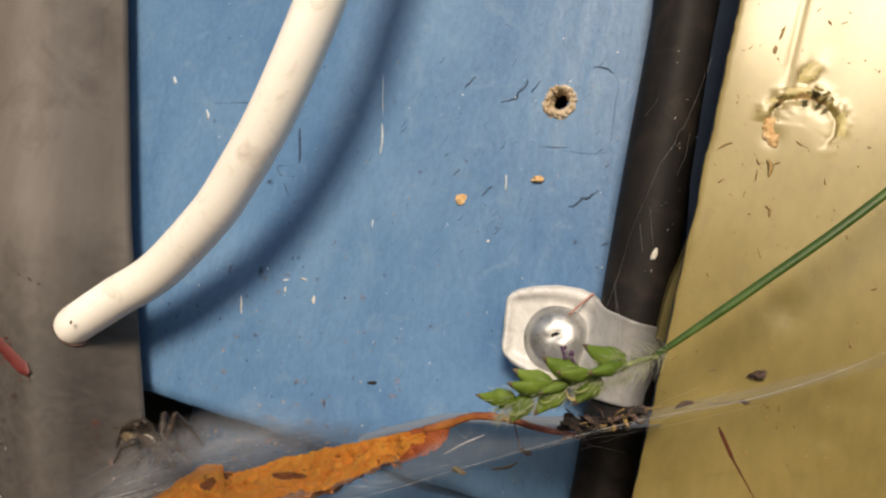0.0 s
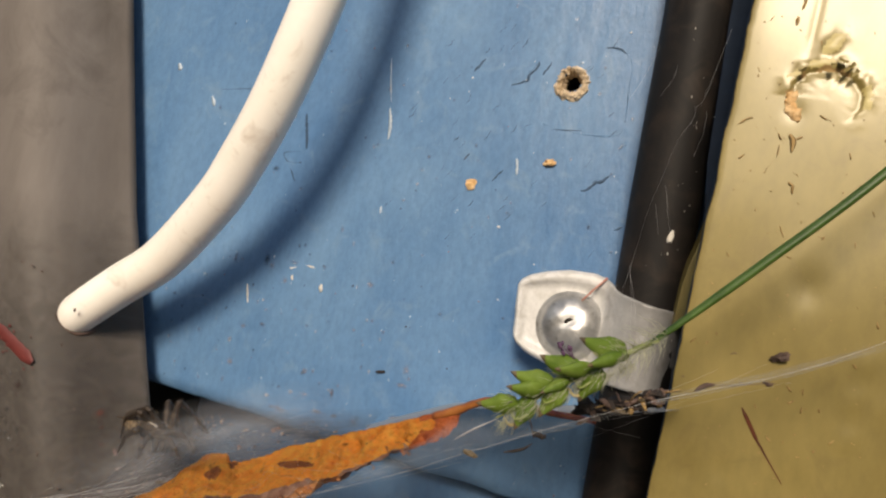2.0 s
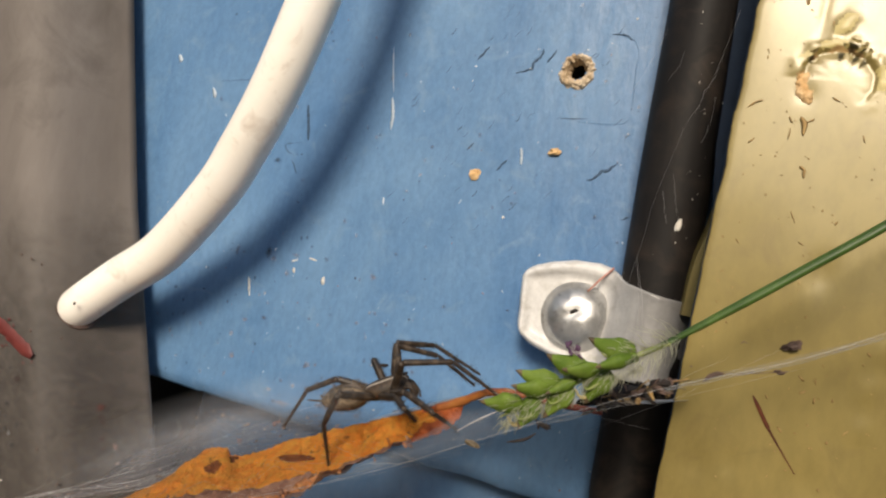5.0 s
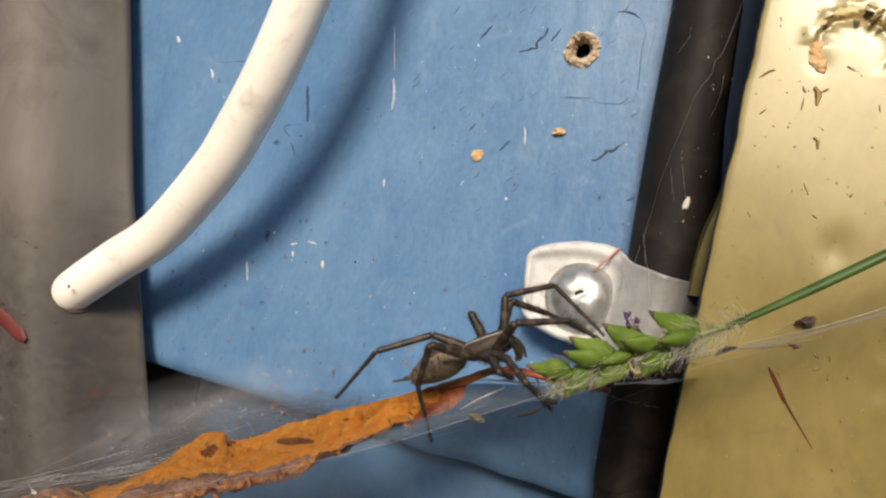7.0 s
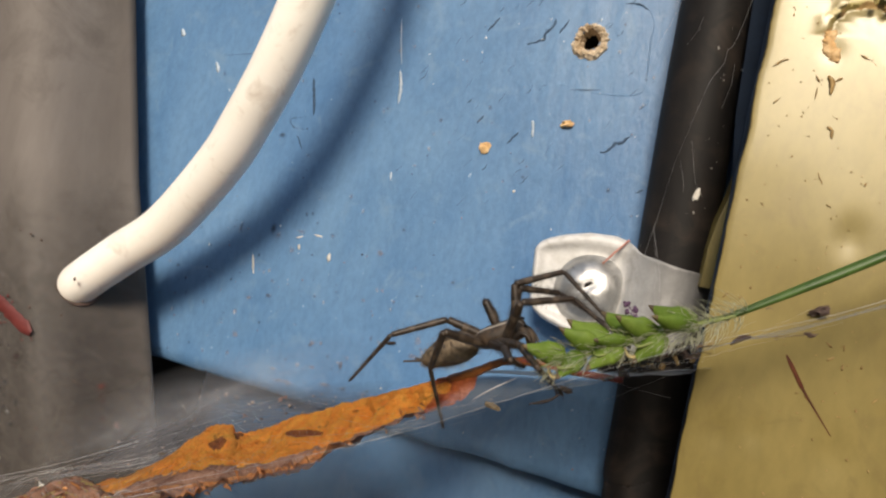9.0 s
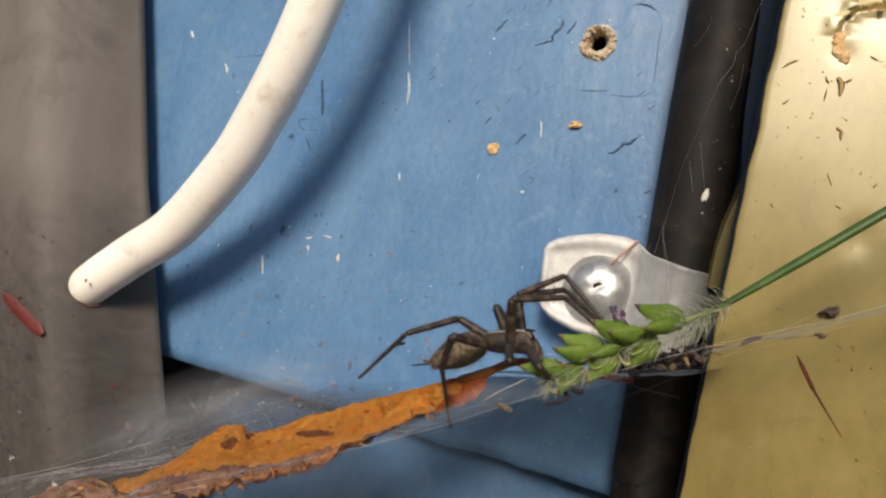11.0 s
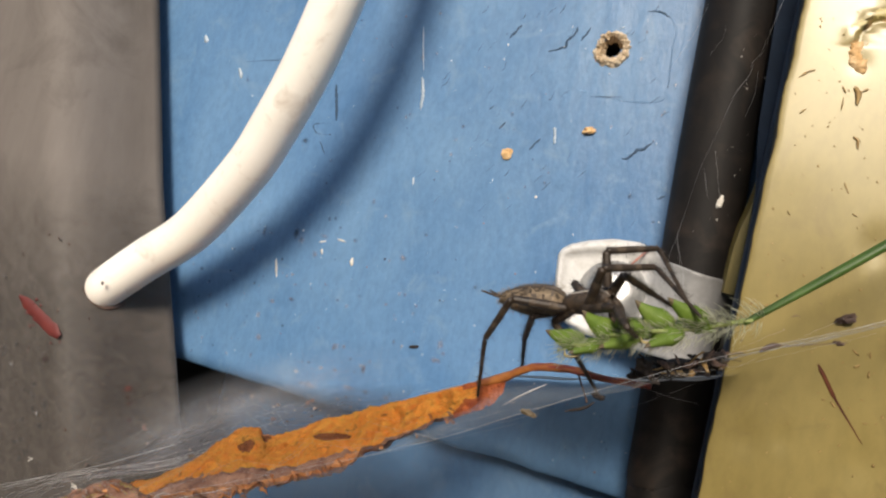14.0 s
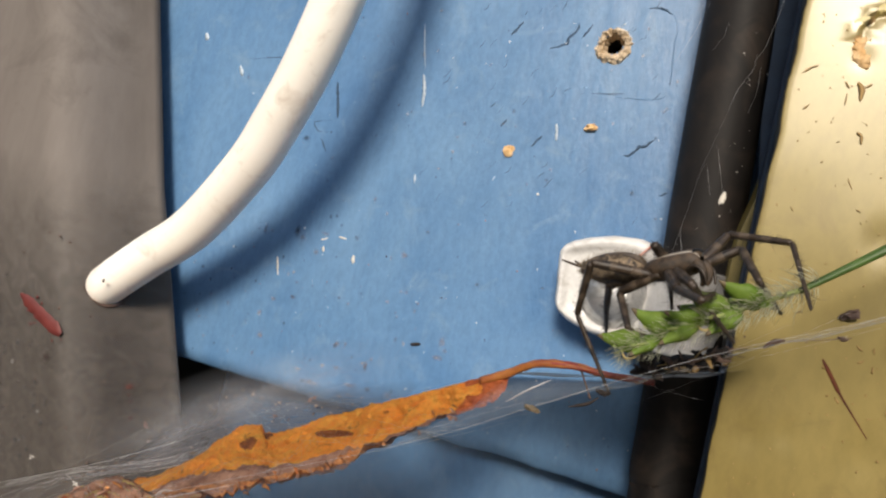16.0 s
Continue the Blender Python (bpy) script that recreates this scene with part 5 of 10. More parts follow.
    for side in "FN":
        for i in range(1, 5):
            for name, length in zip(("femur", "tibia", "metatarsus"), sizes[i]):
                r0, r1, r2 = thick[name]
                bm = bmesh.new()
                seg = 10
                rings = []
                steps = 26
                for k in range(steps + 1):
                    t = k / steps
                    r = r0 * (1 - t) ** 2 + 2 * r1 * t * (1 - t) + r2 * t * t
                    r *= 1.0 + 0.10 * math.exp(-((t - 1) / 0.05) ** 2)
                    if k in (0, steps):
                        r *= 0.6
                    rings.append([bm.verts.new(v(r * math.cos(2 * math.pi * j / seg), r * math.sin(2 * math.pi * j / seg), length * t)) for j in range(seg)])
                for k, (a, b) in enumerate(zip(rings, rings[1:])):
                    t = (k + 0.5) / steps
                    for j in range(seg):
                        t = (k + 0.5) / steps + 0.045 * noise.noise(Vector((j * 1.7, k * 0.9, i * 5 + length)))
                        bm.faces.new((a[j], a[(j + 1) % seg], b[(j + 1) % seg], b[j])).material_index = 1 if (0.18 < t < 0.34 or 0.55 < t < 0.68) and name != "metatarsus" or (name == "metatarsus" and 0.30 < t < 0.42) else 0
                bm.faces.new(rings[0][::-1])
                bm.faces.new(rings[-1])
                bm.normal_update()
                fuzz(bm, 210, rng, 0.36, 0.012)
                for k in range(4):
                    a, z = rng.uniform(0, 6.28), length * rng.uniform(0.25, 0.95)
                    d = Vector((math.cos(a), math.sin(a), 0.5)).normalized()
                    p = v(0.15 * math.cos(a), 0.15 * math.sin(a), z)
                    tube(bm, [p, p + d * 0.95 * MM], lambda t: (0.02 - 0.015 * t) * MM, 4)
                parts[f"{side}{i} {name}"] = part(name, bm, [LEG, BAND], spider)
    return spider, parts


spider, spider_parts = build_spider()


# ---- dirt, chips, cracks and bits caught in the silk ----
def stain(bm, at, w, h, face=0.0):
    """One stain: a thin domed round, its edge at u = 1."""
    uv = bm.loops.layers.uv.verify()
    rings = []
    for r in (0.0, 0.5, 1.0):
        rings.append([(bm.verts.new(at + Matrix.Rotation(face, 3, 'Z') @ v(w * r * math.cos(a), -0.04 * (1 - r * r), h * r * math.sin(a))), r) for a in np.linspace(0, 2 * math.pi, 13)[:-1]] if r else [(bm.verts.new(at + v(0, -0.04, 0)), 0.0)] * 12)
    for a, b in zip(rings, rings[1:]):
        for k in range(12):
            four = [a[k], b[k], b[(k + 1) % 12], a[(k + 1) % 12]]
            four = four if a[0] is not a[1] else four[:3]
            f = bm.faces.new([c[0] for c in four])
            for loop, c in zip(f.loops, four):
                loop[uv].uv = (c[1], 0.5)


def board_y(x, z):
    """The height of the painted face at a place on it."""
    return 0.25 * noise.noise(Vector((x * 0.06, z * 0.02, 1.0))) + 0.06 * noise.noise(Vector((x * 0.5, z * 0.2, 5.0)))


def build_marks():
    def on(pts, lift=0.03):
        return [(x, board_y(x, z) - lift, z) for x, z in pts]
    rng = random.Random(17)
    cracks = [([(-16.9, 319.0), (-15.8, 319.5), (-15.2, 320.4), (-14.5, 320.6), (-13.6, 321.6)], 0.16),
              ([(-29.3, 331.7), (-28.0, 332.2), (-27.2, 332.5), (-26.9, 333.7), (-26.3, 334.2), (-26.1, 335.4)], 0.14),
              ([(-25.3, 333.6), (-24.9, 334.4), (-24.4, 335.6)], 0.12),
              ([(-35.0, 333.0), (-34.4, 333.9), (-33.7, 335.0)], 0.14),
              ([(-17.7, 338.3), (-16.0, 338.4), (-14.7, 337.7)], 0.12),
              ([(-59.6, 323.4), (-59.2, 322.0), (-58.7, 320.2), (-58.2, 318.1)], 0.2),
              ([(-76.2, 325.0), (-68.4, 326.2), (-59.3, 326.8)], 0.045), ([(-59.2, 317.6), (-61.7, 317.0), (-60.8, 315.8), (-58.7, 315.9)], 0.06), ([(-60.2, 314.9), (-58.8, 313.0)], 0.09),
              ([(-28.9, 318.2), (-28.2, 319.3), (-27.7, 320.0)], 0.10),
              ([(-33.6, 320.4), (-32.9, 321.6)], 0.10), ([(-35.6, 322.8), (-34.9, 323.7)], 0.09),
              ([(-11.6, 314.7), (-10.6, 315.4)], 0.09), ([(-22.5, 326.4), (-20.5, 326.6), (-18.4, 326.9)], 0.05)]
    for k in range(46):
        x, z = rng.uniform(-44, -12), rng.uniform(308, 340)
        cracks.append(([(x, z), (x + rng.uniform(0.2, 0.6), z + rng.uniform(0.3, 0.8)), (x + rng.uniform(0.5, 1.1), z + rng.uniform(0.9, 1.5))], rng.uniform(0.018, 0.05)))
    for pts, r in cracks:
        part("paint_crack", ribbon(on(pts, 0.0), r, 0.35, 0.15 if pts[0] == (-59.6, 323.4) else 1.0), CRACK, board)
    ridge = [(-17.0, 338.4), (-14.7, 337.7), (-13.7, 335.8), (-13.7, 333.8), (-13.2, 328.5), (-14.1, 326.8), (-18.8, 326.4), (-23.3, 327.0), (-28.8, 327.7)]
    part("paint_ridge", ribbon(on(ridge, 0.0), 0.05, 0.3, 0.4), BLUE, board, "raised outline of painted-over patch")
    for pts, r in (([(-48.0, 333.4), (-47.2, 330), (-46.4, 327)], 0.10), ([(-46.4, 326.2), (-45.7, 323.8), (-45.5, 321.5)], 0.26), ([(-26.2, 321.8), (-25.9, 320.6), (-25.7, 319.6)], 0.22),
                   ([(-62.6, 296.6), (-62.2, 295.2), (-61.8, 293.9)], 0.2), ([(-84.9, 328.3), (-84.2, 327.2)], 0.42), ([(-77.0, 323.9), (-76.2, 322.3)], 0.35), ([(-50.6, 299.2), (-50.4, 298.0)], 0.34),
                   ([(-55.6, 299.5), (-55.4, 298.7)], 0.2), ([(-44.2, 312.0), (-44.0, 310.8)], 0.14), ([(-56.3, 300.3), (-55.2, 300.7)], 0.16), ([(-53.6, 301.3), (-52.2, 301.2)], 0.14)):
        part("paint_chip", ribbon(on(pts, 0.0), r * 0.75, 0.3, 0.3), SCRATCH if pts[0][0] > -50 or pts[0][1] > 320 else PALECHIP, board, "pale bare chip in the paint")
    for at, size, mat, label in (((-31.8, 317.3), (0.75, 0.3, 0.7), ORANGECHIP, "orange wood chip"), ((-21.7, 321.9), (0.75, 0.5, 0.42), ORANGECHIP, "pale orange curled chip"), ((-19.5, 306.8), (0.4, 0.2, 0.3), PALECHIP, "pale chip")):
        bm = bmesh.new()
        blob(bm, v(at[0], board_y(*at) - 0.25, at[1]), [s * MM for s in size], 0.9, Matrix.Rotation(-0.4, 3, 'Y'), at[0], 2)
        part("chip", bm, mat, board, label, smooth=False)
    # loose specks stuck on the blue paint
    for mat, count, lo, hi, name in ((RUST, 46, 0.03, 0.13, "red-brown specks"), (DIRT, 46, 0.03, 0.12, "dark dirt specks"), (SCRATCH, 90, 0.02, 0.09, "pale dust specks"), (PALECHIP, 30, 0.04, 0.12, "cream specks")):
        bm = bmesh.new()
        for k in range(count):
            low = rng.random() < 0.6
            x = rng.uniform(-82, -8)
            z = rng.uniform(280, 304) if low else rng.uniform(300, 344)
            r = rng.uniform(lo, hi) * (1.0 if rng.random() < 0.85 else 1.6)
            blob(bm, v(x, board_y(x, z) - 0.02, z), (r * MM, 0.25 * r * MM, r * MM * rng.uniform(0.5, 1.5)), 0.6, Matrix.Rotation(rng.uniform(0, 3), 3, 'Y'), k, 1)
        tagged(part("specks", bm, mat, board, name), kind="stuff")
    bm = bmesh.new()
    blob(bm, v(-38.4, board_y(-38.4, 289.4) - 0.1, 289.4), (0.75 * MM, 0.2 * MM, 0.24 * MM), 0.5, Matrix.Rotation(-0.3, 3, 'Y'), 2, 2)
    part("dirt_bit", bm, DIRT, board)
    # stains with soft edges: the larger ones where they lie, smaller ones strewn
    spots = {BROWNSTAIN: [(-44.9, 284.7, 0.5, 1.2), (-43.8, 281.7, 0.75, 0.5), (-53.9, 280.3, 0.4, 0.4), (-53.4, 283.4, 0.45, 0.45), (-50.1, 286.3, 0.7, 0.6), (-50.6, 301.6, 0.7, 0.6), (-65.6, 300.0, 0.6, 1.5), (-58.5, 291.4, 0.8, 0.5), (-31.9, 299.0, 0.6, 0.5)],
             PINKSTAIN: [(-49.8, 286.6, 0.9, 0.7), (-40.7, 281.7, 0.8, 0.6), (-34.8, 290.6, 0.7, 1.3), (-35.0, 288.4, 1.4, 0.6), (-35.0, 283.8, 1.2, 0.7), (-55.7, 301.3, 1.2, 0.5), (-59.1, 300.1, 0.8, 0.9), (-56.5, 298.4, 0.7, 0.9), (-42.9, 300.7, 0.9, 0.8), (-63.3, 288.1, 0.6, 0.6), (-62.4, 284.9, 0.8, 0.9), (-61.5, 290.4, 0.9, 0.5), (-76.5, 345.0, 0.7, 1.8), (-46.5, 281.6, 1.6, 0.6), (-52.5, 280.4, 2.2, 0.7), (-49.0, 283.4, 0.9, 0.5)],
             PALESTAIN: [(-51.4, 283.2, 0.7, 0.6), (-63.3, 287.8, 0.5, 0.6), (-59.3, 294.9, 0.4, 0.5), (-42.2, 295.8, 0.4, 0.5), (-39.6, 293.6, 0.35, 0.6), (-55.8, 293.6, 0.35, 0.35), (-55.0, 281.7, 1.0, 0.5)],
             DARKSTAIN: [(-75.0, 292.4, 0.6, 0.5), (-62.5, 314.5, 1.0, 0.7), (-60.2, 300.9, 0.8, 1.4)]}
    for mat, count, label in ((BROWNSTAIN, 34, "soft brown stains"), (PINKSTAIN, 40, "pinkish rubbed stains"), (PALESTAIN, 44, "pale rubbed spots"), (DARKSTAIN, 16, "small dark stains")):
        bm = bmesh.new()
        for k in range(count):
            low = rng.random() < 0.45
            x, z = rng.uniform(-78, -34) if low else rng.uniform(-76, -10), rng.uniform(280, 300) if low else rng.uniform(300, 344)
            r = rng.uniform(0.18, 0.5)
            spots[mat].append((x, z, r, r * rng.uniform(0.6, 1.6)))
        for k, (x, z, w, h) in enumerate(spots[mat]):
            stain(bm, v(x, board_y(x, z) - 0.05 - 0.002 * k, z), 1.3 * w, 1.3 * h)
        tagged(part("stains", bm, mat, board, label), kind="stuff")
    # flecks on the yellow trim
    bm = bmesh.new()
    for k in range(230):
        x, z = rng.uniform(0.3, 17), rng.uniform(276, 340)
        w, h = rng.uniform(0.03, 0.10), rng.uniform(0.06, 0.4) if rng.random() < 0.25 else rng.uniform(0.03, 0.09)
        blob(bm, v(x, -22.75 + 0.14 * noise.noise(Vector((x * 0.12, z * 0.07, 2))), z), (w * MM, 0.07 * MM, h * MM), 0.6, Matrix.Rotation(rng.uniform(-1.2, 1.2), 3, 'Y'), k, 1)
    tagged(part("flecks", bm, BARKSHADE, trim_face, "dark dirt flecks"), kind="stuff")
    for pts, r in (([(11.1, 306.0), (11.4, 305.6), (11.5, 305.1)], 0.12), ([(11.9, 306.0), (12.4, 306.4), (13.1, 306.8)], 0.12), ([(3.8, 302.8), (4.1, 303.0), (4.4, 302.9)], 0.07), ([(14.0, 306.1), (14.2, 305.8)], 0.12), ([(12.6, 308.6), (13.0, 308.8)], 0.12), ([(10.5, 307.1), (10.8, 307.3)], 0.09), ([(8.8, 305.5), (9.2, 305.2)], 0.08), ([(5.6, 304.4), (6.0, 304.4)], 0.09), ([(5.0, 300.5), (5.2, 300.5)], 0.08), ([(0.1, 299.8), (0.3, 299.8)], 0.08), ([(3.5, 334.8), (3.5, 333.9)], 0.24), ([(3.9, 333.6), (4.1, 333.4)], 0.1), ([(4.2, 322.6), (4.2, 321.4)], 0.06), ([(0.3, 324.0), (0.9, 324.5), (1.5, 324.8)], 0.12), ([(5.6, 319.3), (6.0, 318.9), (6.1, 318.2)], 0.16), ([(5.6, 315.2), (6.1, 314.2)], 0.08), ([(4.9, 323.7), (5.3, 323.0), (5.3, 322.0)], 0.24), ([(5.4, 323.2), (6.0, 323.6)], 0.12), ([(3.9, 323.6), (4.3, 323.0)], 0.12), ([(4.0, 336.8), (3.7, 335.4)], 0.2)):
        part("gouge", ribbon([(x, -22.72, z) for x, z in pts], r * 0.65, 0.35, 0.6), BARKSHADE if pts[0][1] > 312 else BROWN, trim_face)
    # bits on the post
    bm = bmesh.new()
    for k in range(46):
        z = rng.uniform(262, 296)
        x = rng.uniform(-26, -1) + post_x(z)
        r = rng.uniform(0.06, 0.26)
        blob(bm, v(x, -16.0 if x < post_x(z) - 7 else -15.0, z), (r * MM, 0.1 * MM, r * MM * rng.uniform(0.6, 1.4)), 0.6, None, k, 1)
    tagged(part("specks", bm, BROWN, post.children[0], "dark grime specks"), kind="stuff")
    # this film holds grime and the post's lower shade in one colour
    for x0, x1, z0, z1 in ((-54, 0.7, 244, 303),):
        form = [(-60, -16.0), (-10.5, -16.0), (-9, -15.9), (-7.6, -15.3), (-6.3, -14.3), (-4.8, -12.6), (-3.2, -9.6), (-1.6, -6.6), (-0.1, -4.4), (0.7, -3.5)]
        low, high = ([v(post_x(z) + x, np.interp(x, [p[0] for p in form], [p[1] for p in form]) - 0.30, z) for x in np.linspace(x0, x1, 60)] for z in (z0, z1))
        part("grime_patch", ruled("grime", low, high, GRIMESHADE, 0.0), GRIMESHADE, post.children[0], "dark film of rubbed-in grime and painted shade")
    for mat, count, label in ((DARKSTAIN, 46, "dark soft grime spots"), (PALESTAIN, 8, "pale rubbed spots"), (REDSTAIN, 7, "faint red paint stains")):
        bm = bmesh.new()
        for k in range(count):
            z = rng.uniform(262, 300) if k % 3 == 0 else rng.uniform(262, 280)
            x = rng.uniform(-26, -11.5) if k % 3 else rng.uniform(-40, -11.5)
            r = rng.uniform(0.2, 0.7)
            stain(bm, v(x + post_x(z), -16.33 - 0.002 * k, z), r, r * rng.uniform(0.5, 1.2))
        tagged(part("stains", bm, mat, post.children[0], label), kind="stuff")
    bm = bmesh.new()
    for z, r in ((274.5, 1.3), (272.6, 0.6), (270.5, 0.7), (269.2, 0.4), (273.4, 0.5)):
        stain(bm, v(post_x(z) - 2.95, -9.9 + 0.25 * (z % 1.3), z), r, 0.8 * r, 1.08)
    tagged(part("stains", bm, REDSTAIN, post.children[0], "faint red paint stains on the corner"), kind="stuff")
    bm = bmesh.new()
    stain(bm, v(-83.6, -16.42, 276.6), 1.2, 1.1)
    part("stain", bm, MAROON, post.children[0], "dark maroon stain")
    # white fleck and dust on the black cable
    bm = bmesh.new()
    blob(bm, v(-4.2, -9.25, 314.0), (0.36 * MM, 0.08 * MM, 0.75 * MM), 0.6, Matrix.Rotation(0.25, 3, 'Y'), 1, 2)
    part("paint_fleck", bm, PALECHIP, coax, "white paint fleck")
    bm = bmesh.new()
    for k in range(60):
        z = rng.uniform(300, 342)
        a = rng.uniform(-1.0, 1.2)
        x0 = -5.0 - (z - 303) * 0.042
        r = 0.02 + 0.06 * rng.random() ** 3
        blob(bm, v(x0 + 4.08 * math.sin(a), -5.35 - 4.08 * math.cos(a), z), (r * MM, r * MM, r * MM * rng.uniform(0.8, 2.5)), 0.5, None, k, 1)
    tagged(part("dust", bm, PALECHIP, coax, "pale dust on the cable"), kind="stuff")


build_marks()


def build_debris():
    rng = random.Random(41)
    clump = thing("debris_clump", "dark clump of dirt and plant bits caught in the web", "debris")
    bm = bmesh.new()
    core = spline([v(-8.2, -29, 294.7), v(-6.4, -29, 295.4), v(-4.5, -28.6, 296.3), v(-2.6, -28.6, 297.1), v(-0.9, -28, 298.3)], 10)
    tube(bm, core, lambda t: (0.12 + 0.55 * math.sin(math.pi * t) ** 0.6) * MM, 12, 0.8, 0.9)
    part("crumb", bm, DIRT, clump, "matted dark core of dirt")
    for k in range(64):
        t = rng.random()
        at = v(-7.4 + 6.6 * t + rng.uniform(-0.4, 0.4), -29 + rng.uniform(-2, 1), 294.9 + 3.2 * t + rng.uniform(-0.7, 0.6))
        bm = bmesh.new()
        blob(bm, at, (rng.uniform(0.2, 0.7) * MM, rng.uniform(0.1, 0.3) * MM, rng.uniform(0.08, 0.26) * MM), 0.9, Matrix.Rotation(rng.uniform(-1, 1), 3, 'Y'), k, 2)
        part("crumb", bm, (DIRT, BROWN, DIRT, OLIVE, DIRT, BROWN, DIRT, BARKSHADE)[k % 8], clump, smooth=False)
    for k in range(30):
        t = rng.random()
        p = v(-7.6 + 6.4 * t, -29 + rng.uniform(-2, 2), 295.1 + 3.1 * t)
        q = p + Vector((rng.uniform(0.6, 2.4), rng.uniform(-1, 1), rng.uniform(0.0, 1.2))) * MM
        bm = bmesh.new()
        tube(bm, [p, p.lerp(q, 0.5) + Vector((0, 0, rng.uniform(-0.2, 0.2) * MM)), q], rng.uniform(0.03, 0.08) * MM, 6, 1, 0.4)
        part("twig", bm, (DIRT, BROWN, BARKSHADE)[k % 3], clump)
    needle = thing("dead_needle", "thin red-brown plant needle hanging in the web", "plant debris")
    bm = bmesh.new()
    tube(bm, spline([v(4.6, -37, 299.3), v(5.3, -37, 298.3), v(6.0, -37, 297.3), v(7.0, -37, 296.1), v(8.1, -37, 294.8)], 6), lambda t: (0.06 + 0.10 * min(1, t * 8) if t < 0.5 else max(0.02, 0.10 - 0.13 * (t - 0.5))) * MM, 7, 0.7)
    part("needle", bm, NEEDLE, needle)
    bits = [("plant_crumb", "dark brown plant crumb on the yellow trim", BROWN, (7.9, -23.2, 303.6), (0.75, 0.4, 0.36), -0.5),
            ("plant_crumb", "small dull olive leaf crumb caught on a thread", OLIVE, (-13.3, -41, 291.3), (0.5, 0.2, 0.2), 0.2),
            ("plant_crumb", "dark crumb caught on a dry stalk", BROWN, (6.6, -30, 301.2), (0.34, 0.16, 0.18), 0.1),
            ("plant_crumb", "dark flat crumb hanging below the clump", DIRT, (-9.3, -36, 293.2), (0.5, 0.25, 0.26), 0.0),
            ("plant_crumb", "black seed-like crumb in the web", DIRT, (-6.9, -31, 296.0), (0.75, 0.45, 0.55), 0.7)]
    for name, label, mat, at, size, turn in bits:
        bm = bmesh.new()
        blob(bm, v(*at), [s * MM for s in size], 0.9, Matrix.Rotation(turn, 3, 'Y'), at[0], 2)
        for k in range(9):
            o = Vector((rng.uniform(-0.9, 0.9) * size[0], rng.uniform(-0.5, 0.5) * size[1], rng.uniform(-0.7, 0.7) * size[2])) * MM
            blob(bm, v(*at) + Matrix.Rotation(turn, 3, 'Y') @ o, [s * MM * rng.uniform(0.15, 0.4) for s in size], 0.9, Matrix.Rotation(rng.uniform(-1, 1), 3, 'Y'), k + at[2], 1)
        tagged(part(name, bm, mat, smooth=False), label, "plant debris", "bits caught in the web")
    for label, pts, r, mat in (("dark curved twig crumb caught in the web", [(1.35, -30, 299.15), (1.8, -30, 299.65), (2.25, -30, 299.95), (2.75, -30, 300.1)], lambda t: (0.06 + 0.2 * math.sin(math.pi * t) ** 0.8) * MM, BROWN),
                               ("thin dry stalk strung along the web", [(2.7, -30, 300.05), (4.7, -30, 300.6), (7.2, -30, 301.4)], 0.035 * MM, BROWN),
                               ("tiny dark twig caught on a thread", [(-10.8, -41, 292.1), (-10.1, -41, 292.4), (-9.4, -41, 292.8), (-8.9, -41, 293.3)], lambda t: (0.04 + 0.10 * math.sin(math.pi * t)) * MM, DIRT)):
        bm = bmesh.new()
        tube(bm, spline([v(*p) for p in pts], 6), r, 8, 0.7, 0.4)
        tagged(part("twig_crumb", bm, mat), label, "plant debris", "bits caught in the web")
    for label, at, size, mat in (("pink-brown crumbs caught in the hazy web", (-43, -17, 282.0), (0.5, 0.3, 0.35), RUST), ("pale curled flake in the web", (-55.2, -20, 272.6), (1.0, 0.2, 0.2), BAND),
                                 ("white scrap caught in the web", (-65, -26, 266.9), (0.5, 0.25, 0.3), PALECHIP), ("tiny white scrap on the web", (-73, -25, 267.4), (0.3, 0.2, 0.25), PALECHIP),
                                 ("rusty crumb caught in the web", (-45.3, -20, 279.6), (0.35, 0.2, 0.25), RUST), ("brown crumb caught beside the post", (-67, -14, 271.8), (0.5, 0.3, 0.4), RUST)):
        bm = bmesh.new()
        for k in range(7):
            o = v(rng.uniform(-1, 1) * size[0], rng.uniform(-1, 1) * size[1], rng.uniform(-1, 1) * size[2] + 0.4 * size[0] * (1 if size[0] > 1 else 0) * (k - 3) / 3)
            blob(bm, v(*at) + o * 0.8, [s * MM * rng.uniform(0.25, 0.5) for s in size], 0.9, Matrix.Rotation(rng.uniform(-1, 0.2), 3, 'Y'), k + at[0], 1)
        tagged(part("web_crumb", bm, mat, smooth=False), label, "plant debris", "bits caught in the web")
    twig = thing("clip_twig", "thin red twig lying across the white clip", "plant debris")
    bm = bmesh.new()
    tube(bm, spline([v(-12.7, -6.6, 304.9), v(-11.6, -6.9, 306.4), v(-10.3, -6.6, 308.2)], 4), 0.13 * MM, 6, 1, 0.4)
    part("twig", bm, PINKTWIG, twig)
    stick = thing("leaf_twig", "thin orange-brown twig hanging below the leaf stalk", "plant debris")
    bm = bmesh.new()
    tube(bm, spline([v(-12.4, -27, 293.6), v(-11.6, -28, 292.6), v(-10.9, -29, 291.7)], 4), 0.09 * MM, 6, 1, 0.4)
    part("twig", bm, BROWN, stick)


build_debris()


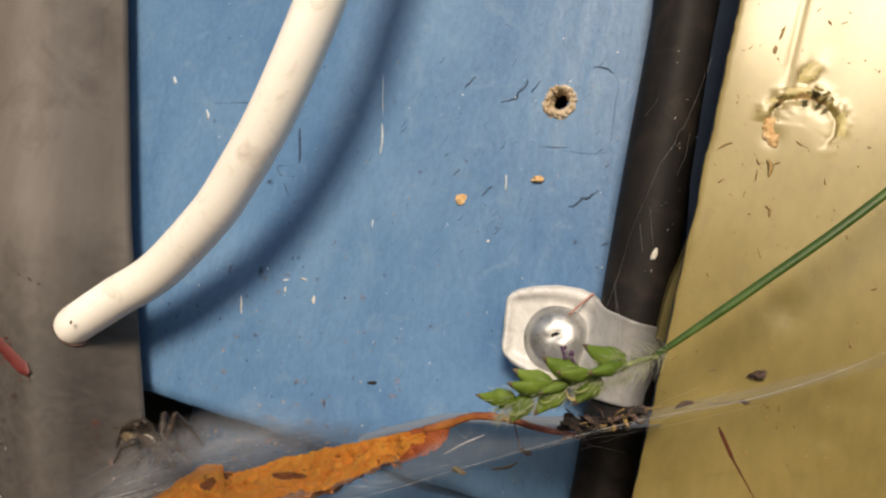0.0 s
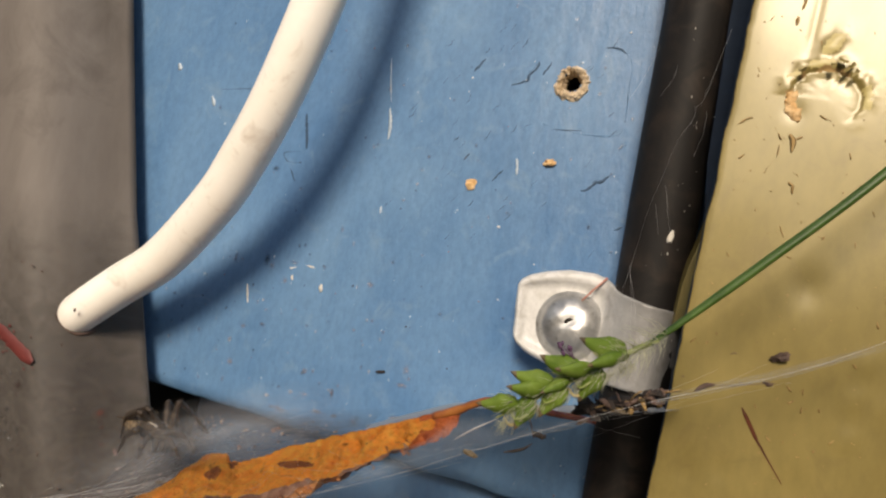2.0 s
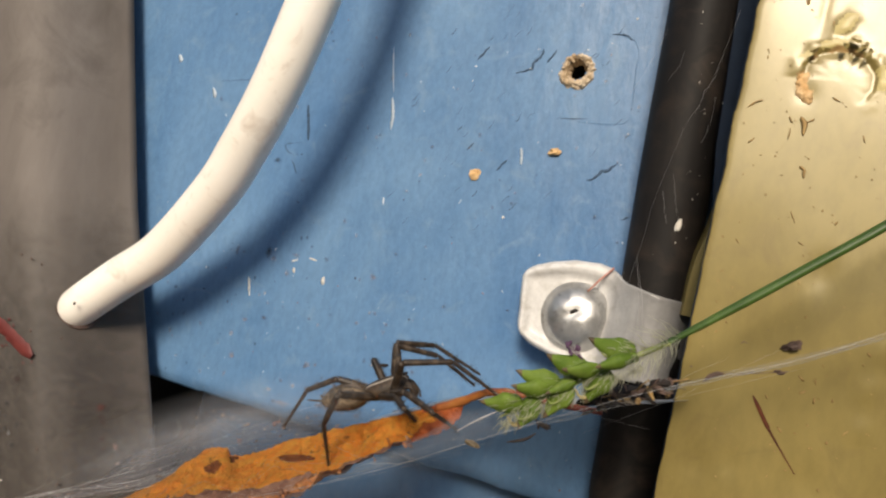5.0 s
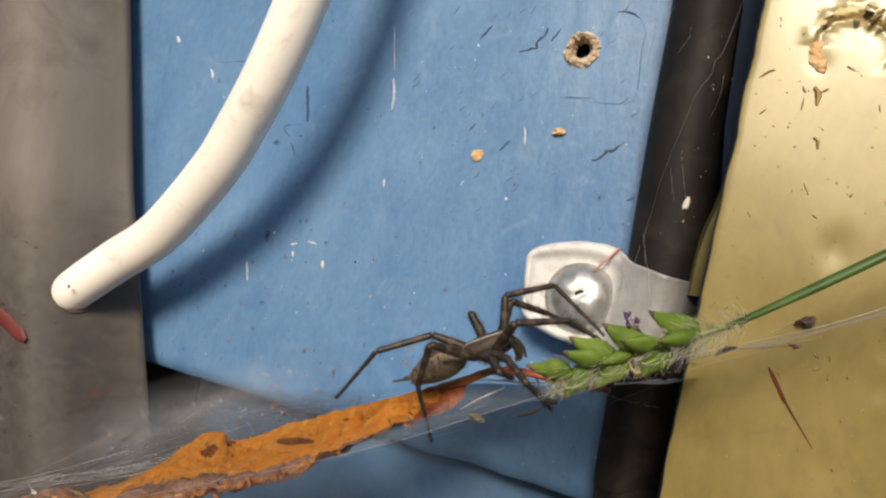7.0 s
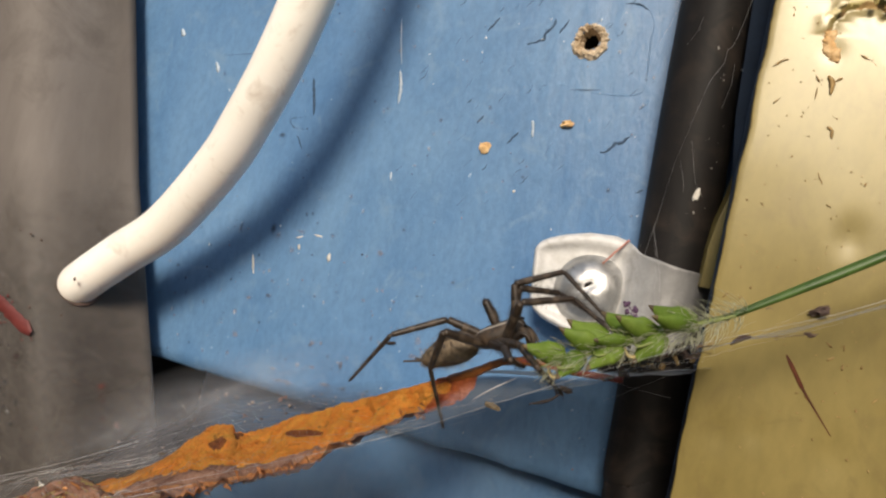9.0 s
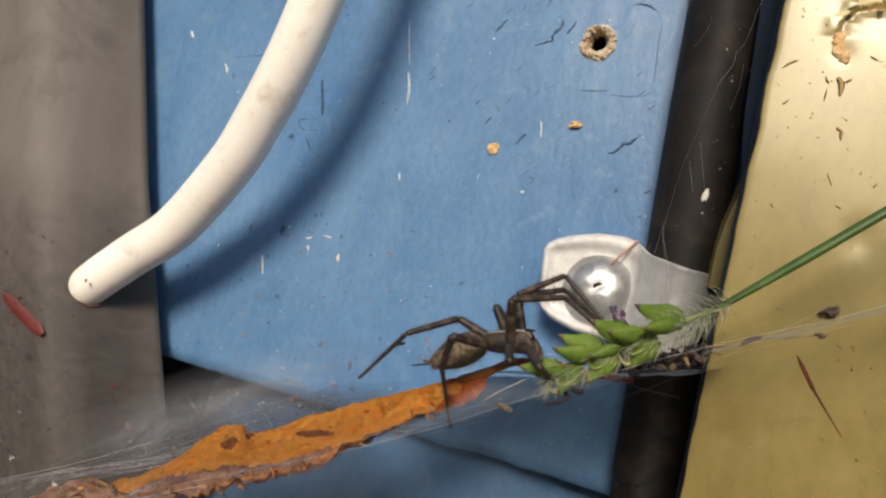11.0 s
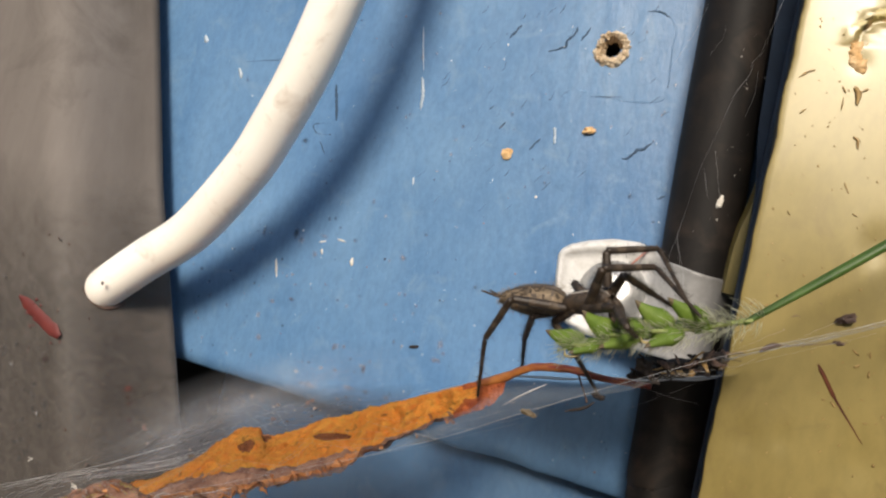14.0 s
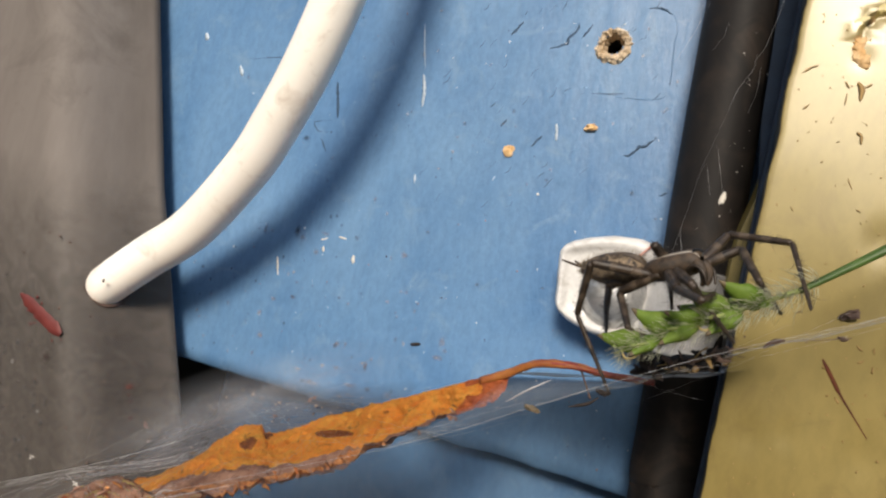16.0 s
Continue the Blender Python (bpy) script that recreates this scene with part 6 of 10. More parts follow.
def motions():
    walk(spider, [
        (0, pose(-0.05818, -0.02000, 0.27857, -2.9, 1.5, -32.9)),
        (2, pose(-0.05818, -0.02000, 0.27857, -2.9, 1.5, -32.9)),
        (2.22, pose(-0.05818, -0.02000, 0.27857, -2.9, 1.5, -32.9)),
        (2.34, pose(-0.06155, -0.01200, 0.27675, 10.7, -4.2, -23.9)),
        (2.5, pose(-0.06035, -0.01200, 0.27675, 10.7, -4.2, -23.9)),
        (2.85, pose(-0.06035, -0.01200, 0.27675, 10.7, -4.2, -23.9)),
        (3, pose(-0.04880, -0.01500, 0.28115, 8.9, -25.8, -10.1)),
        (3.12, pose(-0.04451, -0.01800, 0.28133, -6.6, -11.9, -17.7)),
        (3.5, pose(-0.04451, -0.01800, 0.28133, -6.6, -11.9, -17.7)),
        (3.7, pose(-0.04370, -0.01800, 0.28182, -6.5, -11.8, -18.2)),
        (4.4, pose(-0.03571, -0.02133, 0.28612, 8.1, -27.7, -7.2)),
        (5.1, pose(-0.02830, -0.02467, 0.28998, 5.6, -28.1, 5.1)),
        (5.8, pose(-0.02090, -0.02800, 0.29384, 3.3, -27.4, 16.8)),
        (6, pose(-0.02142, -0.02800, 0.29374, 3.2, -27.4, 17.3)),
        (6.5, pose(-0.02096, -0.02800, 0.29375, 3.3, -27.4, 16.8)),
        (7, pose(-0.01901, -0.02800, 0.29411, 8.4, -27.5, -7.0)),
        (7.5, pose(-0.01743, -0.02800, 0.29568, 3.2, -15.3, -9.1)),
        (8, pose(-0.01952, -0.02800, 0.29394, 8.5, -27.3, -7.4)),
        (8.2, pose(-0.01952, -0.02800, 0.29397, 8.6, -27.2, -8.0)),
        (8.9, pose(-0.01902, -0.02800, 0.29431, 9.5, -25.9, -12.5)),
        (9.6, pose(-0.01853, -0.02800, 0.29466, 10.2, -24.5, -17.0)),
        (10.3, pose(-0.01803, -0.02800, 0.29501, 10.7, -23.0, -21.4)),
        (10.5, pose(-0.01807, -0.02800, 0.29497, 10.8, -22.7, -22.3)),
        (11, pose(-0.01922, -0.02800, 0.29433, 2.7, -12.8, -17.8)),
        (11.5, pose(-0.01996, -0.02800, 0.29430, 10.0, -21.8, -17.3)),
        (12, pose(-0.02003, -0.02800, 0.29447, 10.2, -21.5, -18.4)),
        (12.25, pose(-0.01896, -0.02800, 0.29484, 11.3, -34.0, -6.4)),
        (12.5, pose(-0.01790, -0.02800, 0.29521, 5.6, -45.0, 9.6)),
        (13, pose(-0.01857, -0.02800, 0.29517, 5.9, -50.1, 10.3)),
        (13.1, pose(-0.01660, -0.02850, 0.29686, 11.1, -39.8, -9.2)),
        (13.2, pose(-0.01447, -0.02900, 0.29869, 11.9, -31.7, -25.3)),
        (13.5, pose(-0.01224, -0.03000, 0.29972, 8.7, 7.6, -31.7)),
        (13.9, pose(-0.01436, -0.03000, 0.29937, 11.9, -12.2, -33.8)),
        (14, pose(-0.01413, -0.03000, 0.29942, 12.0, -12.2, -34.1)),
        (14.3, pose(-0.00821, -0.03200, 0.30270, 11.9, -16.5, -32.4)),
        (14.5, pose(-0.00928, -0.03200, 0.30271, 6.5, -12.1, -27.9)),
        (15, pose(-0.00692, -0.03200, 0.30350, 7.5, -13.2, -30.5)),
        (15.5, pose(-0.00633, -0.03200, 0.30430, 8.9, -13.9, -32.8)),
        (16, pose(-0.00823, -0.03200, 0.30294, 10.2, -16.6, -31.4)),
    ])
    walk(spider_parts['abdomen'], [
        (0, pose(0.00000, 0.00000, 0.00010, 104.1, 28.0, -79.8)),
        (2, pose(0.00000, 0.00000, 0.00010, 104.1, 28.0, -79.8)),
        (2.22, pose(0.00000, 0.00000, 0.00010, 104.1, 28.0, -79.8)),
        (2.34, pose(0.00000, 0.00000, 0.00010, 91.3, -0.0, -96.9)),
        (2.5, pose(0.00000, 0.00000, 0.00010, 91.3, -0.0, -96.9)),
        (2.85, pose(0.00000, 0.00000, 0.00010, 91.3, -0.0, -96.9)),
        (3, pose(0.00000, 0.00000, 0.00010, 90.9, -0.0, -101.0)),
        (3.12, pose(0.00000, 0.00000, 0.00010, 99.2, 13.3, -79.6)),
        (3.5, pose(0.00000, 0.00000, 0.00010, 99.2, 13.3, -79.6)),
        (3.7, pose(0.00000, 0.00000, 0.00010, 99.2, 13.3, -79.6)),
        (4.4, pose(0.00000, 0.00000, 0.00010, 86.2, -0.0, -97.6)),
        (5.1, pose(0.00000, 0.00000, 0.00010, 89.8, -0.0, -115.3)),
        (5.8, pose(0.00000, 0.00000, 0.00010, 93.2, -0.0, -131.3)),
        (6, pose(0.00000, 0.00000, 0.00010, 93.0, -0.0, -131.5)),
        (6.5, pose(0.00000, 0.00000, 0.00010, 92.8, -0.0, -131.9)),
        (7, pose(0.00000, 0.00000, 0.00010, 100.2, -0.0, -97.4)),
        (7.5, pose(0.00000, 0.00000, 0.00010, 97.2, -1.7, -96.6)),
        (8, pose(0.00000, 0.00000, 0.00010, 100.2, -0.0, -97.2)),
        (8.2, pose(0.00000, 0.00000, 0.00010, 100.1, -0.0, -97.2)),
        (8.9, pose(0.00000, 0.00000, 0.00010, 96.1, -0.0, -93.5)),
        (9.6, pose(0.00000, 0.00000, 0.00010, 92.0, -0.0, -89.8)),
        (10.3, pose(0.00000, 0.00000, 0.00010, 87.9, -0.0, -86.2)),
        (10.5, pose(0.00000, 0.00000, 0.00010, 87.9, -0.0, -86.1)),
        (11, pose(0.00000, 0.00000, 0.00010, 110.2, 12.3, -84.3)),
        (11.5, pose(0.00000, 0.00000, 0.00010, 122.5, -0.0, -102.9)),
        (12, pose(0.00000, 0.00000, 0.00010, 122.3, -0.0, -102.9)),
        (12.25, pose(0.00000, 0.00000, 0.00010, 126.9, -0.0, -108.4)),
        (12.5, pose(0.00000, 0.00000, 0.00010, 131.3, -0.0, -114.7)),
        (13, pose(0.00000, 0.00000, 0.00010, 134.5, 1.8, -114.5)),
        (13.1, pose(0.00000, 0.00000, 0.00010, 124.6, -0.0, -90.9)),
        (13.2, pose(0.00000, 0.00000, 0.00010, 114.0, -0.0, -71.3)),
        (13.5, pose(0.00000, 0.00000, 0.00010, 98.3, 3.1, -79.9)),
        (13.9, pose(0.00000, 0.00000, 0.00010, 81.5, -0.0, -63.9)),
        (14, pose(0.00000, 0.00000, 0.00010, 81.5, -0.0, -64.0)),
        (14.3, pose(0.00000, 0.00000, 0.00010, 82.1, -0.0, -82.0)),
        (14.5, pose(0.00000, 0.00000, 0.00010, 86.6, 2.7, -86.0)),
        (15, pose(0.00000, 0.00000, 0.00010, 91.0, 5.1, -85.9)),
        (15.5, pose(0.00000, 0.00000, 0.00010, 91.4, 5.4, -85.6)),
        (16, pose(0.00000, 0.00000, 0.00010, 78.1, -1.8, -84.8)),
    ])
    walk(spider_parts['F1 femur'], [
        (0, pose(0.00330, 0.00125, -0.00030, 1.4, 7.1, 9.8)),
        (2, pose(0.00330, 0.00125, -0.00030, 1.4, 7.1, 9.8)),
        (2.22, pose(0.00330, 0.00125, -0.00030, 1.4, 7.1, 9.8)),
        (2.34, pose(0.00330, 0.00125, -0.00030, -2.7, -14.2, 0.1)),
        (2.5, pose(0.00330, 0.00125, -0.00030, -2.7, -14.2, 0.1)),
        (2.85, pose(0.00330, 0.00125, -0.00030, -2.7, -14.2, 0.1)),
        (3, pose(0.00330, 0.00125, -0.00030, -8.9, 11.2, -1.1)),
        (3.12, pose(0.00330, 0.00125, -0.00030, 10.2, -5.7, -0.3)),
        (3.5, pose(0.00330, 0.00125, -0.00030, 10.2, -5.7, -0.3)),
        (3.7, pose(0.00330, 0.00125, -0.00030, 10.3, -5.7, -0.4)),
        (4.4, pose(0.00330, 0.00125, -0.00030, -0.7, 6.4, -0.5)),
        (5.1, pose(0.00330, 0.00125, -0.00030, -2.7, 9.9, -0.6)),
        (5.8, pose(0.00330, 0.00125, -0.00030, -4.6, 13.4, -0.8)),
        (6, pose(0.00330, 0.00125, -0.00030, -4.3, 13.2, -0.8)),
        (6.5, pose(0.00330, 0.00125, -0.00030, -3.9, 12.9, -0.8)),
        (7, pose(0.00330, 0.00125, -0.00030, -4.0, 17.3, -1.1)),
        (7.5, pose(0.00330, 0.00125, -0.00030, -1.2, 13.5, 0.2)),
        (8, pose(0.00330, 0.00125, -0.00030, -3.7, 17.0, -1.1)),
        (8.2, pose(0.00330, 0.00125, -0.00030, -3.4, 17.0, -1.1)),
        (8.9, pose(0.00330, 0.00125, -0.00030, -1.1, 13.2, -0.9)),
        (9.6, pose(0.00330, 0.00125, -0.00030, 1.2, 9.3, -0.9)),
        (10.3, pose(0.00330, 0.00125, -0.00030, 3.4, 5.4, -1.1)),
        (10.5, pose(0.00330, 0.00125, -0.00030, 3.6, 5.5, -1.1)),
        (11, pose(0.00330, 0.00125, -0.00030, 8.2, -4.8, -1.0)),
        (11.5, pose(0.00330, 0.00125, -0.00030, 2.2, 1.9, -1.2)),
        (12, pose(0.00330, 0.00125, -0.00030, 2.8, 1.8, -1.2)),
        (12.25, pose(0.00330, 0.00125, -0.00030, -12.2, 5.1, -1.5)),
        (12.5, pose(0.00330, 0.00125, -0.00030, -27.2, 8.2, -2.6)),
        (13, pose(0.00330, 0.00125, -0.00030, -35.8, 24.0, -10.2)),
        (13.1, pose(0.00330, 0.00125, -0.00030, -41.5, 7.6, -2.2)),
        (13.2, pose(0.00330, 0.00125, -0.00030, -56.4, 7.1, -1.6)),
        (13.35, pose(0.00330, 0.00125, -0.00030, -19.3, -16.4, 8.6)),
        (13.5, pose(0.00330, 0.00125, -0.00030, 22.5, -41.0, 0.7)),
        (13.9, pose(0.00330, 0.00125, -0.00030, 1.4, 4.8, 6.8)),
        (14, pose(0.00330, 0.00125, -0.00030, 1.4, 4.8, 6.8)),
        (14.3, pose(0.00330, 0.00125, -0.00030, -48.9, 16.5, 1.6)),
        (14.5, pose(0.00330, 0.00125, -0.00030, -33.2, 26.5, -17.5)),
        (15, pose(0.00330, 0.00125, -0.00030, -31.7, 15.5, -6.7)),
        (15.5, pose(0.00330, 0.00125, -0.00030, -50.5, 12.4, 3.0)),
        (16, pose(0.00330, 0.00125, -0.00030, -49.7, 22.4, -8.1)),
    ])
    walk(spider_parts['F1 tibia'], [
        (0, pose(0.00388, 0.00123, 0.00426, -135.3, -51.2, 78.6)),
        (2, pose(0.00388, 0.00123, 0.00426, -135.3, -51.2, 78.6)),
        (2.22, pose(0.00388, 0.00123, 0.00426, -135.3, -51.2, 78.6)),
        (2.34, pose(0.00217, 0.00147, 0.00415, -95.6, -51.5, 18.5)),
        (2.5, pose(0.00217, 0.00147, 0.00415, -95.6, -51.5, 18.5)),
        (2.85, pose(0.00217, 0.00147, 0.00415, -95.6, -51.5, 18.5)),
        (3, pose(0.00420, 0.00194, 0.00416, -120.1, -51.3, 23.0)),
        (3.12, pose(0.00285, 0.00044, 0.00420, -85.5, -63.7, 35.7)),
        (3.5, pose(0.00285, 0.00044, 0.00420, -85.5, -63.7, 35.7)),
        (3.7, pose(0.00285, 0.00043, 0.00420, -85.2, -63.7, 35.4)),
        (4.4, pose(0.00381, 0.00130, 0.00427, -122.1, -47.2, 35.6)),
        (5.1, pose(0.00409, 0.00145, 0.00423, -127.1, -64.6, -7.2)),
        (5.8, pose(0.00437, 0.00161, 0.00416, -110.7, -73.5, -50.1)),
        (6, pose(0.00436, 0.00158, 0.00416, -110.2, -73.6, -50.5)),
        (6.5, pose(0.00433, 0.00155, 0.00417, -111.1, -73.3, -48.2)),
        (7, pose(0.00467, 0.00154, 0.00408, -98.7, -72.6, -39.5)),
        (7.5, pose(0.00437, 0.00135, 0.00417, -36.9, -68.7, -97.5)),
        (8, pose(0.00465, 0.00152, 0.00409, -98.3, -72.6, -38.6)),
        (8.2, pose(0.00465, 0.00150, 0.00409, -97.3, -72.6, -39.5)),
        (8.9, pose(0.00435, 0.00132, 0.00418, -87.7, -72.7, -45.3)),
        (9.6, pose(0.00404, 0.00114, 0.00424, -78.1, -72.5, -51.0)),
        (10.3, pose(0.00373, 0.00097, 0.00427, -68.9, -72.0, -56.4)),
        (10.5, pose(0.00373, 0.00096, 0.00427, -68.5, -72.0, -56.5)),
        (11, pose(0.00291, 0.00060, 0.00424, -28.5, -64.0, -97.7)),
        (11.5, pose(0.00345, 0.00107, 0.00429, -81.2, -72.1, -55.7)),
        (12, pose(0.00344, 0.00102, 0.00429, -80.3, -72.1, -54.5)),
        (12.25, pose(0.00373, 0.00221, 0.00418, -126.5, -70.1, -28.0)),
        (12.5, pose(0.00398, 0.00332, 0.00375, -159.7, -63.0, -14.7)),
        (13, pose(0.00527, 0.00363, 0.00311, -153.8, -53.7, -9.3)),
        (13.1, pose(0.00387, 0.00428, 0.00312, -147.4, -56.9, -8.7)),
        (13.2, pose(0.00373, 0.00507, 0.00223, -135.4, -51.5, -1.3)),
        (13.35, pose(0.00186, 0.00257, 0.00387, -84.9, -51.2, -17.8)),
        (13.5, pose(0.00053, -0.00055, 0.00291, -40.0, -43.3, -27.7)),
        (13.9, pose(0.00370, 0.00118, 0.00428, -90.0, -50.4, -21.7)),
        (14, pose(0.00369, 0.00118, 0.00428, -90.1, -50.4, -21.3)),
        (14.3, pose(0.00406, 0.00474, 0.00260, -141.7, -39.8, 8.9)),
        (14.5, pose(0.00570, 0.00314, 0.00314, -122.8, -50.9, -0.3)),
        (15, pose(0.00462, 0.00353, 0.00347, -121.3, -56.9, -22.8)),
        (15.5, pose(0.00374, 0.00483, 0.00256, -108.8, -60.0, -48.4)),
        (16, pose(0.00491, 0.00456, 0.00245, -137.4, -65.1, -43.0)),
    ])
    walk(spider_parts['F1 metatarsus'], [
        (0, pose(0.00098, 0.00464, 0.00203, 94.3, 75.9, 89.7)),
        (2, pose(0.00098, 0.00464, 0.00203, 94.3, 75.9, 89.7)),
        (2.22, pose(0.00098, 0.00464, 0.00203, 94.3, 75.9, 89.7)),
        (2.34, pose(0.00096, 0.00631, 0.00385, 162.3, 64.8, -162.0)),
        (2.5, pose(0.00096, 0.00631, 0.00385, 162.3, 64.8, -162.0)),
        (2.85, pose(0.00096, 0.00631, 0.00385, 162.3, 64.8, -162.0)),
        (3, pose(0.00431, 0.00669, 0.00259, -171.3, 68.1, 170.4)),
        (3.12, pose(-0.00035, 0.00428, 0.00438, 94.2, 72.8, 78.5)),
        (3.5, pose(-0.00035, 0.00428, 0.00438, 94.2, 72.8, 78.5)),
        (3.7, pose(-0.00035, 0.00427, 0.00439, 94.6, 72.8, 78.8)),
        (4.4, pose(0.00294, 0.00588, 0.00247, -167.8, 66.0, 168.0)),
        (5.1, pose(0.00730, 0.00507, 0.00293, -166.6, 52.0, 161.9)),
        (5.8, pose(0.00905, 0.00330, 0.00366, -164.0, 39.1, 157.1)),
        (6, pose(0.00903, 0.00329, 0.00368, -164.5, 38.9, 157.0)),
        (6.5, pose(0.00896, 0.00337, 0.00366, -163.5, 39.1, 157.1)),
        (7, pose(0.00837, 0.00490, 0.00386, -176.9, 36.3, 156.4)),
        (7.5, pose(0.00784, 0.00465, 0.00563, 164.2, 53.9, 144.6)),
        (8, pose(0.00828, 0.00496, 0.00387, -177.2, 36.4, 156.5)),
        (8.2, pose(0.00827, 0.00494, 0.00390, -177.4, 36.3, 156.4)),
        (8.9, pose(0.00777, 0.00497, 0.00424, -178.3, 35.8, 156.4)),
        (9.6, pose(0.00723, 0.00498, 0.00455, -179.2, 35.3, 156.4)),
        (10.3, pose(0.00666, 0.00497, 0.00483, 179.9, 34.9, 156.4)),
        (10.5, pose(0.00664, 0.00498, 0.00484, 179.9, 34.9, 156.4)),
        (11, pose(0.00580, 0.00419, 0.00616, 158.6, 35.2, 149.6)),
        (11.5, pose(0.00712, 0.00446, 0.00453, 155.0, 15.4, 161.0)),
        (12, pose(0.00699, 0.00454, 0.00455, 153.5, 14.2, 161.6)),
        (12.25, pose(0.00808, 0.00445, 0.00317, 171.8, 8.7, 163.4)),
        (12.5, pose(0.00846, 0.00394, 0.00162, -170.2, 2.9, 163.3)),
        (13, pose(0.00920, 0.00522, 0.00045, -130.7, -5.5, 160.6)),
        (13.1, pose(0.00776, 0.00641, 0.00082, -149.6, 17.3, 168.6)),
        (13.2, pose(0.00659, 0.00851, 0.00001, -125.1, 28.6, 179.8)),
        (13.35, pose(0.00306, 0.00742, 0.00414, -121.9, 40.4, -149.2)),
        (13.5, pose(-0.00030, 0.00352, 0.00569, -109.5, 48.7, -111.3)),
        (13.9, pose(0.00555, 0.00583, 0.00428, -147.3, 29.3, -157.4)),
        (14, pose(0.00551, 0.00584, 0.00428, -147.2, 29.4, -157.3)),
        (14.3, pose(0.00606, 0.00819, -0.00041, -118.9, 14.2, -174.6)),
        (14.5, pose(0.00782, 0.00733, 0.00143, -149.5, 6.1, 174.9)),
        (15, pose(0.00828, 0.00662, 0.00205, -129.3, 19.8, -177.1)),
        (15.5, pose(0.00821, 0.00692, 0.00175, -126.6, 25.9, -169.8)),
        (16, pose(0.00966, 0.00477, 0.00090, -143.8, 18.5, -174.0)),
    ])
    walk(spider_parts['F2 femur'], [
        (0, pose(0.00260, 0.00125, -0.00030, -1.1, -41.6, -4.2)),
        (2, pose(0.00260, 0.00125, -0.00030, -1.1, -41.6, -4.2)),
        (2.22, pose(0.00260, 0.00125, -0.00030, -1.1, -41.6, -4.2)),
        (2.34, pose(0.00260, 0.00125, -0.00030, 4.1, -17.8, -0.0)),
        (2.5, pose(0.00260, 0.00125, -0.00030, 4.1, -17.8, -0.0)),
        (2.85, pose(0.00260, 0.00125, -0.00030, 4.1, -17.8, -0.0)),
        (3, pose(0.00260, 0.00125, -0.00030, -31.8, -19.8, -6.7)),
        (3.12, pose(0.00260, 0.00125, -0.00030, 17.6, -8.6, -9.8)),
        (3.5, pose(0.00260, 0.00125, -0.00030, 17.6, -8.6, -9.8)),
        (3.7, pose(0.00260, 0.00125, -0.00030, 17.8, -8.3, -9.9)),
        (4.4, pose(0.00260, 0.00125, -0.00030, -0.1, 4.5, -8.9)),
        (5.1, pose(0.00260, 0.00125, -0.00030, -5.1, 19.8, -9.6)),
        (5.8, pose(0.00260, 0.00125, -0.00030, -10.5, 33.8, -11.7)),
        (6, pose(0.00260, 0.00125, -0.00030, -10.2, 33.7, -11.7)),
        (6.5, pose(0.00260, 0.00125, -0.00030, -9.8, 33.5, -11.6)),
        (7, pose(0.00260, 0.00125, -0.00030, -13.9, 29.7, -10.7)),
        (7.5, pose(0.00260, 0.00125, -0.00030, -7.6, 21.5, -7.7)),
        (8, pose(0.00260, 0.00125, -0.00030, -13.7, 29.5, -10.6)),
        (8.2, pose(0.00260, 0.00125, -0.00030, -13.4, 29.5, -10.6)),
        (8.9, pose(0.00260, 0.00125, -0.00030, -9.8, 23.8, -9.3)),
        (9.6, pose(0.00260, 0.00125, -0.00030, -6.3, 18.1, -8.5)),
        (10.3, pose(0.00260, 0.00125, -0.00030, -3.1, 12.4, -8.0)),
        (10.5, pose(0.00260, 0.00125, -0.00030, -3.0, 12.4, -8.0)),
        (11, pose(0.00260, 0.00125, -0.00030, 2.3, 4.3, -6.8)),
        (11.5, pose(0.00260, 0.00125, -0.00030, -12.1, 19.5, -9.0)),
        (12, pose(0.00260, 0.00125, -0.00030, -11.6, 19.3, -9.0)),
        (12.25, pose(0.00260, 0.00125, -0.00030, -18.1, 48.4, -18.2)),
        (12.5, pose(0.00260, 0.00125, -0.00030, -51.9, 74.2, -54.2)),
        (13, pose(0.00260, 0.00125, -0.00030, -13.6, 66.5, -45.8)),
        (13.1, pose(0.00260, 0.00125, -0.00030, -9.5, 65.8, -39.7)),
        (13.2, pose(0.00260, 0.00125, -0.00030, 17.8, 56.2, -41.1)),
        (13.35, pose(0.00260, 0.00125, -0.00030, 22.6, 35.8, -47.9)),
        (13.5, pose(0.00260, 0.00125, -0.00030, 29.0, 16.0, -55.4)),
        (13.9, pose(0.00260, 0.00125, -0.00030, -32.3, 51.2, -57.2)),
        (14, pose(0.00260, 0.00125, -0.00030, -32.4, 51.2, -57.2)),
        (14.3, pose(0.00260, 0.00125, -0.00030, -56.7, 49.9, -55.1)),
        (14.5, pose(0.00260, 0.00125, -0.00030, -50.5, 45.4, -36.7)),
        (15, pose(0.00260, 0.00125, -0.00030, -47.3, 32.4, -4.4)),
        (15.5, pose(0.00260, 0.00125, -0.00030, -55.3, 33.2, 5.9)),
        (16, pose(0.00260, 0.00125, -0.00030, -64.9, 48.6, -44.5)),
    ])
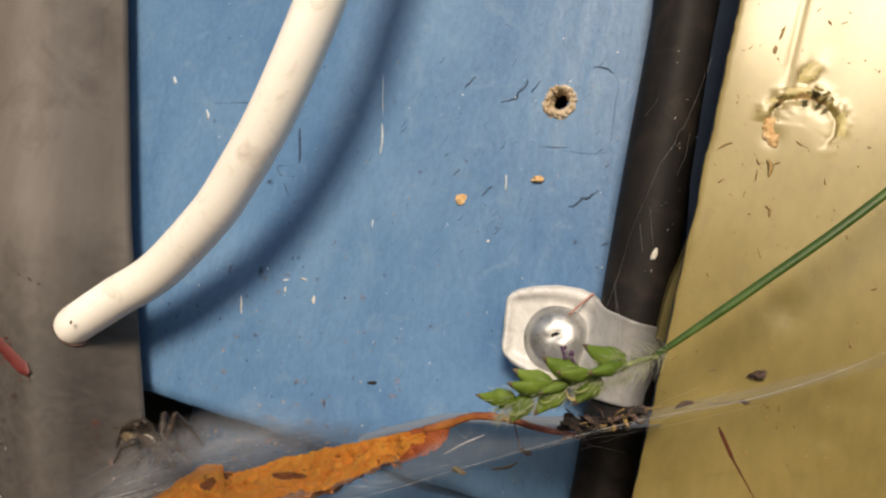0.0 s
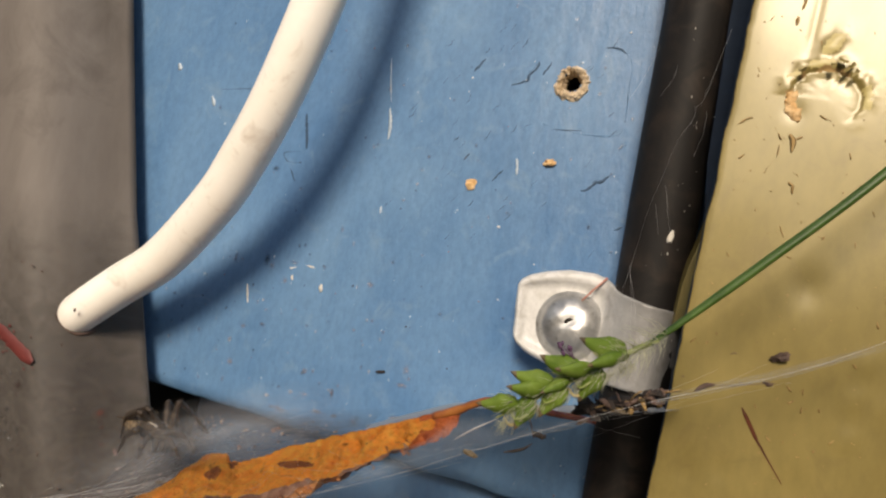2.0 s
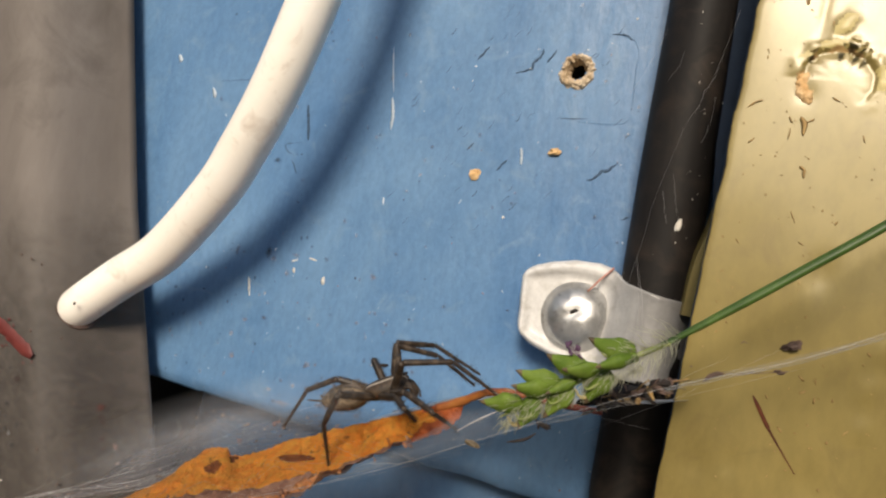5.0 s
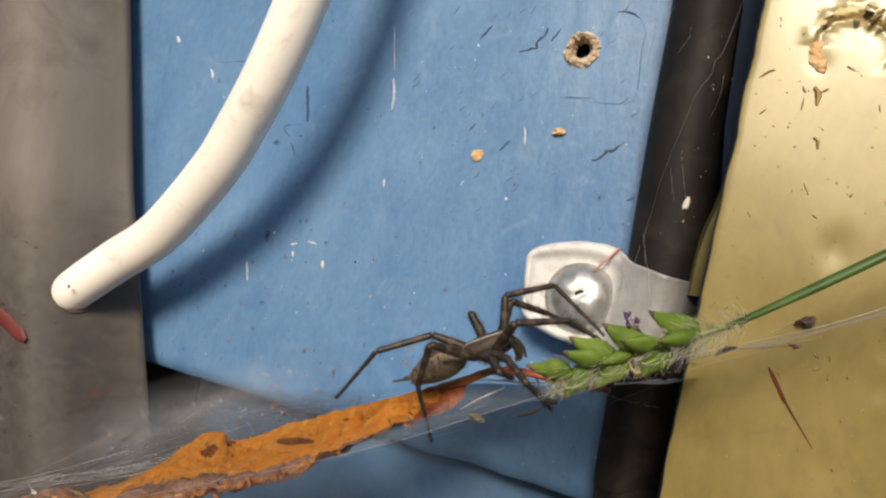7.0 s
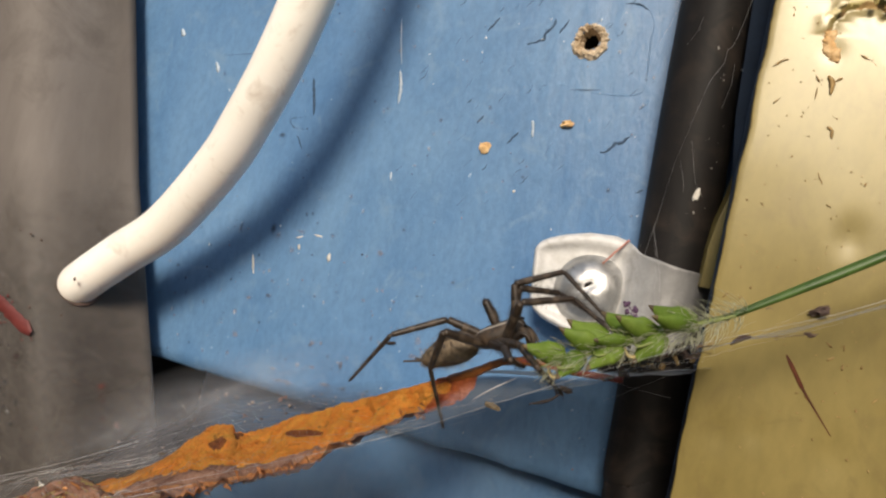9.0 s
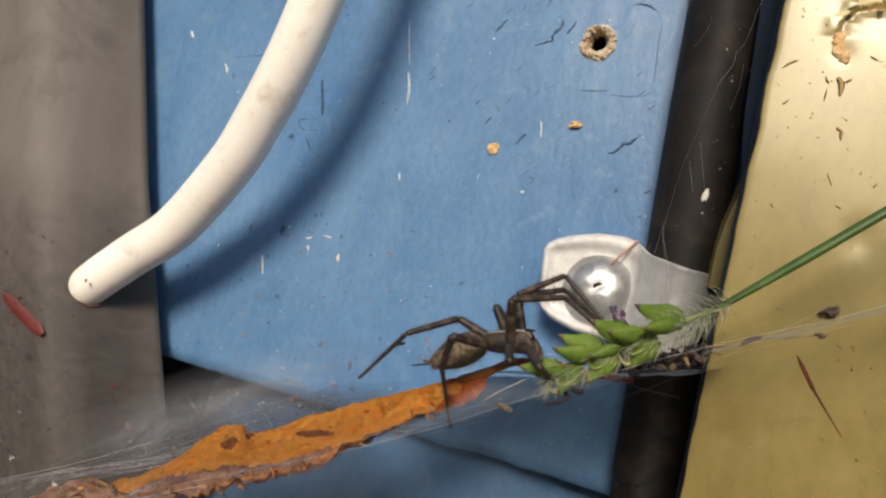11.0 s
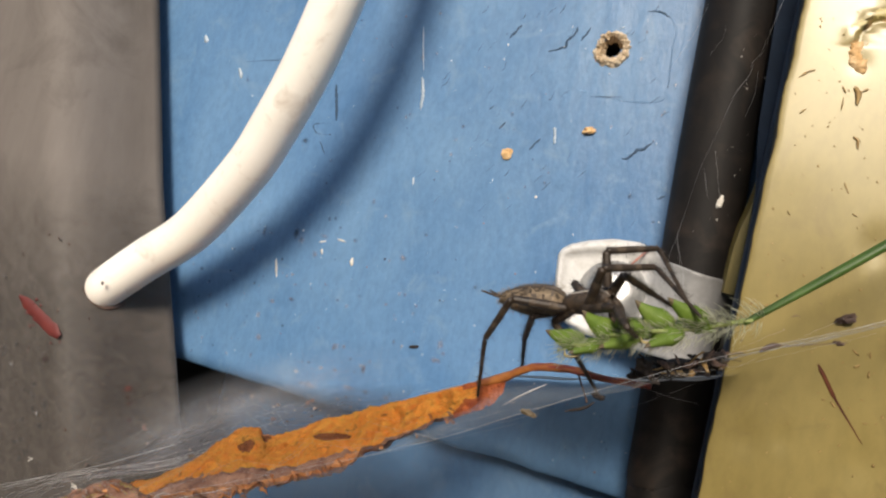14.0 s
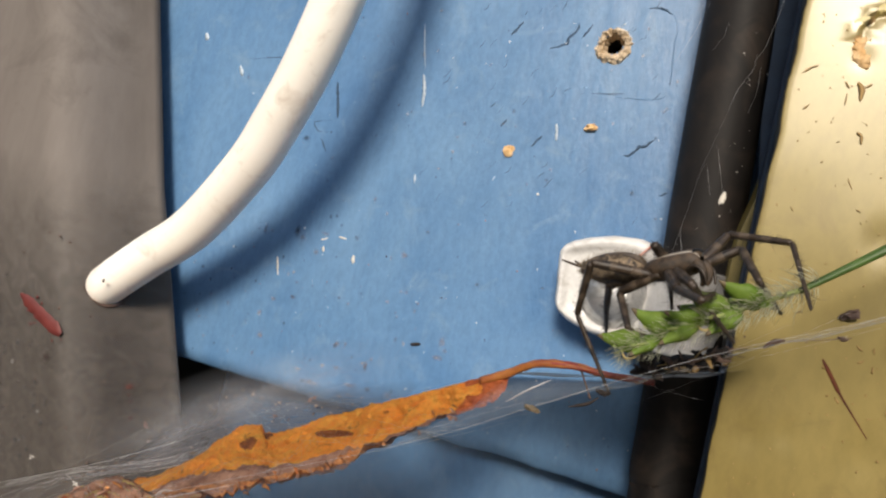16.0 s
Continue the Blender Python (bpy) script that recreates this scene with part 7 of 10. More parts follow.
    walk(spider_parts['F2 tibia'], [
        (0, pose(-0.00037, 0.00155, 0.00306, 160.6, -50.6, 153.4)),
        (2, pose(-0.00037, 0.00155, 0.00306, 160.6, -50.6, 153.4)),
        (2.22, pose(-0.00037, 0.00155, 0.00306, 160.6, -50.6, 153.4)),
        (2.34, pose(0.00123, 0.00093, 0.00397, -169.9, -82.6, 111.1)),
        (2.5, pose(0.00123, 0.00093, 0.00397, -169.9, -82.6, 111.1)),
        (2.85, pose(0.00123, 0.00093, 0.00397, -169.9, -82.6, 111.1)),
        (3, pose(0.00159, 0.00375, 0.00330, 156.9, -68.3, 104.5)),
        (3.12, pose(0.00174, 0.00002, 0.00394, 78.1, -68.6, 174.8)),
        (3.5, pose(0.00174, 0.00002, 0.00394, 78.1, -68.6, 174.8)),
        (3.7, pose(0.00175, 0.00000, 0.00394, 77.9, -68.7, 174.9)),
        (4.4, pose(0.00295, 0.00120, 0.00419, 146.4, -54.2, 90.3)),
        (5.1, pose(0.00416, 0.00139, 0.00392, 139.2, -51.4, 86.8)),
        (5.8, pose(0.00518, 0.00155, 0.00338, 132.5, -49.0, 83.1)),
        (6, pose(0.00517, 0.00153, 0.00338, 132.3, -49.1, 83.3)),
        (6.5, pose(0.00515, 0.00151, 0.00340, 133.0, -49.5, 83.9)),
        (7, pose(0.00493, 0.00191, 0.00349, 148.8, -60.3, 99.1)),
        (7.5, pose(0.00430, 0.00162, 0.00385, 104.3, -65.2, 141.6)),
        (8, pose(0.00491, 0.00190, 0.00351, 149.2, -60.7, 99.6)),
        (8.2, pose(0.00491, 0.00188, 0.00351, 148.8, -61.1, 100.0)),
        (8.9, pose(0.00449, 0.00171, 0.00376, 136.3, -66.9, 110.3)),
        (9.6, pose(0.00405, 0.00153, 0.00395, 116.9, -71.5, 127.3)),
        (10.3, pose(0.00359, 0.00135, 0.00409, 90.9, -73.3, 151.1)),
        (10.5, pose(0.00359, 0.00135, 0.00409, 90.4, -73.3, 151.9)),
        (11, pose(0.00292, 0.00103, 0.00418, 66.5, -65.6, 171.1)),
        (11.5, pose(0.00420, 0.00195, 0.00385, 150.9, -49.3, 77.8)),
        (12, pose(0.00418, 0.00192, 0.00386, 152.2, -50.3, 78.6)),
        (12.25, pose(0.00607, 0.00158, 0.00254, 142.5, -46.7, 75.1)),
        (12.5, pose(0.00704, 0.00115, 0.00046, 133.0, -43.5, 71.0)),
        (13, pose(0.00616, -0.00089, 0.00144, 132.5, -51.2, 80.4)),
        (13.1, pose(0.00619, -0.00076, 0.00152, 154.5, -60.3, 90.7)),
        (13.2, pose(0.00438, -0.00213, 0.00208, 178.4, -80.7, 105.2)),
        (13.35, pose(0.00295, -0.00171, 0.00307, 135.1, -85.4, 136.9)),
        (13.5, pose(0.00142, -0.00088, 0.00348, 56.5, -84.1, -156.2)),
        (13.9, pose(0.00623, 0.00006, 0.00208, -177.3, -70.4, 96.9)),
        (14, pose(0.00623, 0.00006, 0.00208, -177.1, -70.4, 96.9)),
        (14.3, pose(0.00677, 0.00185, 0.00129, -165.9, -81.5, 90.0)),
        (14.5, pose(0.00631, 0.00282, 0.00171, 160.7, -61.7, 114.7)),
        (15, pose(0.00448, 0.00443, 0.00227, 170.5, -5.0, 100.4)),
        (15.5, pose(0.00361, 0.00508, 0.00184, 122.0, 15.9, 63.9)),
        (16, pose(0.00648, 0.00315, 0.00096, 137.8, 34.3, 71.5)),
    ])
    walk(spider_parts['F2 metatarsus'], [
        (0, pose(-0.00279, 0.00454, 0.00019, 104.6, 72.0, 90.6)),
        (2, pose(-0.00279, 0.00454, 0.00019, 104.6, 72.0, 90.6)),
        (2.22, pose(-0.00279, 0.00454, 0.00019, 104.6, 72.0, 90.6)),
        (2.34, pose(-0.00124, 0.00500, 0.00337, 132.8, 89.3, 143.7)),
        (2.5, pose(-0.00124, 0.00500, 0.00337, 132.8, 89.3, 143.7)),
        (2.85, pose(-0.00124, 0.00500, 0.00337, 132.8, 89.3, 143.7)),
        (3, pose(0.00238, 0.00820, 0.00166, -179.8, 63.9, 154.9)),
        (3.12, pose(0.00308, 0.00461, 0.00430, 142.3, 47.1, 133.1)),
        (3.5, pose(0.00308, 0.00461, 0.00430, 142.3, 47.1, 133.1)),
        (3.7, pose(0.00310, 0.00459, 0.00431, 142.3, 47.4, 132.8)),
        (4.4, pose(0.00559, 0.00446, 0.00185, -173.3, 50.9, 156.4)),
        (5.1, pose(0.00745, 0.00405, 0.00165, -158.6, 56.4, 158.8)),
        (5.8, pose(0.00899, 0.00355, 0.00125, -142.1, 61.1, 163.9)),
        (6, pose(0.00898, 0.00354, 0.00127, -142.6, 60.9, 163.6)),
        (6.5, pose(0.00890, 0.00361, 0.00127, -142.4, 60.8, 163.4)),
        (7, pose(0.00682, 0.00582, 0.00146, -164.1, 59.7, 162.3)),
        (7.5, pose(0.00635, 0.00593, 0.00335, 168.1, 78.4, 135.3)),
        (8, pose(0.00673, 0.00586, 0.00149, -164.7, 59.7, 162.3)),
        (8.2, pose(0.00673, 0.00585, 0.00152, -164.8, 59.5, 162.2)),
        (8.9, pose(0.00650, 0.00585, 0.00240, -168.1, 55.6, 160.4)),
        (9.6, pose(0.00620, 0.00577, 0.00326, -170.8, 51.6, 159.2)),
        (10.3, pose(0.00584, 0.00559, 0.00407, -173.2, 47.5, 158.3)),
        (10.5, pose(0.00582, 0.00560, 0.00408, -173.2, 47.5, 158.3)),
        (11, pose(0.00531, 0.00511, 0.00497, 164.7, 51.4, 144.8)),
        (11.5, pose(0.00715, 0.00456, 0.00111, -159.3, 67.3, 167.5)),
        (12, pose(0.00702, 0.00468, 0.00115, -160.0, 67.2, 167.4)),
        (12.25, pose(0.00961, 0.00350, -0.00007, -151.2, 59.7, 159.8)),
        (12.5, pose(0.01109, 0.00214, -0.00192, -142.4, 52.8, 151.8)),
        (13, pose(0.01007, 0.00101, -0.00059, -151.6, 34.6, 141.5)),
        (13.1, pose(0.00821, 0.00303, -0.00063, -159.2, 50.4, 149.5)),
        (13.2, pose(0.00326, 0.00248, 0.00131, -174.6, 47.8, 148.6)),
        (13.35, pose(0.00279, 0.00308, 0.00280, 154.5, 32.5, 151.1)),
        (13.5, pose(0.00221, 0.00384, 0.00376, 126.6, 20.1, 161.3)),
        (13.9, pose(0.00546, 0.00452, 0.00047, 103.3, -2.2, -162.1)),
        (14, pose(0.00545, 0.00452, 0.00047, 103.3, -2.3, -161.9)),
        (14.3, pose(0.00560, 0.00646, 0.00061, 116.6, -9.0, -143.4)),
        (14.5, pose(0.00608, 0.00710, -0.00044, 141.3, 8.3, -164.8)),
        (15, pose(0.00518, 0.00497, -0.00244, 123.3, 4.7, -159.0)),
        (15.5, pose(0.00696, 0.00266, -0.00060, 125.5, 3.3, -160.4)),
        (16, pose(0.00890, 0.00023, -0.00197, 111.0, 3.0, -164.2)),
    ])
    walk(spider_parts['F3 femur'], [
        (0, pose(0.00190, 0.00125, -0.00030, 40.4, -17.7, 21.5)),
        (2, pose(0.00190, 0.00125, -0.00030, 40.4, -17.7, 21.5)),
        (2.22, pose(0.00190, 0.00125, -0.00030, 40.4, -17.7, 21.5)),
        (2.34, pose(0.00190, 0.00125, -0.00030, 26.8, -31.9, 1.8)),
        (2.5, pose(0.00190, 0.00125, -0.00030, 26.8, -31.9, 1.8)),
        (2.85, pose(0.00190, 0.00125, -0.00030, 26.8, -31.9, 1.8)),
        (3, pose(0.00190, 0.00125, -0.00030, -9.3, -40.0, 0.3)),
        (3.12, pose(0.00190, 0.00125, -0.00030, 25.9, -26.6, -1.8)),
        (3.5, pose(0.00190, 0.00125, -0.00030, 25.9, -26.6, -1.8)),
        (3.7, pose(0.00190, 0.00125, -0.00030, 25.9, -26.7, -1.9)),
        (4.4, pose(0.00190, 0.00125, -0.00030, -7.7, -28.7, -0.1)),
        (5.1, pose(0.00190, 0.00125, -0.00030, -20.5, -16.4, -3.4)),
        (5.8, pose(0.00190, 0.00125, -0.00030, -32.2, -6.1, -8.6)),
        (6, pose(0.00190, 0.00125, -0.00030, -31.7, -6.1, -8.6)),
        (6.5, pose(0.00190, 0.00125, -0.00030, -31.8, -6.3, -8.5)),
        (7, pose(0.00190, 0.00125, -0.00030, 6.5, -8.4, -8.0)),
        (7.5, pose(0.00190, 0.00125, -0.00030, 15.5, -19.8, -9.9)),
        (8, pose(0.00190, 0.00125, -0.00030, 7.1, -8.4, -8.0)),
        (8.2, pose(0.00190, 0.00125, -0.00030, 7.3, -8.3, -8.0)),
        (8.9, pose(0.00190, 0.00125, -0.00030, 8.5, -7.2, -7.9)),
        (9.6, pose(0.00190, 0.00125, -0.00030, 9.6, -6.2, -7.7)),
        (10.3, pose(0.00190, 0.00125, -0.00030, 10.7, -5.1, -7.5)),
        (10.5, pose(0.00190, 0.00125, -0.00030, 10.8, -5.0, -7.5)),
        (11, pose(0.00190, 0.00125, -0.00030, 16.1, -13.8, -8.7)),
        (11.5, pose(0.00190, 0.00125, -0.00030, 11.4, -11.2, -8.6)),
        (12, pose(0.00190, 0.00125, -0.00030, 12.1, -11.0, -8.6)),
        (12.25, pose(0.00190, 0.00125, -0.00030, 5.0, 29.7, -2.5)),
        (12.5, pose(0.00190, 0.00125, -0.00030, -1.7, 70.8, -0.7)),
        (13, pose(0.00190, 0.00125, -0.00030, -3.9, 54.4, 0.3)),
        (13.1, pose(0.00190, 0.00125, -0.00030, 32.9, 43.1, -14.6)),
        (13.2, pose(0.00190, 0.00125, -0.00030, 64.9, 24.0, -40.3)),
        (13.5, pose(0.00190, 0.00125, -0.00030, 59.4, 11.0, -59.5)),
        (13.9, pose(0.00190, 0.00125, -0.00030, 51.4, -17.8, -92.2)),
        (14, pose(0.00190, 0.00125, -0.00030, 51.4, -17.7, -92.1)),
        (14.3, pose(0.00190, 0.00125, -0.00030, 41.7, -33.9, -110.8)),
        (14.35, pose(0.00190, 0.00125, -0.00030, 20.3, -20.8, -131.9)),
        (14.4, pose(0.00190, 0.00125, -0.00030, -3.5, -16.1, -155.3)),
        (14.45, pose(0.00190, 0.00125, -0.00030, -27.3, -20.8, -178.8)),
        (14.5, pose(0.00190, 0.00125, -0.00030, -48.7, -33.8, 160.1)),
        (15, pose(0.00190, 0.00125, -0.00030, -39.3, 4.0, 166.1)),
        (15.5, pose(0.00190, 0.00125, -0.00030, -49.9, -30.2, 156.6)),
        (16, pose(0.00190, 0.00125, -0.00030, -45.8, -28.9, 156.5)),
    ])
    walk(spider_parts['F3 tibia'], [
        (0, pose(0.00198, -0.00136, 0.00246, 139.9, -61.8, -137.6)),
        (2, pose(0.00198, -0.00136, 0.00246, 139.9, -61.8, -137.6)),
        (2.22, pose(0.00198, -0.00136, 0.00246, 139.9, -61.8, -137.6)),
        (2.34, pose(0.00016, -0.00052, 0.00258, 171.4, -53.5, -179.9)),
        (2.5, pose(0.00016, -0.00052, 0.00258, 171.4, -53.5, -179.9)),
        (2.85, pose(0.00016, -0.00052, 0.00258, 171.4, -53.5, -179.9)),
        (3, pose(-0.00051, 0.00185, 0.00257, 85.6, -58.9, -167.7)),
        (3.12, pose(0.00032, -0.00036, 0.00276, 108.8, -40.2, -163.9)),
        (3.5, pose(0.00032, -0.00036, 0.00276, 108.8, -40.2, -163.9)),
        (3.7, pose(0.00031, -0.00036, 0.00275, 108.6, -40.2, -163.8)),
        (4.4, pose(0.00009, 0.00176, 0.00300, 134.4, -50.0, 166.4)),
        (5.1, pose(0.00098, 0.00264, 0.00311, 134.2, -43.6, 156.9)),
        (5.8, pose(0.00187, 0.00330, 0.00290, 132.7, -37.5, 148.5)),
        (6, pose(0.00186, 0.00328, 0.00291, 132.4, -37.7, 148.7)),
        (6.5, pose(0.00184, 0.00329, 0.00291, 131.7, -38.0, 149.2)),
        (7, pose(0.00129, 0.00090, 0.00343, 130.0, -45.5, 160.8)),
        (7.5, pose(0.00050, 0.00047, 0.00315, 118.5, -36.5, 169.7)),
        (8, pose(0.00129, 0.00086, 0.00343, 129.7, -45.9, 161.5)),
        (8.2, pose(0.00129, 0.00085, 0.00343, 129.2, -46.1, 161.9)),
        (8.9, pose(0.00135, 0.00076, 0.00343, 125.1, -49.3, 168.1)),
        (9.6, pose(0.00142, 0.00068, 0.00342, 120.3, -52.2, 175.1)),
        (10.3, pose(0.00148, 0.00059, 0.00342, 114.6, -54.6, -177.1)),
        (10.5, pose(0.00148, 0.00058, 0.00342, 114.3, -54.7, -176.8)),
        (11, pose(0.00088, 0.00034, 0.00324, 107.4, -42.2, -172.8)),
        (11.5, pose(0.00107, 0.00062, 0.00335, 126.3, -50.7, 171.9)),
        (12, pose(0.00108, 0.00057, 0.00335, 125.6, -51.2, 173.0)),
        (12.25, pose(0.00376, 0.00084, 0.00299, 137.1, -34.1, 147.2)),
        (12.5, pose(0.00549, 0.00132, 0.00095, 138.7, -15.2, 128.6)),
        (13, pose(0.00498, 0.00152, 0.00191, 130.1, -19.0, 128.0)),
        (13.1, pose(0.00349, -0.00130, 0.00203, 139.2, -31.7, 144.2)),
        (13.2, pose(0.00017, -0.00180, 0.00117, 133.7, -47.7, 163.7)),
        (13.5, pose(-0.00073, -0.00073, 0.00160, 140.5, -40.8, 161.9)),
        (13.9, pose(-0.00104, 0.00209, 0.00196, 142.7, -41.8, 156.3)),
        (14, pose(-0.00104, 0.00208, 0.00196, 142.7, -41.9, 156.4)),
        (14.3, pose(0.00010, 0.00363, 0.00206, 153.8, -39.8, 154.7)),
        (14.35, pose(0.00177, 0.00307, 0.00303, 143.6, -40.8, 162.6)),
        (14.4, pose(0.00295, 0.00148, 0.00334, 133.3, -40.8, 170.6)),
        (14.45, pose(0.00313, -0.00047, 0.00286, 123.1, -39.7, 178.4)),
        (14.5, pose(0.00224, -0.00191, 0.00178, 113.5, -37.6, -174.3)),
        (15, pose(0.00112, -0.00104, 0.00263, 119.8, -29.4, 149.3)),
        (15.5, pose(0.00187, -0.00191, 0.00182, 125.5, -38.2, 173.0)),
        (16, pose(0.00199, -0.00176, 0.00202, 129.1, -39.7, 168.7)),
    ])
    walk(spider_parts['F3 metatarsus'], [
        (0, pose(-0.00175, -0.00128, 0.00101, 147.6, -38.9, -156.8)),
        (2, pose(-0.00175, -0.00128, 0.00101, 147.6, -38.9, -156.8)),
        (2.22, pose(-0.00175, -0.00128, 0.00101, 147.6, -38.9, -156.8)),
        (2.34, pose(-0.00302, 0.00008, 0.00023, 164.8, -47.9, -177.4)),
        (2.5, pose(-0.00302, 0.00008, 0.00023, 164.8, -47.9, -177.4)),
        (2.85, pose(-0.00302, 0.00008, 0.00023, 164.8, -47.9, -177.4)),
        (3, pose(-0.00111, 0.00580, 0.00273, 138.4, -29.3, 169.9)),
        (3.12, pose(-0.00153, 0.00304, 0.00177, 116.1, -25.0, -165.0)),
        (3.5, pose(-0.00153, 0.00304, 0.00177, 116.1, -25.0, -165.0)),
        (3.7, pose(-0.00154, 0.00305, 0.00178, 115.9, -25.2, -164.8)),
        (4.4, pose(-0.00132, 0.00504, 0.00120, 132.5, -36.3, 176.9)),
        (5.1, pose(0.00033, 0.00603, 0.00109, 131.1, -30.0, 168.6)),
        (5.8, pose(0.00199, 0.00667, 0.00074, 128.8, -24.2, 160.8)),
        (6, pose(0.00198, 0.00666, 0.00078, 128.5, -24.3, 160.9)),
        (6.5, pose(0.00196, 0.00669, 0.00081, 127.8, -24.5, 161.3)),
        (7, pose(0.00057, 0.00439, 0.00163, 143.7, -29.2, 166.4)),
        (7.5, pose(0.00001, 0.00413, 0.00161, 134.3, -20.0, 171.1)),
        (8, pose(0.00052, 0.00437, 0.00165, 143.4, -29.7, 166.8)),
        (8.2, pose(0.00053, 0.00436, 0.00168, 143.1, -29.8, 166.9)),
        (8.9, pose(0.00032, 0.00432, 0.00193, 146.2, -31.3, 168.1)),
        (9.6, pose(0.00012, 0.00425, 0.00219, 149.3, -32.9, 169.3)),
        (10.3, pose(-0.00006, 0.00416, 0.00245, 152.4, -34.5, 170.3)),
        (10.5, pose(-0.00006, 0.00415, 0.00247, 152.3, -34.6, 170.4)),
        (11, pose(-0.00040, 0.00403, 0.00236, 144.2, -23.1, 174.1)),
        (11.5, pose(-0.00029, 0.00407, 0.00186, 150.0, -30.8, 168.0)),
        (12, pose(-0.00033, 0.00402, 0.00189, 149.4, -31.4, 168.5)),
        (12.25, pose(0.00385, 0.00402, 0.00057, 153.7, -14.0, 158.3)),
        (12.5, pose(0.00706, 0.00358, -0.00195, 154.8, 3.7, 149.8)),
        (13, pose(0.00687, 0.00407, -0.00053, 158.0, -45.6, 168.7)),
        (13.1, pose(0.00372, 0.00175, -0.00055, 136.4, -20.6, 166.4)),
        (13.2, pose(-0.00098, 0.00155, -0.00069, 106.6, -36.3, -165.0)),
        (13.5, pose(-0.00186, 0.00232, -0.00073, 138.5, -22.4, 179.4)),
        (13.9, pose(-0.00200, 0.00516, -0.00041, 127.1, -38.2, -168.1)),
        (14, pose(-0.00202, 0.00515, -0.00041, 127.0, -38.3, -167.9)),
        (14.3, pose(-0.00122, 0.00621, -0.00070, 130.9, -34.1, -174.2)),
        (14.35, pose(0.00047, 0.00597, 0.00060, 128.9, -32.1, -173.6)),
        (14.4, pose(0.00166, 0.00464, 0.00127, 126.9, -30.0, -173.1)),
        (14.45, pose(0.00183, 0.00292, 0.00118, 125.0, -28.0, -172.7)),
        (14.5, pose(0.00091, 0.00164, 0.00052, 123.2, -25.9, -172.4)),
        (15, pose(0.00206, 0.00245, 0.00090, 120.9, -32.1, -155.2)),
        (15.5, pose(0.00084, 0.00150, -0.00001, 127.2, -33.3, -160.2)),
        (16, pose(0.00101, 0.00160, 0.00007, 130.4, -32.9, -169.7)),
    ])
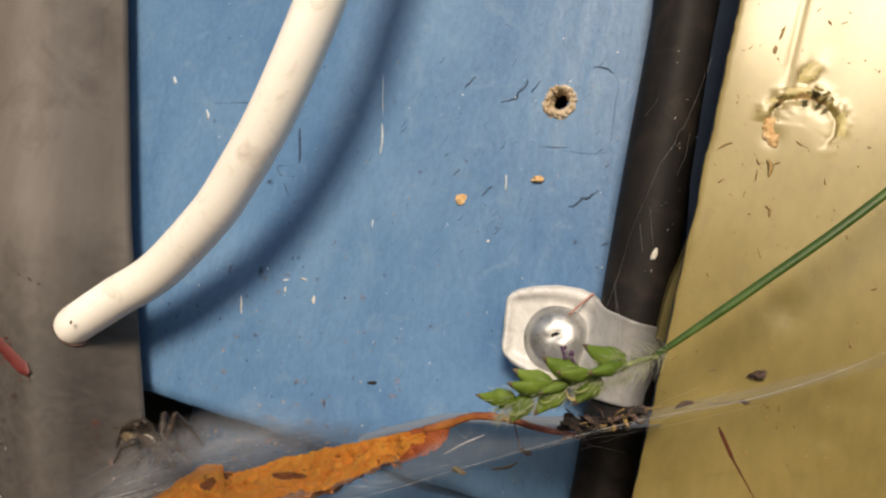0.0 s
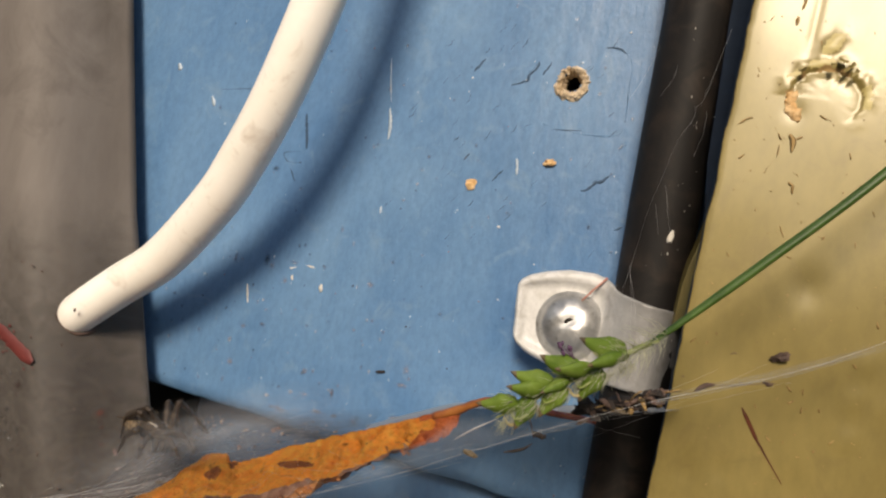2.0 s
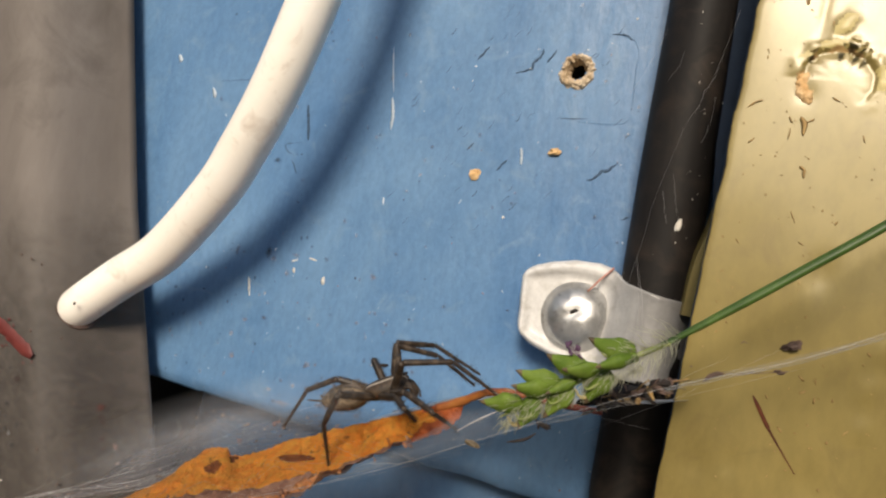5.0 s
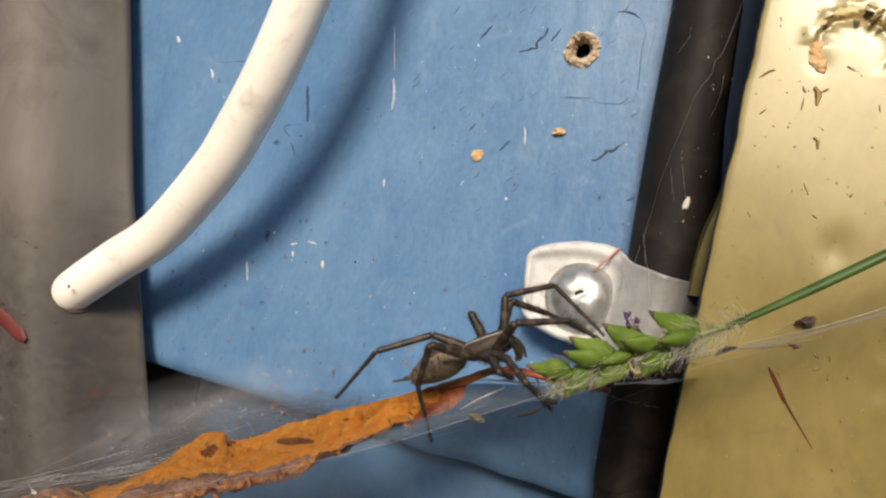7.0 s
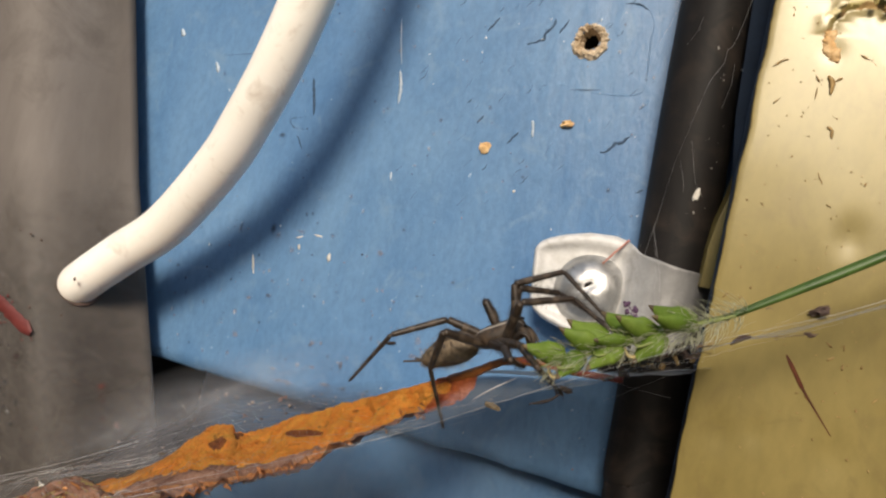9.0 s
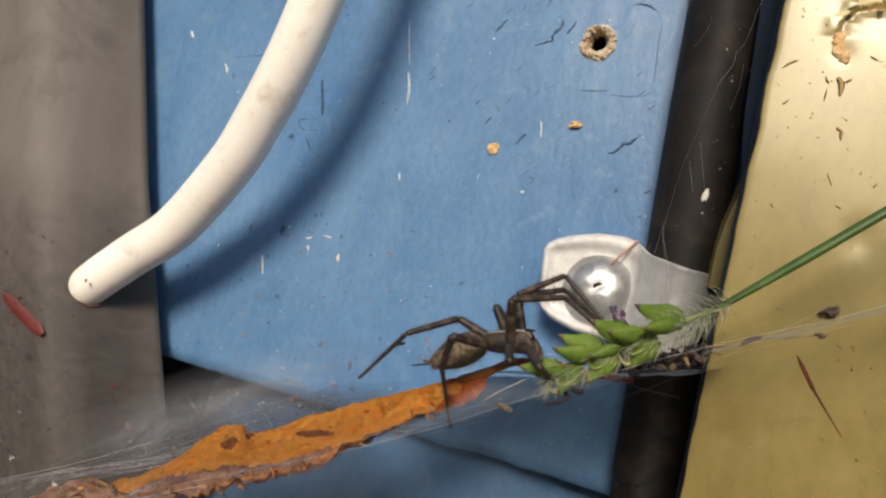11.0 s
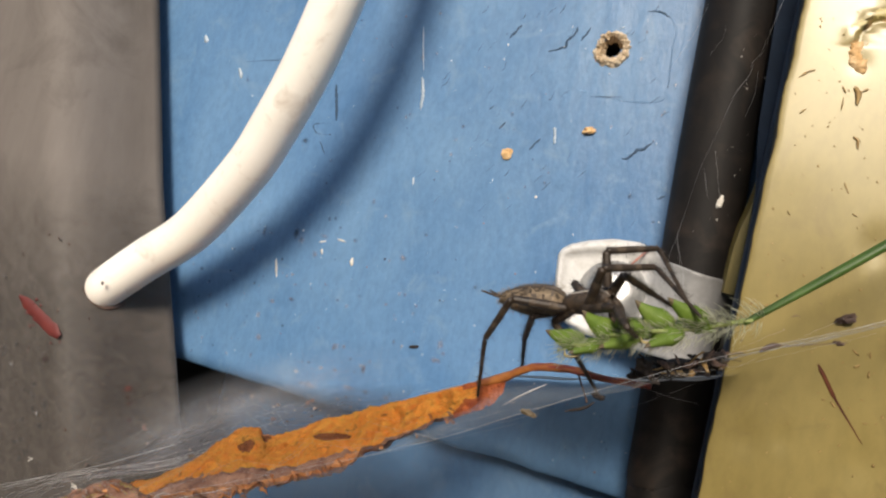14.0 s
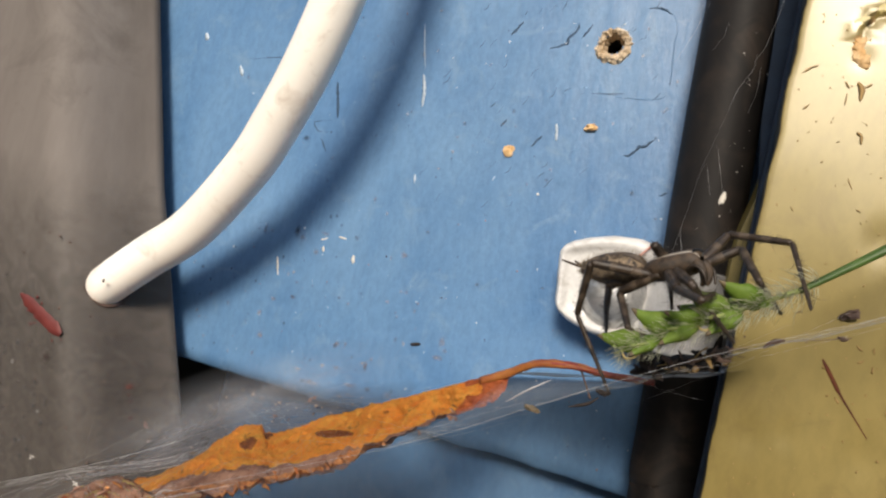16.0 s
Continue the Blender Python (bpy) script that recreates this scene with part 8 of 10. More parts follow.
    walk(spider_parts['F4 femur'], [
        (0, pose(0.00120, 0.00125, -0.00030, 54.9, -25.9, 39.4)),
        (2, pose(0.00120, 0.00125, -0.00030, 54.9, -25.9, 39.4)),
        (2.22, pose(0.00120, 0.00125, -0.00030, 54.9, -25.9, 39.4)),
        (2.34, pose(0.00120, 0.00125, -0.00030, 19.3, -62.2, -4.3)),
        (2.5, pose(0.00120, 0.00125, -0.00030, 19.3, -62.2, -4.3)),
        (2.85, pose(0.00120, 0.00125, -0.00030, 19.3, -62.2, -4.3)),
        (3, pose(0.00120, 0.00125, -0.00030, 16.1, -53.6, 0.9)),
        (3.12, pose(0.00120, 0.00125, -0.00030, 35.4, -43.4, 4.5)),
        (3.5, pose(0.00120, 0.00125, -0.00030, 35.4, -43.4, 4.5)),
        (3.7, pose(0.00120, 0.00125, -0.00030, 35.3, -43.4, 3.9)),
        (4.4, pose(0.00120, 0.00125, -0.00030, 18.4, -48.3, 3.6)),
        (5.1, pose(0.00120, 0.00125, -0.00030, 13.4, -57.2, -0.6)),
        (5.8, pose(0.00120, 0.00125, -0.00030, 8.7, -65.8, -4.1)),
        (6, pose(0.00120, 0.00125, -0.00030, 8.7, -65.8, -4.1)),
        (6.5, pose(0.00120, 0.00125, -0.00030, 8.9, -65.8, -4.1)),
        (7, pose(0.00120, 0.00125, -0.00030, 20.1, -52.4, 2.6)),
        (7.5, pose(0.00120, 0.00125, -0.00030, 37.9, -67.6, -12.9)),
        (8, pose(0.00120, 0.00125, -0.00030, 20.8, -52.3, 2.6)),
        (8.2, pose(0.00120, 0.00125, -0.00030, 20.9, -52.4, 2.6)),
        (8.9, pose(0.00120, 0.00125, -0.00030, 21.7, -49.2, 4.5)),
        (9.6, pose(0.00120, 0.00125, -0.00030, 22.6, -46.1, 6.4)),
        (10.3, pose(0.00120, 0.00125, -0.00030, 23.6, -43.0, 8.3)),
        (10.5, pose(0.00120, 0.00125, -0.00030, 23.7, -43.0, 8.3)),
        (11, pose(0.00120, 0.00125, -0.00030, 29.6, -54.0, 1.6)),
        (11.5, pose(0.00120, 0.00125, -0.00030, 23.4, -47.6, 5.5)),
        (12, pose(0.00120, 0.00125, -0.00030, 24.2, -47.6, 5.6)),
        (12.25, pose(0.00120, 0.00125, -0.00030, 9.7, -41.4, 8.2)),
        (12.5, pose(0.00120, 0.00125, -0.00030, -3.2, -34.9, 8.7)),
        (13, pose(0.00120, 0.00125, -0.00030, 0.3, -27.8, 8.0)),
        (13.1, pose(0.00120, 0.00125, -0.00030, 13.0, -48.3, 7.1)),
        (13.2, pose(0.00120, 0.00125, -0.00030, 35.8, -60.7, -2.5)),
        (13.5, pose(0.00120, 0.00125, -0.00030, 122.1, -67.7, -74.4)),
        (13.9, pose(0.00120, 0.00125, -0.00030, 104.0, -70.1, -57.2)),
        (14, pose(0.00120, 0.00125, -0.00030, 104.1, -70.1, -57.1)),
        (14.3, pose(0.00120, 0.00125, -0.00030, 111.0, -68.4, -72.0)),
        (14.5, pose(0.00120, 0.00125, -0.00030, 99.5, -69.6, -64.4)),
        (15, pose(0.00120, 0.00125, -0.00030, 87.2, -69.8, -52.5)),
        (15.5, pose(0.00120, 0.00125, -0.00030, 115.4, -67.8, -78.5)),
        (16, pose(0.00120, 0.00125, -0.00030, 94.2, -69.8, -56.1)),
    ])
    walk(spider_parts['F4 tibia'], [
        (0, pose(0.00276, -0.00255, 0.00218, 144.4, -60.6, -144.3)),
        (2, pose(0.00276, -0.00255, 0.00218, 144.4, -60.6, -144.3)),
        (2.22, pose(0.00276, -0.00255, 0.00218, 144.4, -60.6, -144.3)),
        (2.34, pose(-0.00292, -0.00003, 0.00181, -178.3, -60.8, 179.8)),
        (2.5, pose(-0.00292, -0.00003, 0.00181, -178.3, -60.8, 179.8)),
        (2.85, pose(-0.00292, -0.00003, 0.00181, -178.3, -60.8, 179.8)),
        (3, pose(-0.00249, -0.00014, 0.00244, 149.4, -67.1, -176.6)),
        (3.12, pose(-0.00126, -0.00173, 0.00254, 117.2, -54.7, -139.5)),
        (3.5, pose(-0.00126, -0.00173, 0.00254, 117.2, -54.7, -139.5)),
        (3.7, pose(-0.00130, -0.00170, 0.00254, 117.2, -54.8, -139.6)),
        (4.4, pose(-0.00210, -0.00047, 0.00273, 123.9, -77.3, -147.1)),
        (5.1, pose(-0.00273, 0.00018, 0.00223, 115.1, -78.1, -140.0)),
        (5.8, pose(-0.00317, 0.00084, 0.00164, 105.3, -78.7, -131.9)),
        (6, pose(-0.00317, 0.00083, 0.00165, 104.8, -78.7, -131.8)),
        (6.5, pose(-0.00317, 0.00082, 0.00165, 104.7, -78.7, -132.6)),
        (7, pose(-0.00229, -0.00056, 0.00245, 95.3, -81.0, -65.5)),
        (7.5, pose(-0.00287, -0.00084, 0.00114, 143.7, -77.4, -112.5)),
        (8, pose(-0.00227, -0.00061, 0.00244, 96.0, -80.9, -70.4)),
        (8.2, pose(-0.00227, -0.00063, 0.00244, 96.7, -80.9, -70.2)),
        (8.9, pose(-0.00203, -0.00079, 0.00261, 98.2, -81.0, -67.1)),
        (9.6, pose(-0.00176, -0.00094, 0.00277, 99.8, -81.1, -64.0)),
        (10.3, pose(-0.00149, -0.00109, 0.00292, 101.3, -81.2, -60.9)),
        (10.5, pose(-0.00148, -0.00110, 0.00292, 101.7, -81.2, -61.2)),
        (11, pose(-0.00211, -0.00122, 0.00215, 174.3, -73.7, -113.5)),
        (11.5, pose(-0.00186, -0.00096, 0.00267, 124.9, -79.4, -86.1)),
        (12, pose(-0.00183, -0.00102, 0.00265, 126.8, -79.2, -87.4)),
        (12.25, pose(-0.00178, 0.00000, 0.00325, 71.6, -80.6, -39.5)),
        (12.5, pose(-0.00155, 0.00110, 0.00363, 32.5, -75.4, -7.8)),
        (13, pose(-0.00102, 0.00092, 0.00394, -17.2, -75.5, -6.8)),
        (13.1, pose(-0.00213, -0.00025, 0.00281, 13.4, -83.6, -18.0)),
        (13.2, pose(-0.00231, -0.00141, 0.00161, 63.7, -88.2, -66.2)),
        (13.5, pose(-0.00208, -0.00212, -0.00127, 171.3, -42.4, 171.0)),
        (13.9, pose(-0.00213, -0.00219, -0.00070, 154.2, -62.5, 175.6)),
        (14, pose(-0.00212, -0.00220, -0.00070, 154.2, -62.5, 175.6)),
        (14.3, pose(-0.00257, -0.00165, -0.00093, 149.0, -65.7, 179.6)),
        (14.5, pose(-0.00275, -0.00147, -0.00058, 135.0, -58.7, -171.7)),
        (15, pose(-0.00274, -0.00149, -0.00022, 136.8, -62.3, -167.6)),
        (15.5, pose(-0.00267, -0.00148, -0.00108, 152.0, -57.0, 178.7)),
        (16, pose(-0.00259, -0.00169, -0.00042, 140.0, -60.5, 176.9)),
    ])
    walk(spider_parts['F4 metatarsus'], [
        (0, pose(-0.00200, -0.00224, 0.00011, 148.4, -44.4, -157.7)),
        (2, pose(-0.00200, -0.00224, 0.00011, 148.4, -44.4, -157.7)),
        (2.22, pose(-0.00200, -0.00224, 0.00011, 148.4, -44.4, -157.7)),
        (2.34, pose(-0.00745, -0.00017, -0.00072, 175.9, -59.9, -179.3)),
        (2.5, pose(-0.00745, -0.00017, -0.00072, 175.9, -59.9, -179.3)),
        (2.85, pose(-0.00745, -0.00017, -0.00072, 175.9, -59.9, -179.3)),
        (3, pose(-0.00677, 0.00225, 0.00069, 141.1, -66.2, -173.8)),
        (3.12, pose(-0.00574, 0.00053, 0.00117, 127.6, -47.7, -154.1)),
        (3.5, pose(-0.00574, 0.00053, 0.00117, 127.6, -47.7, -154.1)),
        (3.7, pose(-0.00577, 0.00056, 0.00118, 127.5, -47.8, -154.0)),
        (4.4, pose(-0.00682, 0.00162, 0.00209, 154.8, -61.8, -178.9)),
        (5.1, pose(-0.00741, 0.00240, 0.00178, 158.3, -56.5, 176.6)),
        (5.8, pose(-0.00780, 0.00319, 0.00137, 160.7, -51.1, 173.2)),
        (6, pose(-0.00779, 0.00321, 0.00139, 160.3, -51.2, 173.3)),
        (6.5, pose(-0.00774, 0.00327, 0.00139, 159.7, -51.4, 173.4)),
        (7, pose(-0.00681, -0.00314, 0.00238, 172.3, -62.4, 178.4)),
        (7.5, pose(-0.00728, -0.00344, 0.00023, 168.3, -60.6, -169.7)),
        (8, pose(-0.00696, -0.00285, 0.00236, 172.8, -62.5, 178.4)),
        (8.2, pose(-0.00692, -0.00294, 0.00234, 172.7, -62.5, 178.5)),
        (8.9, pose(-0.00648, -0.00347, 0.00250, 175.2, -63.3, 178.6)),
        (9.6, pose(-0.00599, -0.00397, 0.00264, 177.9, -64.1, 178.7)),
        (10.3, pose(-0.00546, -0.00445, 0.00276, -179.4, -64.9, 178.8)),
        (10.5, pose(-0.00544, -0.00446, 0.00275, -179.0, -64.8, 178.8)),
        (11, pose(-0.00456, -0.00557, 0.00070, 170.6, -53.7, -170.3)),
        (11.5, pose(-0.00591, -0.00417, 0.00212, -178.9, -56.0, 179.1)),
        (12, pose(-0.00584, -0.00427, 0.00207, -179.3, -56.2, 179.1)),
        (12.25, pose(-0.00617, -0.00277, 0.00352, 173.5, -68.9, -179.5)),
        (12.5, pose(-0.00613, -0.00109, 0.00474, 154.3, -81.3, -165.8)),
        (13, pose(-0.00561, 0.00302, 0.00519, 164.0, -86.5, -150.4)),
        (13.1, pose(-0.00729, 0.00015, 0.00337, -177.2, -55.2, -176.7)),
        (13.2, pose(-0.00751, -0.00118, 0.00168, -167.2, -29.0, -171.9)),
        (13.5, pose(-0.00538, -0.00080, -0.00506, 140.0, -34.4, -165.2)),
        (13.9, pose(-0.00609, 0.00039, -0.00286, 129.7, -44.6, -159.9)),
        (14, pose(-0.00608, 0.00038, -0.00286, 129.7, -44.7, -159.8)),
        (14.3, pose(-0.00662, 0.00105, -0.00276, 120.9, -39.7, -169.4)),
        (14.5, pose(-0.00638, 0.00172, -0.00248, 109.7, -36.7, -153.5)),
        (15, pose(-0.00678, 0.00126, -0.00198, 113.6, -39.0, -151.1)),
        (15.5, pose(-0.00646, 0.00104, -0.00358, 132.4, -37.2, -161.4)),
        (16, pose(-0.00587, 0.00183, -0.00238, 112.2, -41.9, -156.2)),
    ])
    walk(spider_parts['N1 femur'], [
        (0, pose(0.00330, -0.00125, -0.00030, -4.4, 66.7, 22.3)),
        (2, pose(0.00330, -0.00125, -0.00030, -4.4, 66.7, 22.3)),
        (2.22, pose(0.00330, -0.00125, -0.00030, -4.4, 66.7, 22.3)),
        (2.34, pose(0.00330, -0.00125, -0.00030, -24.6, 58.6, -3.3)),
        (2.5, pose(0.00330, -0.00125, -0.00030, -24.6, 58.6, -3.3)),
        (2.85, pose(0.00330, -0.00125, -0.00030, -24.6, 58.6, -3.3)),
        (3, pose(0.00330, -0.00125, -0.00030, -12.7, 60.7, -4.7)),
        (3.12, pose(0.00330, -0.00125, -0.00030, -8.2, 18.7, 10.5)),
        (3.5, pose(0.00330, -0.00125, -0.00030, -8.2, 18.7, 10.5)),
        (3.7, pose(0.00330, -0.00125, -0.00030, -8.1, 18.8, 10.4)),
        (4.4, pose(0.00330, -0.00125, -0.00030, 14.7, 45.1, -1.1)),
        (5.1, pose(0.00330, -0.00125, -0.00030, 36.3, 44.0, -1.9)),
        (5.8, pose(0.00330, -0.00125, -0.00030, 54.8, 43.2, -2.9)),
        (6, pose(0.00330, -0.00125, -0.00030, 55.3, 43.3, -2.8)),
        (6.5, pose(0.00330, -0.00125, -0.00030, 56.2, 43.3, -2.8)),
        (7, pose(0.00330, -0.00125, -0.00030, 47.6, 53.8, 17.3)),
        (7.5, pose(0.00330, -0.00125, -0.00030, 42.5, 49.8, 32.3)),
        (8, pose(0.00330, -0.00125, -0.00030, 47.9, 54.2, 18.0)),
        (8.2, pose(0.00330, -0.00125, -0.00030, 48.4, 54.3, 18.2)),
        (8.9, pose(0.00330, -0.00125, -0.00030, 35.8, 48.5, 9.9)),
        (9.6, pose(0.00330, -0.00125, -0.00030, 25.6, 41.7, 4.1)),
        (10.3, pose(0.00330, -0.00125, -0.00030, 17.3, 34.4, 0.5)),
        (10.5, pose(0.00330, -0.00125, -0.00030, 17.4, 34.6, 0.5)),
        (11, pose(0.00330, -0.00125, -0.00030, 27.3, 19.1, 2.3)),
        (11.5, pose(0.00330, -0.00125, -0.00030, 28.1, 43.6, 5.4)),
        (12, pose(0.00330, -0.00125, -0.00030, 28.7, 44.3, 5.9)),
        (12.25, pose(0.00330, -0.00125, -0.00030, 47.2, 44.0, 5.6)),
        (12.5, pose(0.00330, -0.00125, -0.00030, 65.6, 43.8, 5.2)),
        (13, pose(0.00330, -0.00125, -0.00030, 62.1, 51.9, 14.9)),
        (13.1, pose(0.00330, -0.00125, -0.00030, 81.1, 49.6, 33.2)),
        (13.2, pose(0.00330, -0.00125, -0.00030, 99.3, 49.6, 63.9)),
        (13.5, pose(0.00330, -0.00125, -0.00030, 27.8, 17.7, 12.2)),
        (13.9, pose(0.00330, -0.00125, -0.00030, 34.1, 39.2, 21.5)),
        (14, pose(0.00330, -0.00125, -0.00030, 34.2, 39.3, 21.6)),
        (14.3, pose(0.00330, -0.00125, -0.00030, 85.5, 52.0, 52.0)),
        (14.5, pose(0.00330, -0.00125, -0.00030, 106.7, 34.4, 82.7)),
        (15, pose(0.00330, -0.00125, -0.00030, 101.1, 32.7, 89.9)),
        (15.5, pose(0.00330, -0.00125, -0.00030, 68.1, 37.0, 88.0)),
        (16, pose(0.00330, -0.00125, -0.00030, 119.3, 48.8, 66.5)),
    ])
    walk(spider_parts['N1 tibia'], [
        (0, pose(0.00706, 0.00068, 0.00151, 57.9, 73.7, 51.5)),
        (2, pose(0.00706, 0.00068, 0.00151, 57.9, 73.7, 51.5)),
        (2.22, pose(0.00706, 0.00068, 0.00151, 57.9, 73.7, 51.5)),
        (2.34, pose(0.00697, 0.00046, 0.00188, -168.3, 86.0, -177.4)),
        (2.5, pose(0.00697, 0.00046, 0.00188, -168.3, 86.0, -177.4)),
        (2.85, pose(0.00697, 0.00046, 0.00188, -168.3, 86.0, -177.4)),
        (3, pose(0.00728, -0.00056, 0.00190, 155.6, 72.9, -169.5)),
        (3.12, pose(0.00461, -0.00033, 0.00401, 47.3, 73.9, 82.7)),
        (3.5, pose(0.00461, -0.00033, 0.00401, 47.3, 73.9, 82.7)),
        (3.7, pose(0.00463, -0.00035, 0.00401, 47.7, 74.0, 82.9)),
        (4.4, pose(0.00643, -0.00248, 0.00284, 162.9, 73.9, -170.8)),
        (5.1, pose(0.00579, -0.00405, 0.00237, 159.8, 73.5, -170.4)),
        (5.8, pose(0.00492, -0.00510, 0.00163, 156.8, 73.2, -169.9)),
        (6, pose(0.00491, -0.00511, 0.00161, 156.5, 73.3, -170.1)),
        (6.5, pose(0.00487, -0.00515, 0.00156, 155.4, 73.5, -170.3)),
        (7, pose(0.00670, -0.00375, 0.00153, 144.8, 75.1, -173.7)),
        (7.5, pose(0.00715, -0.00249, 0.00189, 34.4, 82.8, 92.9)),
        (8, pose(0.00673, -0.00373, 0.00150, 143.5, 75.1, -173.9)),
        (8.2, pose(0.00673, -0.00374, 0.00148, 142.9, 75.3, -174.3)),
        (8.9, pose(0.00651, -0.00342, 0.00217, 129.0, 76.9, 179.2)),
        (9.6, pose(0.00619, -0.00303, 0.00280, 112.4, 78.1, 170.2)),
        (10.3, pose(0.00579, -0.00260, 0.00332, 94.3, 78.6, 159.4)),
        (10.5, pose(0.00580, -0.00260, 0.00331, 93.6, 78.6, 159.1)),
        (11, pose(0.00472, -0.00331, 0.00356, 54.9, 83.3, 111.3)),
        (11.5, pose(0.00629, -0.00315, 0.00264, 138.0, 76.3, -178.8)),
        (12, pose(0.00633, -0.00316, 0.00259, 135.6, 76.4, -179.1)),
        (12.25, pose(0.00579, -0.00439, 0.00195, 155.8, 64.0, -154.7)),
        (12.5, pose(0.00499, -0.00530, 0.00107, 161.2, 50.4, -144.8)),
        (13, pose(0.00598, -0.00474, 0.00103, 151.1, 41.0, -144.6)),
        (13.1, pose(0.00625, -0.00475, 0.00016, 141.0, 52.4, -146.5)),
        (13.2, pose(0.00713, -0.00376, -0.00078, 120.0, 53.7, -149.1)),
        (13.5, pose(0.00496, -0.00308, 0.00358, 119.6, 52.8, -137.1)),
        (13.9, pose(0.00648, -0.00277, 0.00265, 92.9, 64.0, 166.8)),
        (14, pose(0.00649, -0.00277, 0.00265, 92.8, 64.0, 167.1)),
        (14.3, pose(0.00709, -0.00385, -0.00008, 135.4, 50.5, -141.0)),
        (14.5, pose(0.00757, -0.00255, -0.00139, 134.5, 49.6, -124.0)),
        (15, pose(0.00781, -0.00174, -0.00104, 122.0, 53.8, -134.2)),
        (15.5, pose(0.00760, -0.00037, 0.00107, 122.1, 59.5, -153.2)),
        (16, pose(0.00630, -0.00440, -0.00178, 113.9, 50.6, -139.4)),
    ])
    walk(spider_parts['N1 metatarsus'], [
        (0, pose(0.01196, 0.00003, 0.00226, 67.2, 72.7, 53.6)),
        (2, pose(0.01196, 0.00003, 0.00226, 67.2, 72.7, 53.6)),
        (2.22, pose(0.01196, 0.00003, 0.00226, 67.2, 72.7, 53.6)),
        (2.34, pose(0.01190, -0.00034, 0.00154, 25.6, 86.3, -1.1)),
        (2.5, pose(0.01190, -0.00034, 0.00154, 25.6, 86.3, -1.1)),
        (2.85, pose(0.01190, -0.00034, 0.00154, 25.6, 86.3, -1.1)),
        (3, pose(0.01119, 0.00226, 0.00056, -179.6, 51.9, 147.7)),
        (3.12, pose(0.00867, 0.00243, 0.00495, 145.8, 48.8, 121.0)),
        (3.5, pose(0.00867, 0.00243, 0.00495, 145.8, 48.8, 121.0)),
        (3.7, pose(0.00869, 0.00240, 0.00494, 145.9, 49.0, 120.7)),
        (4.4, pose(0.01073, -0.00029, 0.00152, -173.7, 55.8, 148.1)),
        (5.1, pose(0.00993, -0.00160, 0.00104, -168.7, 58.9, 149.0)),
        (5.8, pose(0.00890, -0.00238, 0.00030, -163.1, 61.9, 150.5)),
        (6, pose(0.00889, -0.00239, 0.00029, -163.6, 61.6, 150.3)),
        (6.5, pose(0.00881, -0.00236, 0.00027, -162.8, 61.7, 150.4)),
        (7, pose(0.01031, -0.00045, 0.00048, -174.8, 55.0, 147.8)),
        (7.5, pose(0.00976, 0.00174, 0.00240, 157.5, 71.8, 119.2)),
        (8, pose(0.01027, -0.00035, 0.00047, -175.3, 54.9, 147.8)),
        (8.2, pose(0.01027, -0.00036, 0.00047, -175.5, 54.7, 147.8)),
        (8.9, pose(0.00963, 0.00042, 0.00146, 177.7, 45.7, 147.5)),
        (9.6, pose(0.00882, 0.00120, 0.00241, 171.6, 36.3, 148.7)),
        (10.3, pose(0.00789, 0.00194, 0.00325, 166.1, 27.3, 150.7)),
        (10.5, pose(0.00788, 0.00195, 0.00325, 166.4, 27.6, 150.7)),
        (11, pose(0.00750, 0.00084, 0.00390, 151.1, 44.5, 135.5)),
        (11.5, pose(0.00982, 0.00028, 0.00176, -165.5, 48.6, 151.2)),
        (12, pose(0.00974, 0.00040, 0.00175, -166.1, 48.5, 151.2)),
        (12.25, pose(0.00862, -0.00079, -0.00005, -149.2, 49.5, 151.8)),
        (12.5, pose(0.00704, -0.00188, -0.00195, -132.1, 50.3, 152.9)),
        (13, pose(0.00692, -0.00111, -0.00228, -127.5, 46.9, 156.9)),
        (13.1, pose(0.00707, -0.00043, -0.00221, -135.4, 54.0, 159.0)),
        (13.2, pose(0.00663, 0.00099, -0.00226, -137.5, 58.0, 165.9)),
        (13.5, pose(0.00345, 0.00144, 0.00208, -86.6, 74.4, -125.0)),
        (13.9, pose(0.00785, 0.00204, 0.00254, -161.9, 51.3, 179.6)),
        (14, pose(0.00782, 0.00205, 0.00254, -161.8, 51.3, 179.7)),
        (14.3, pose(0.00701, 0.00061, -0.00234, -147.3, 41.5, 172.9)),
        (14.5, pose(0.00611, 0.00165, -0.00367, -118.6, 63.0, -171.6)),
        (15, pose(0.00627, 0.00275, -0.00261, -118.0, 61.4, -172.1)),
        (15.5, pose(0.00773, 0.00445, -0.00028, -161.4, 40.5, 168.0)),
        (16, pose(0.00451, 0.00009, -0.00306, -136.1, 53.3, -176.3)),
    ])
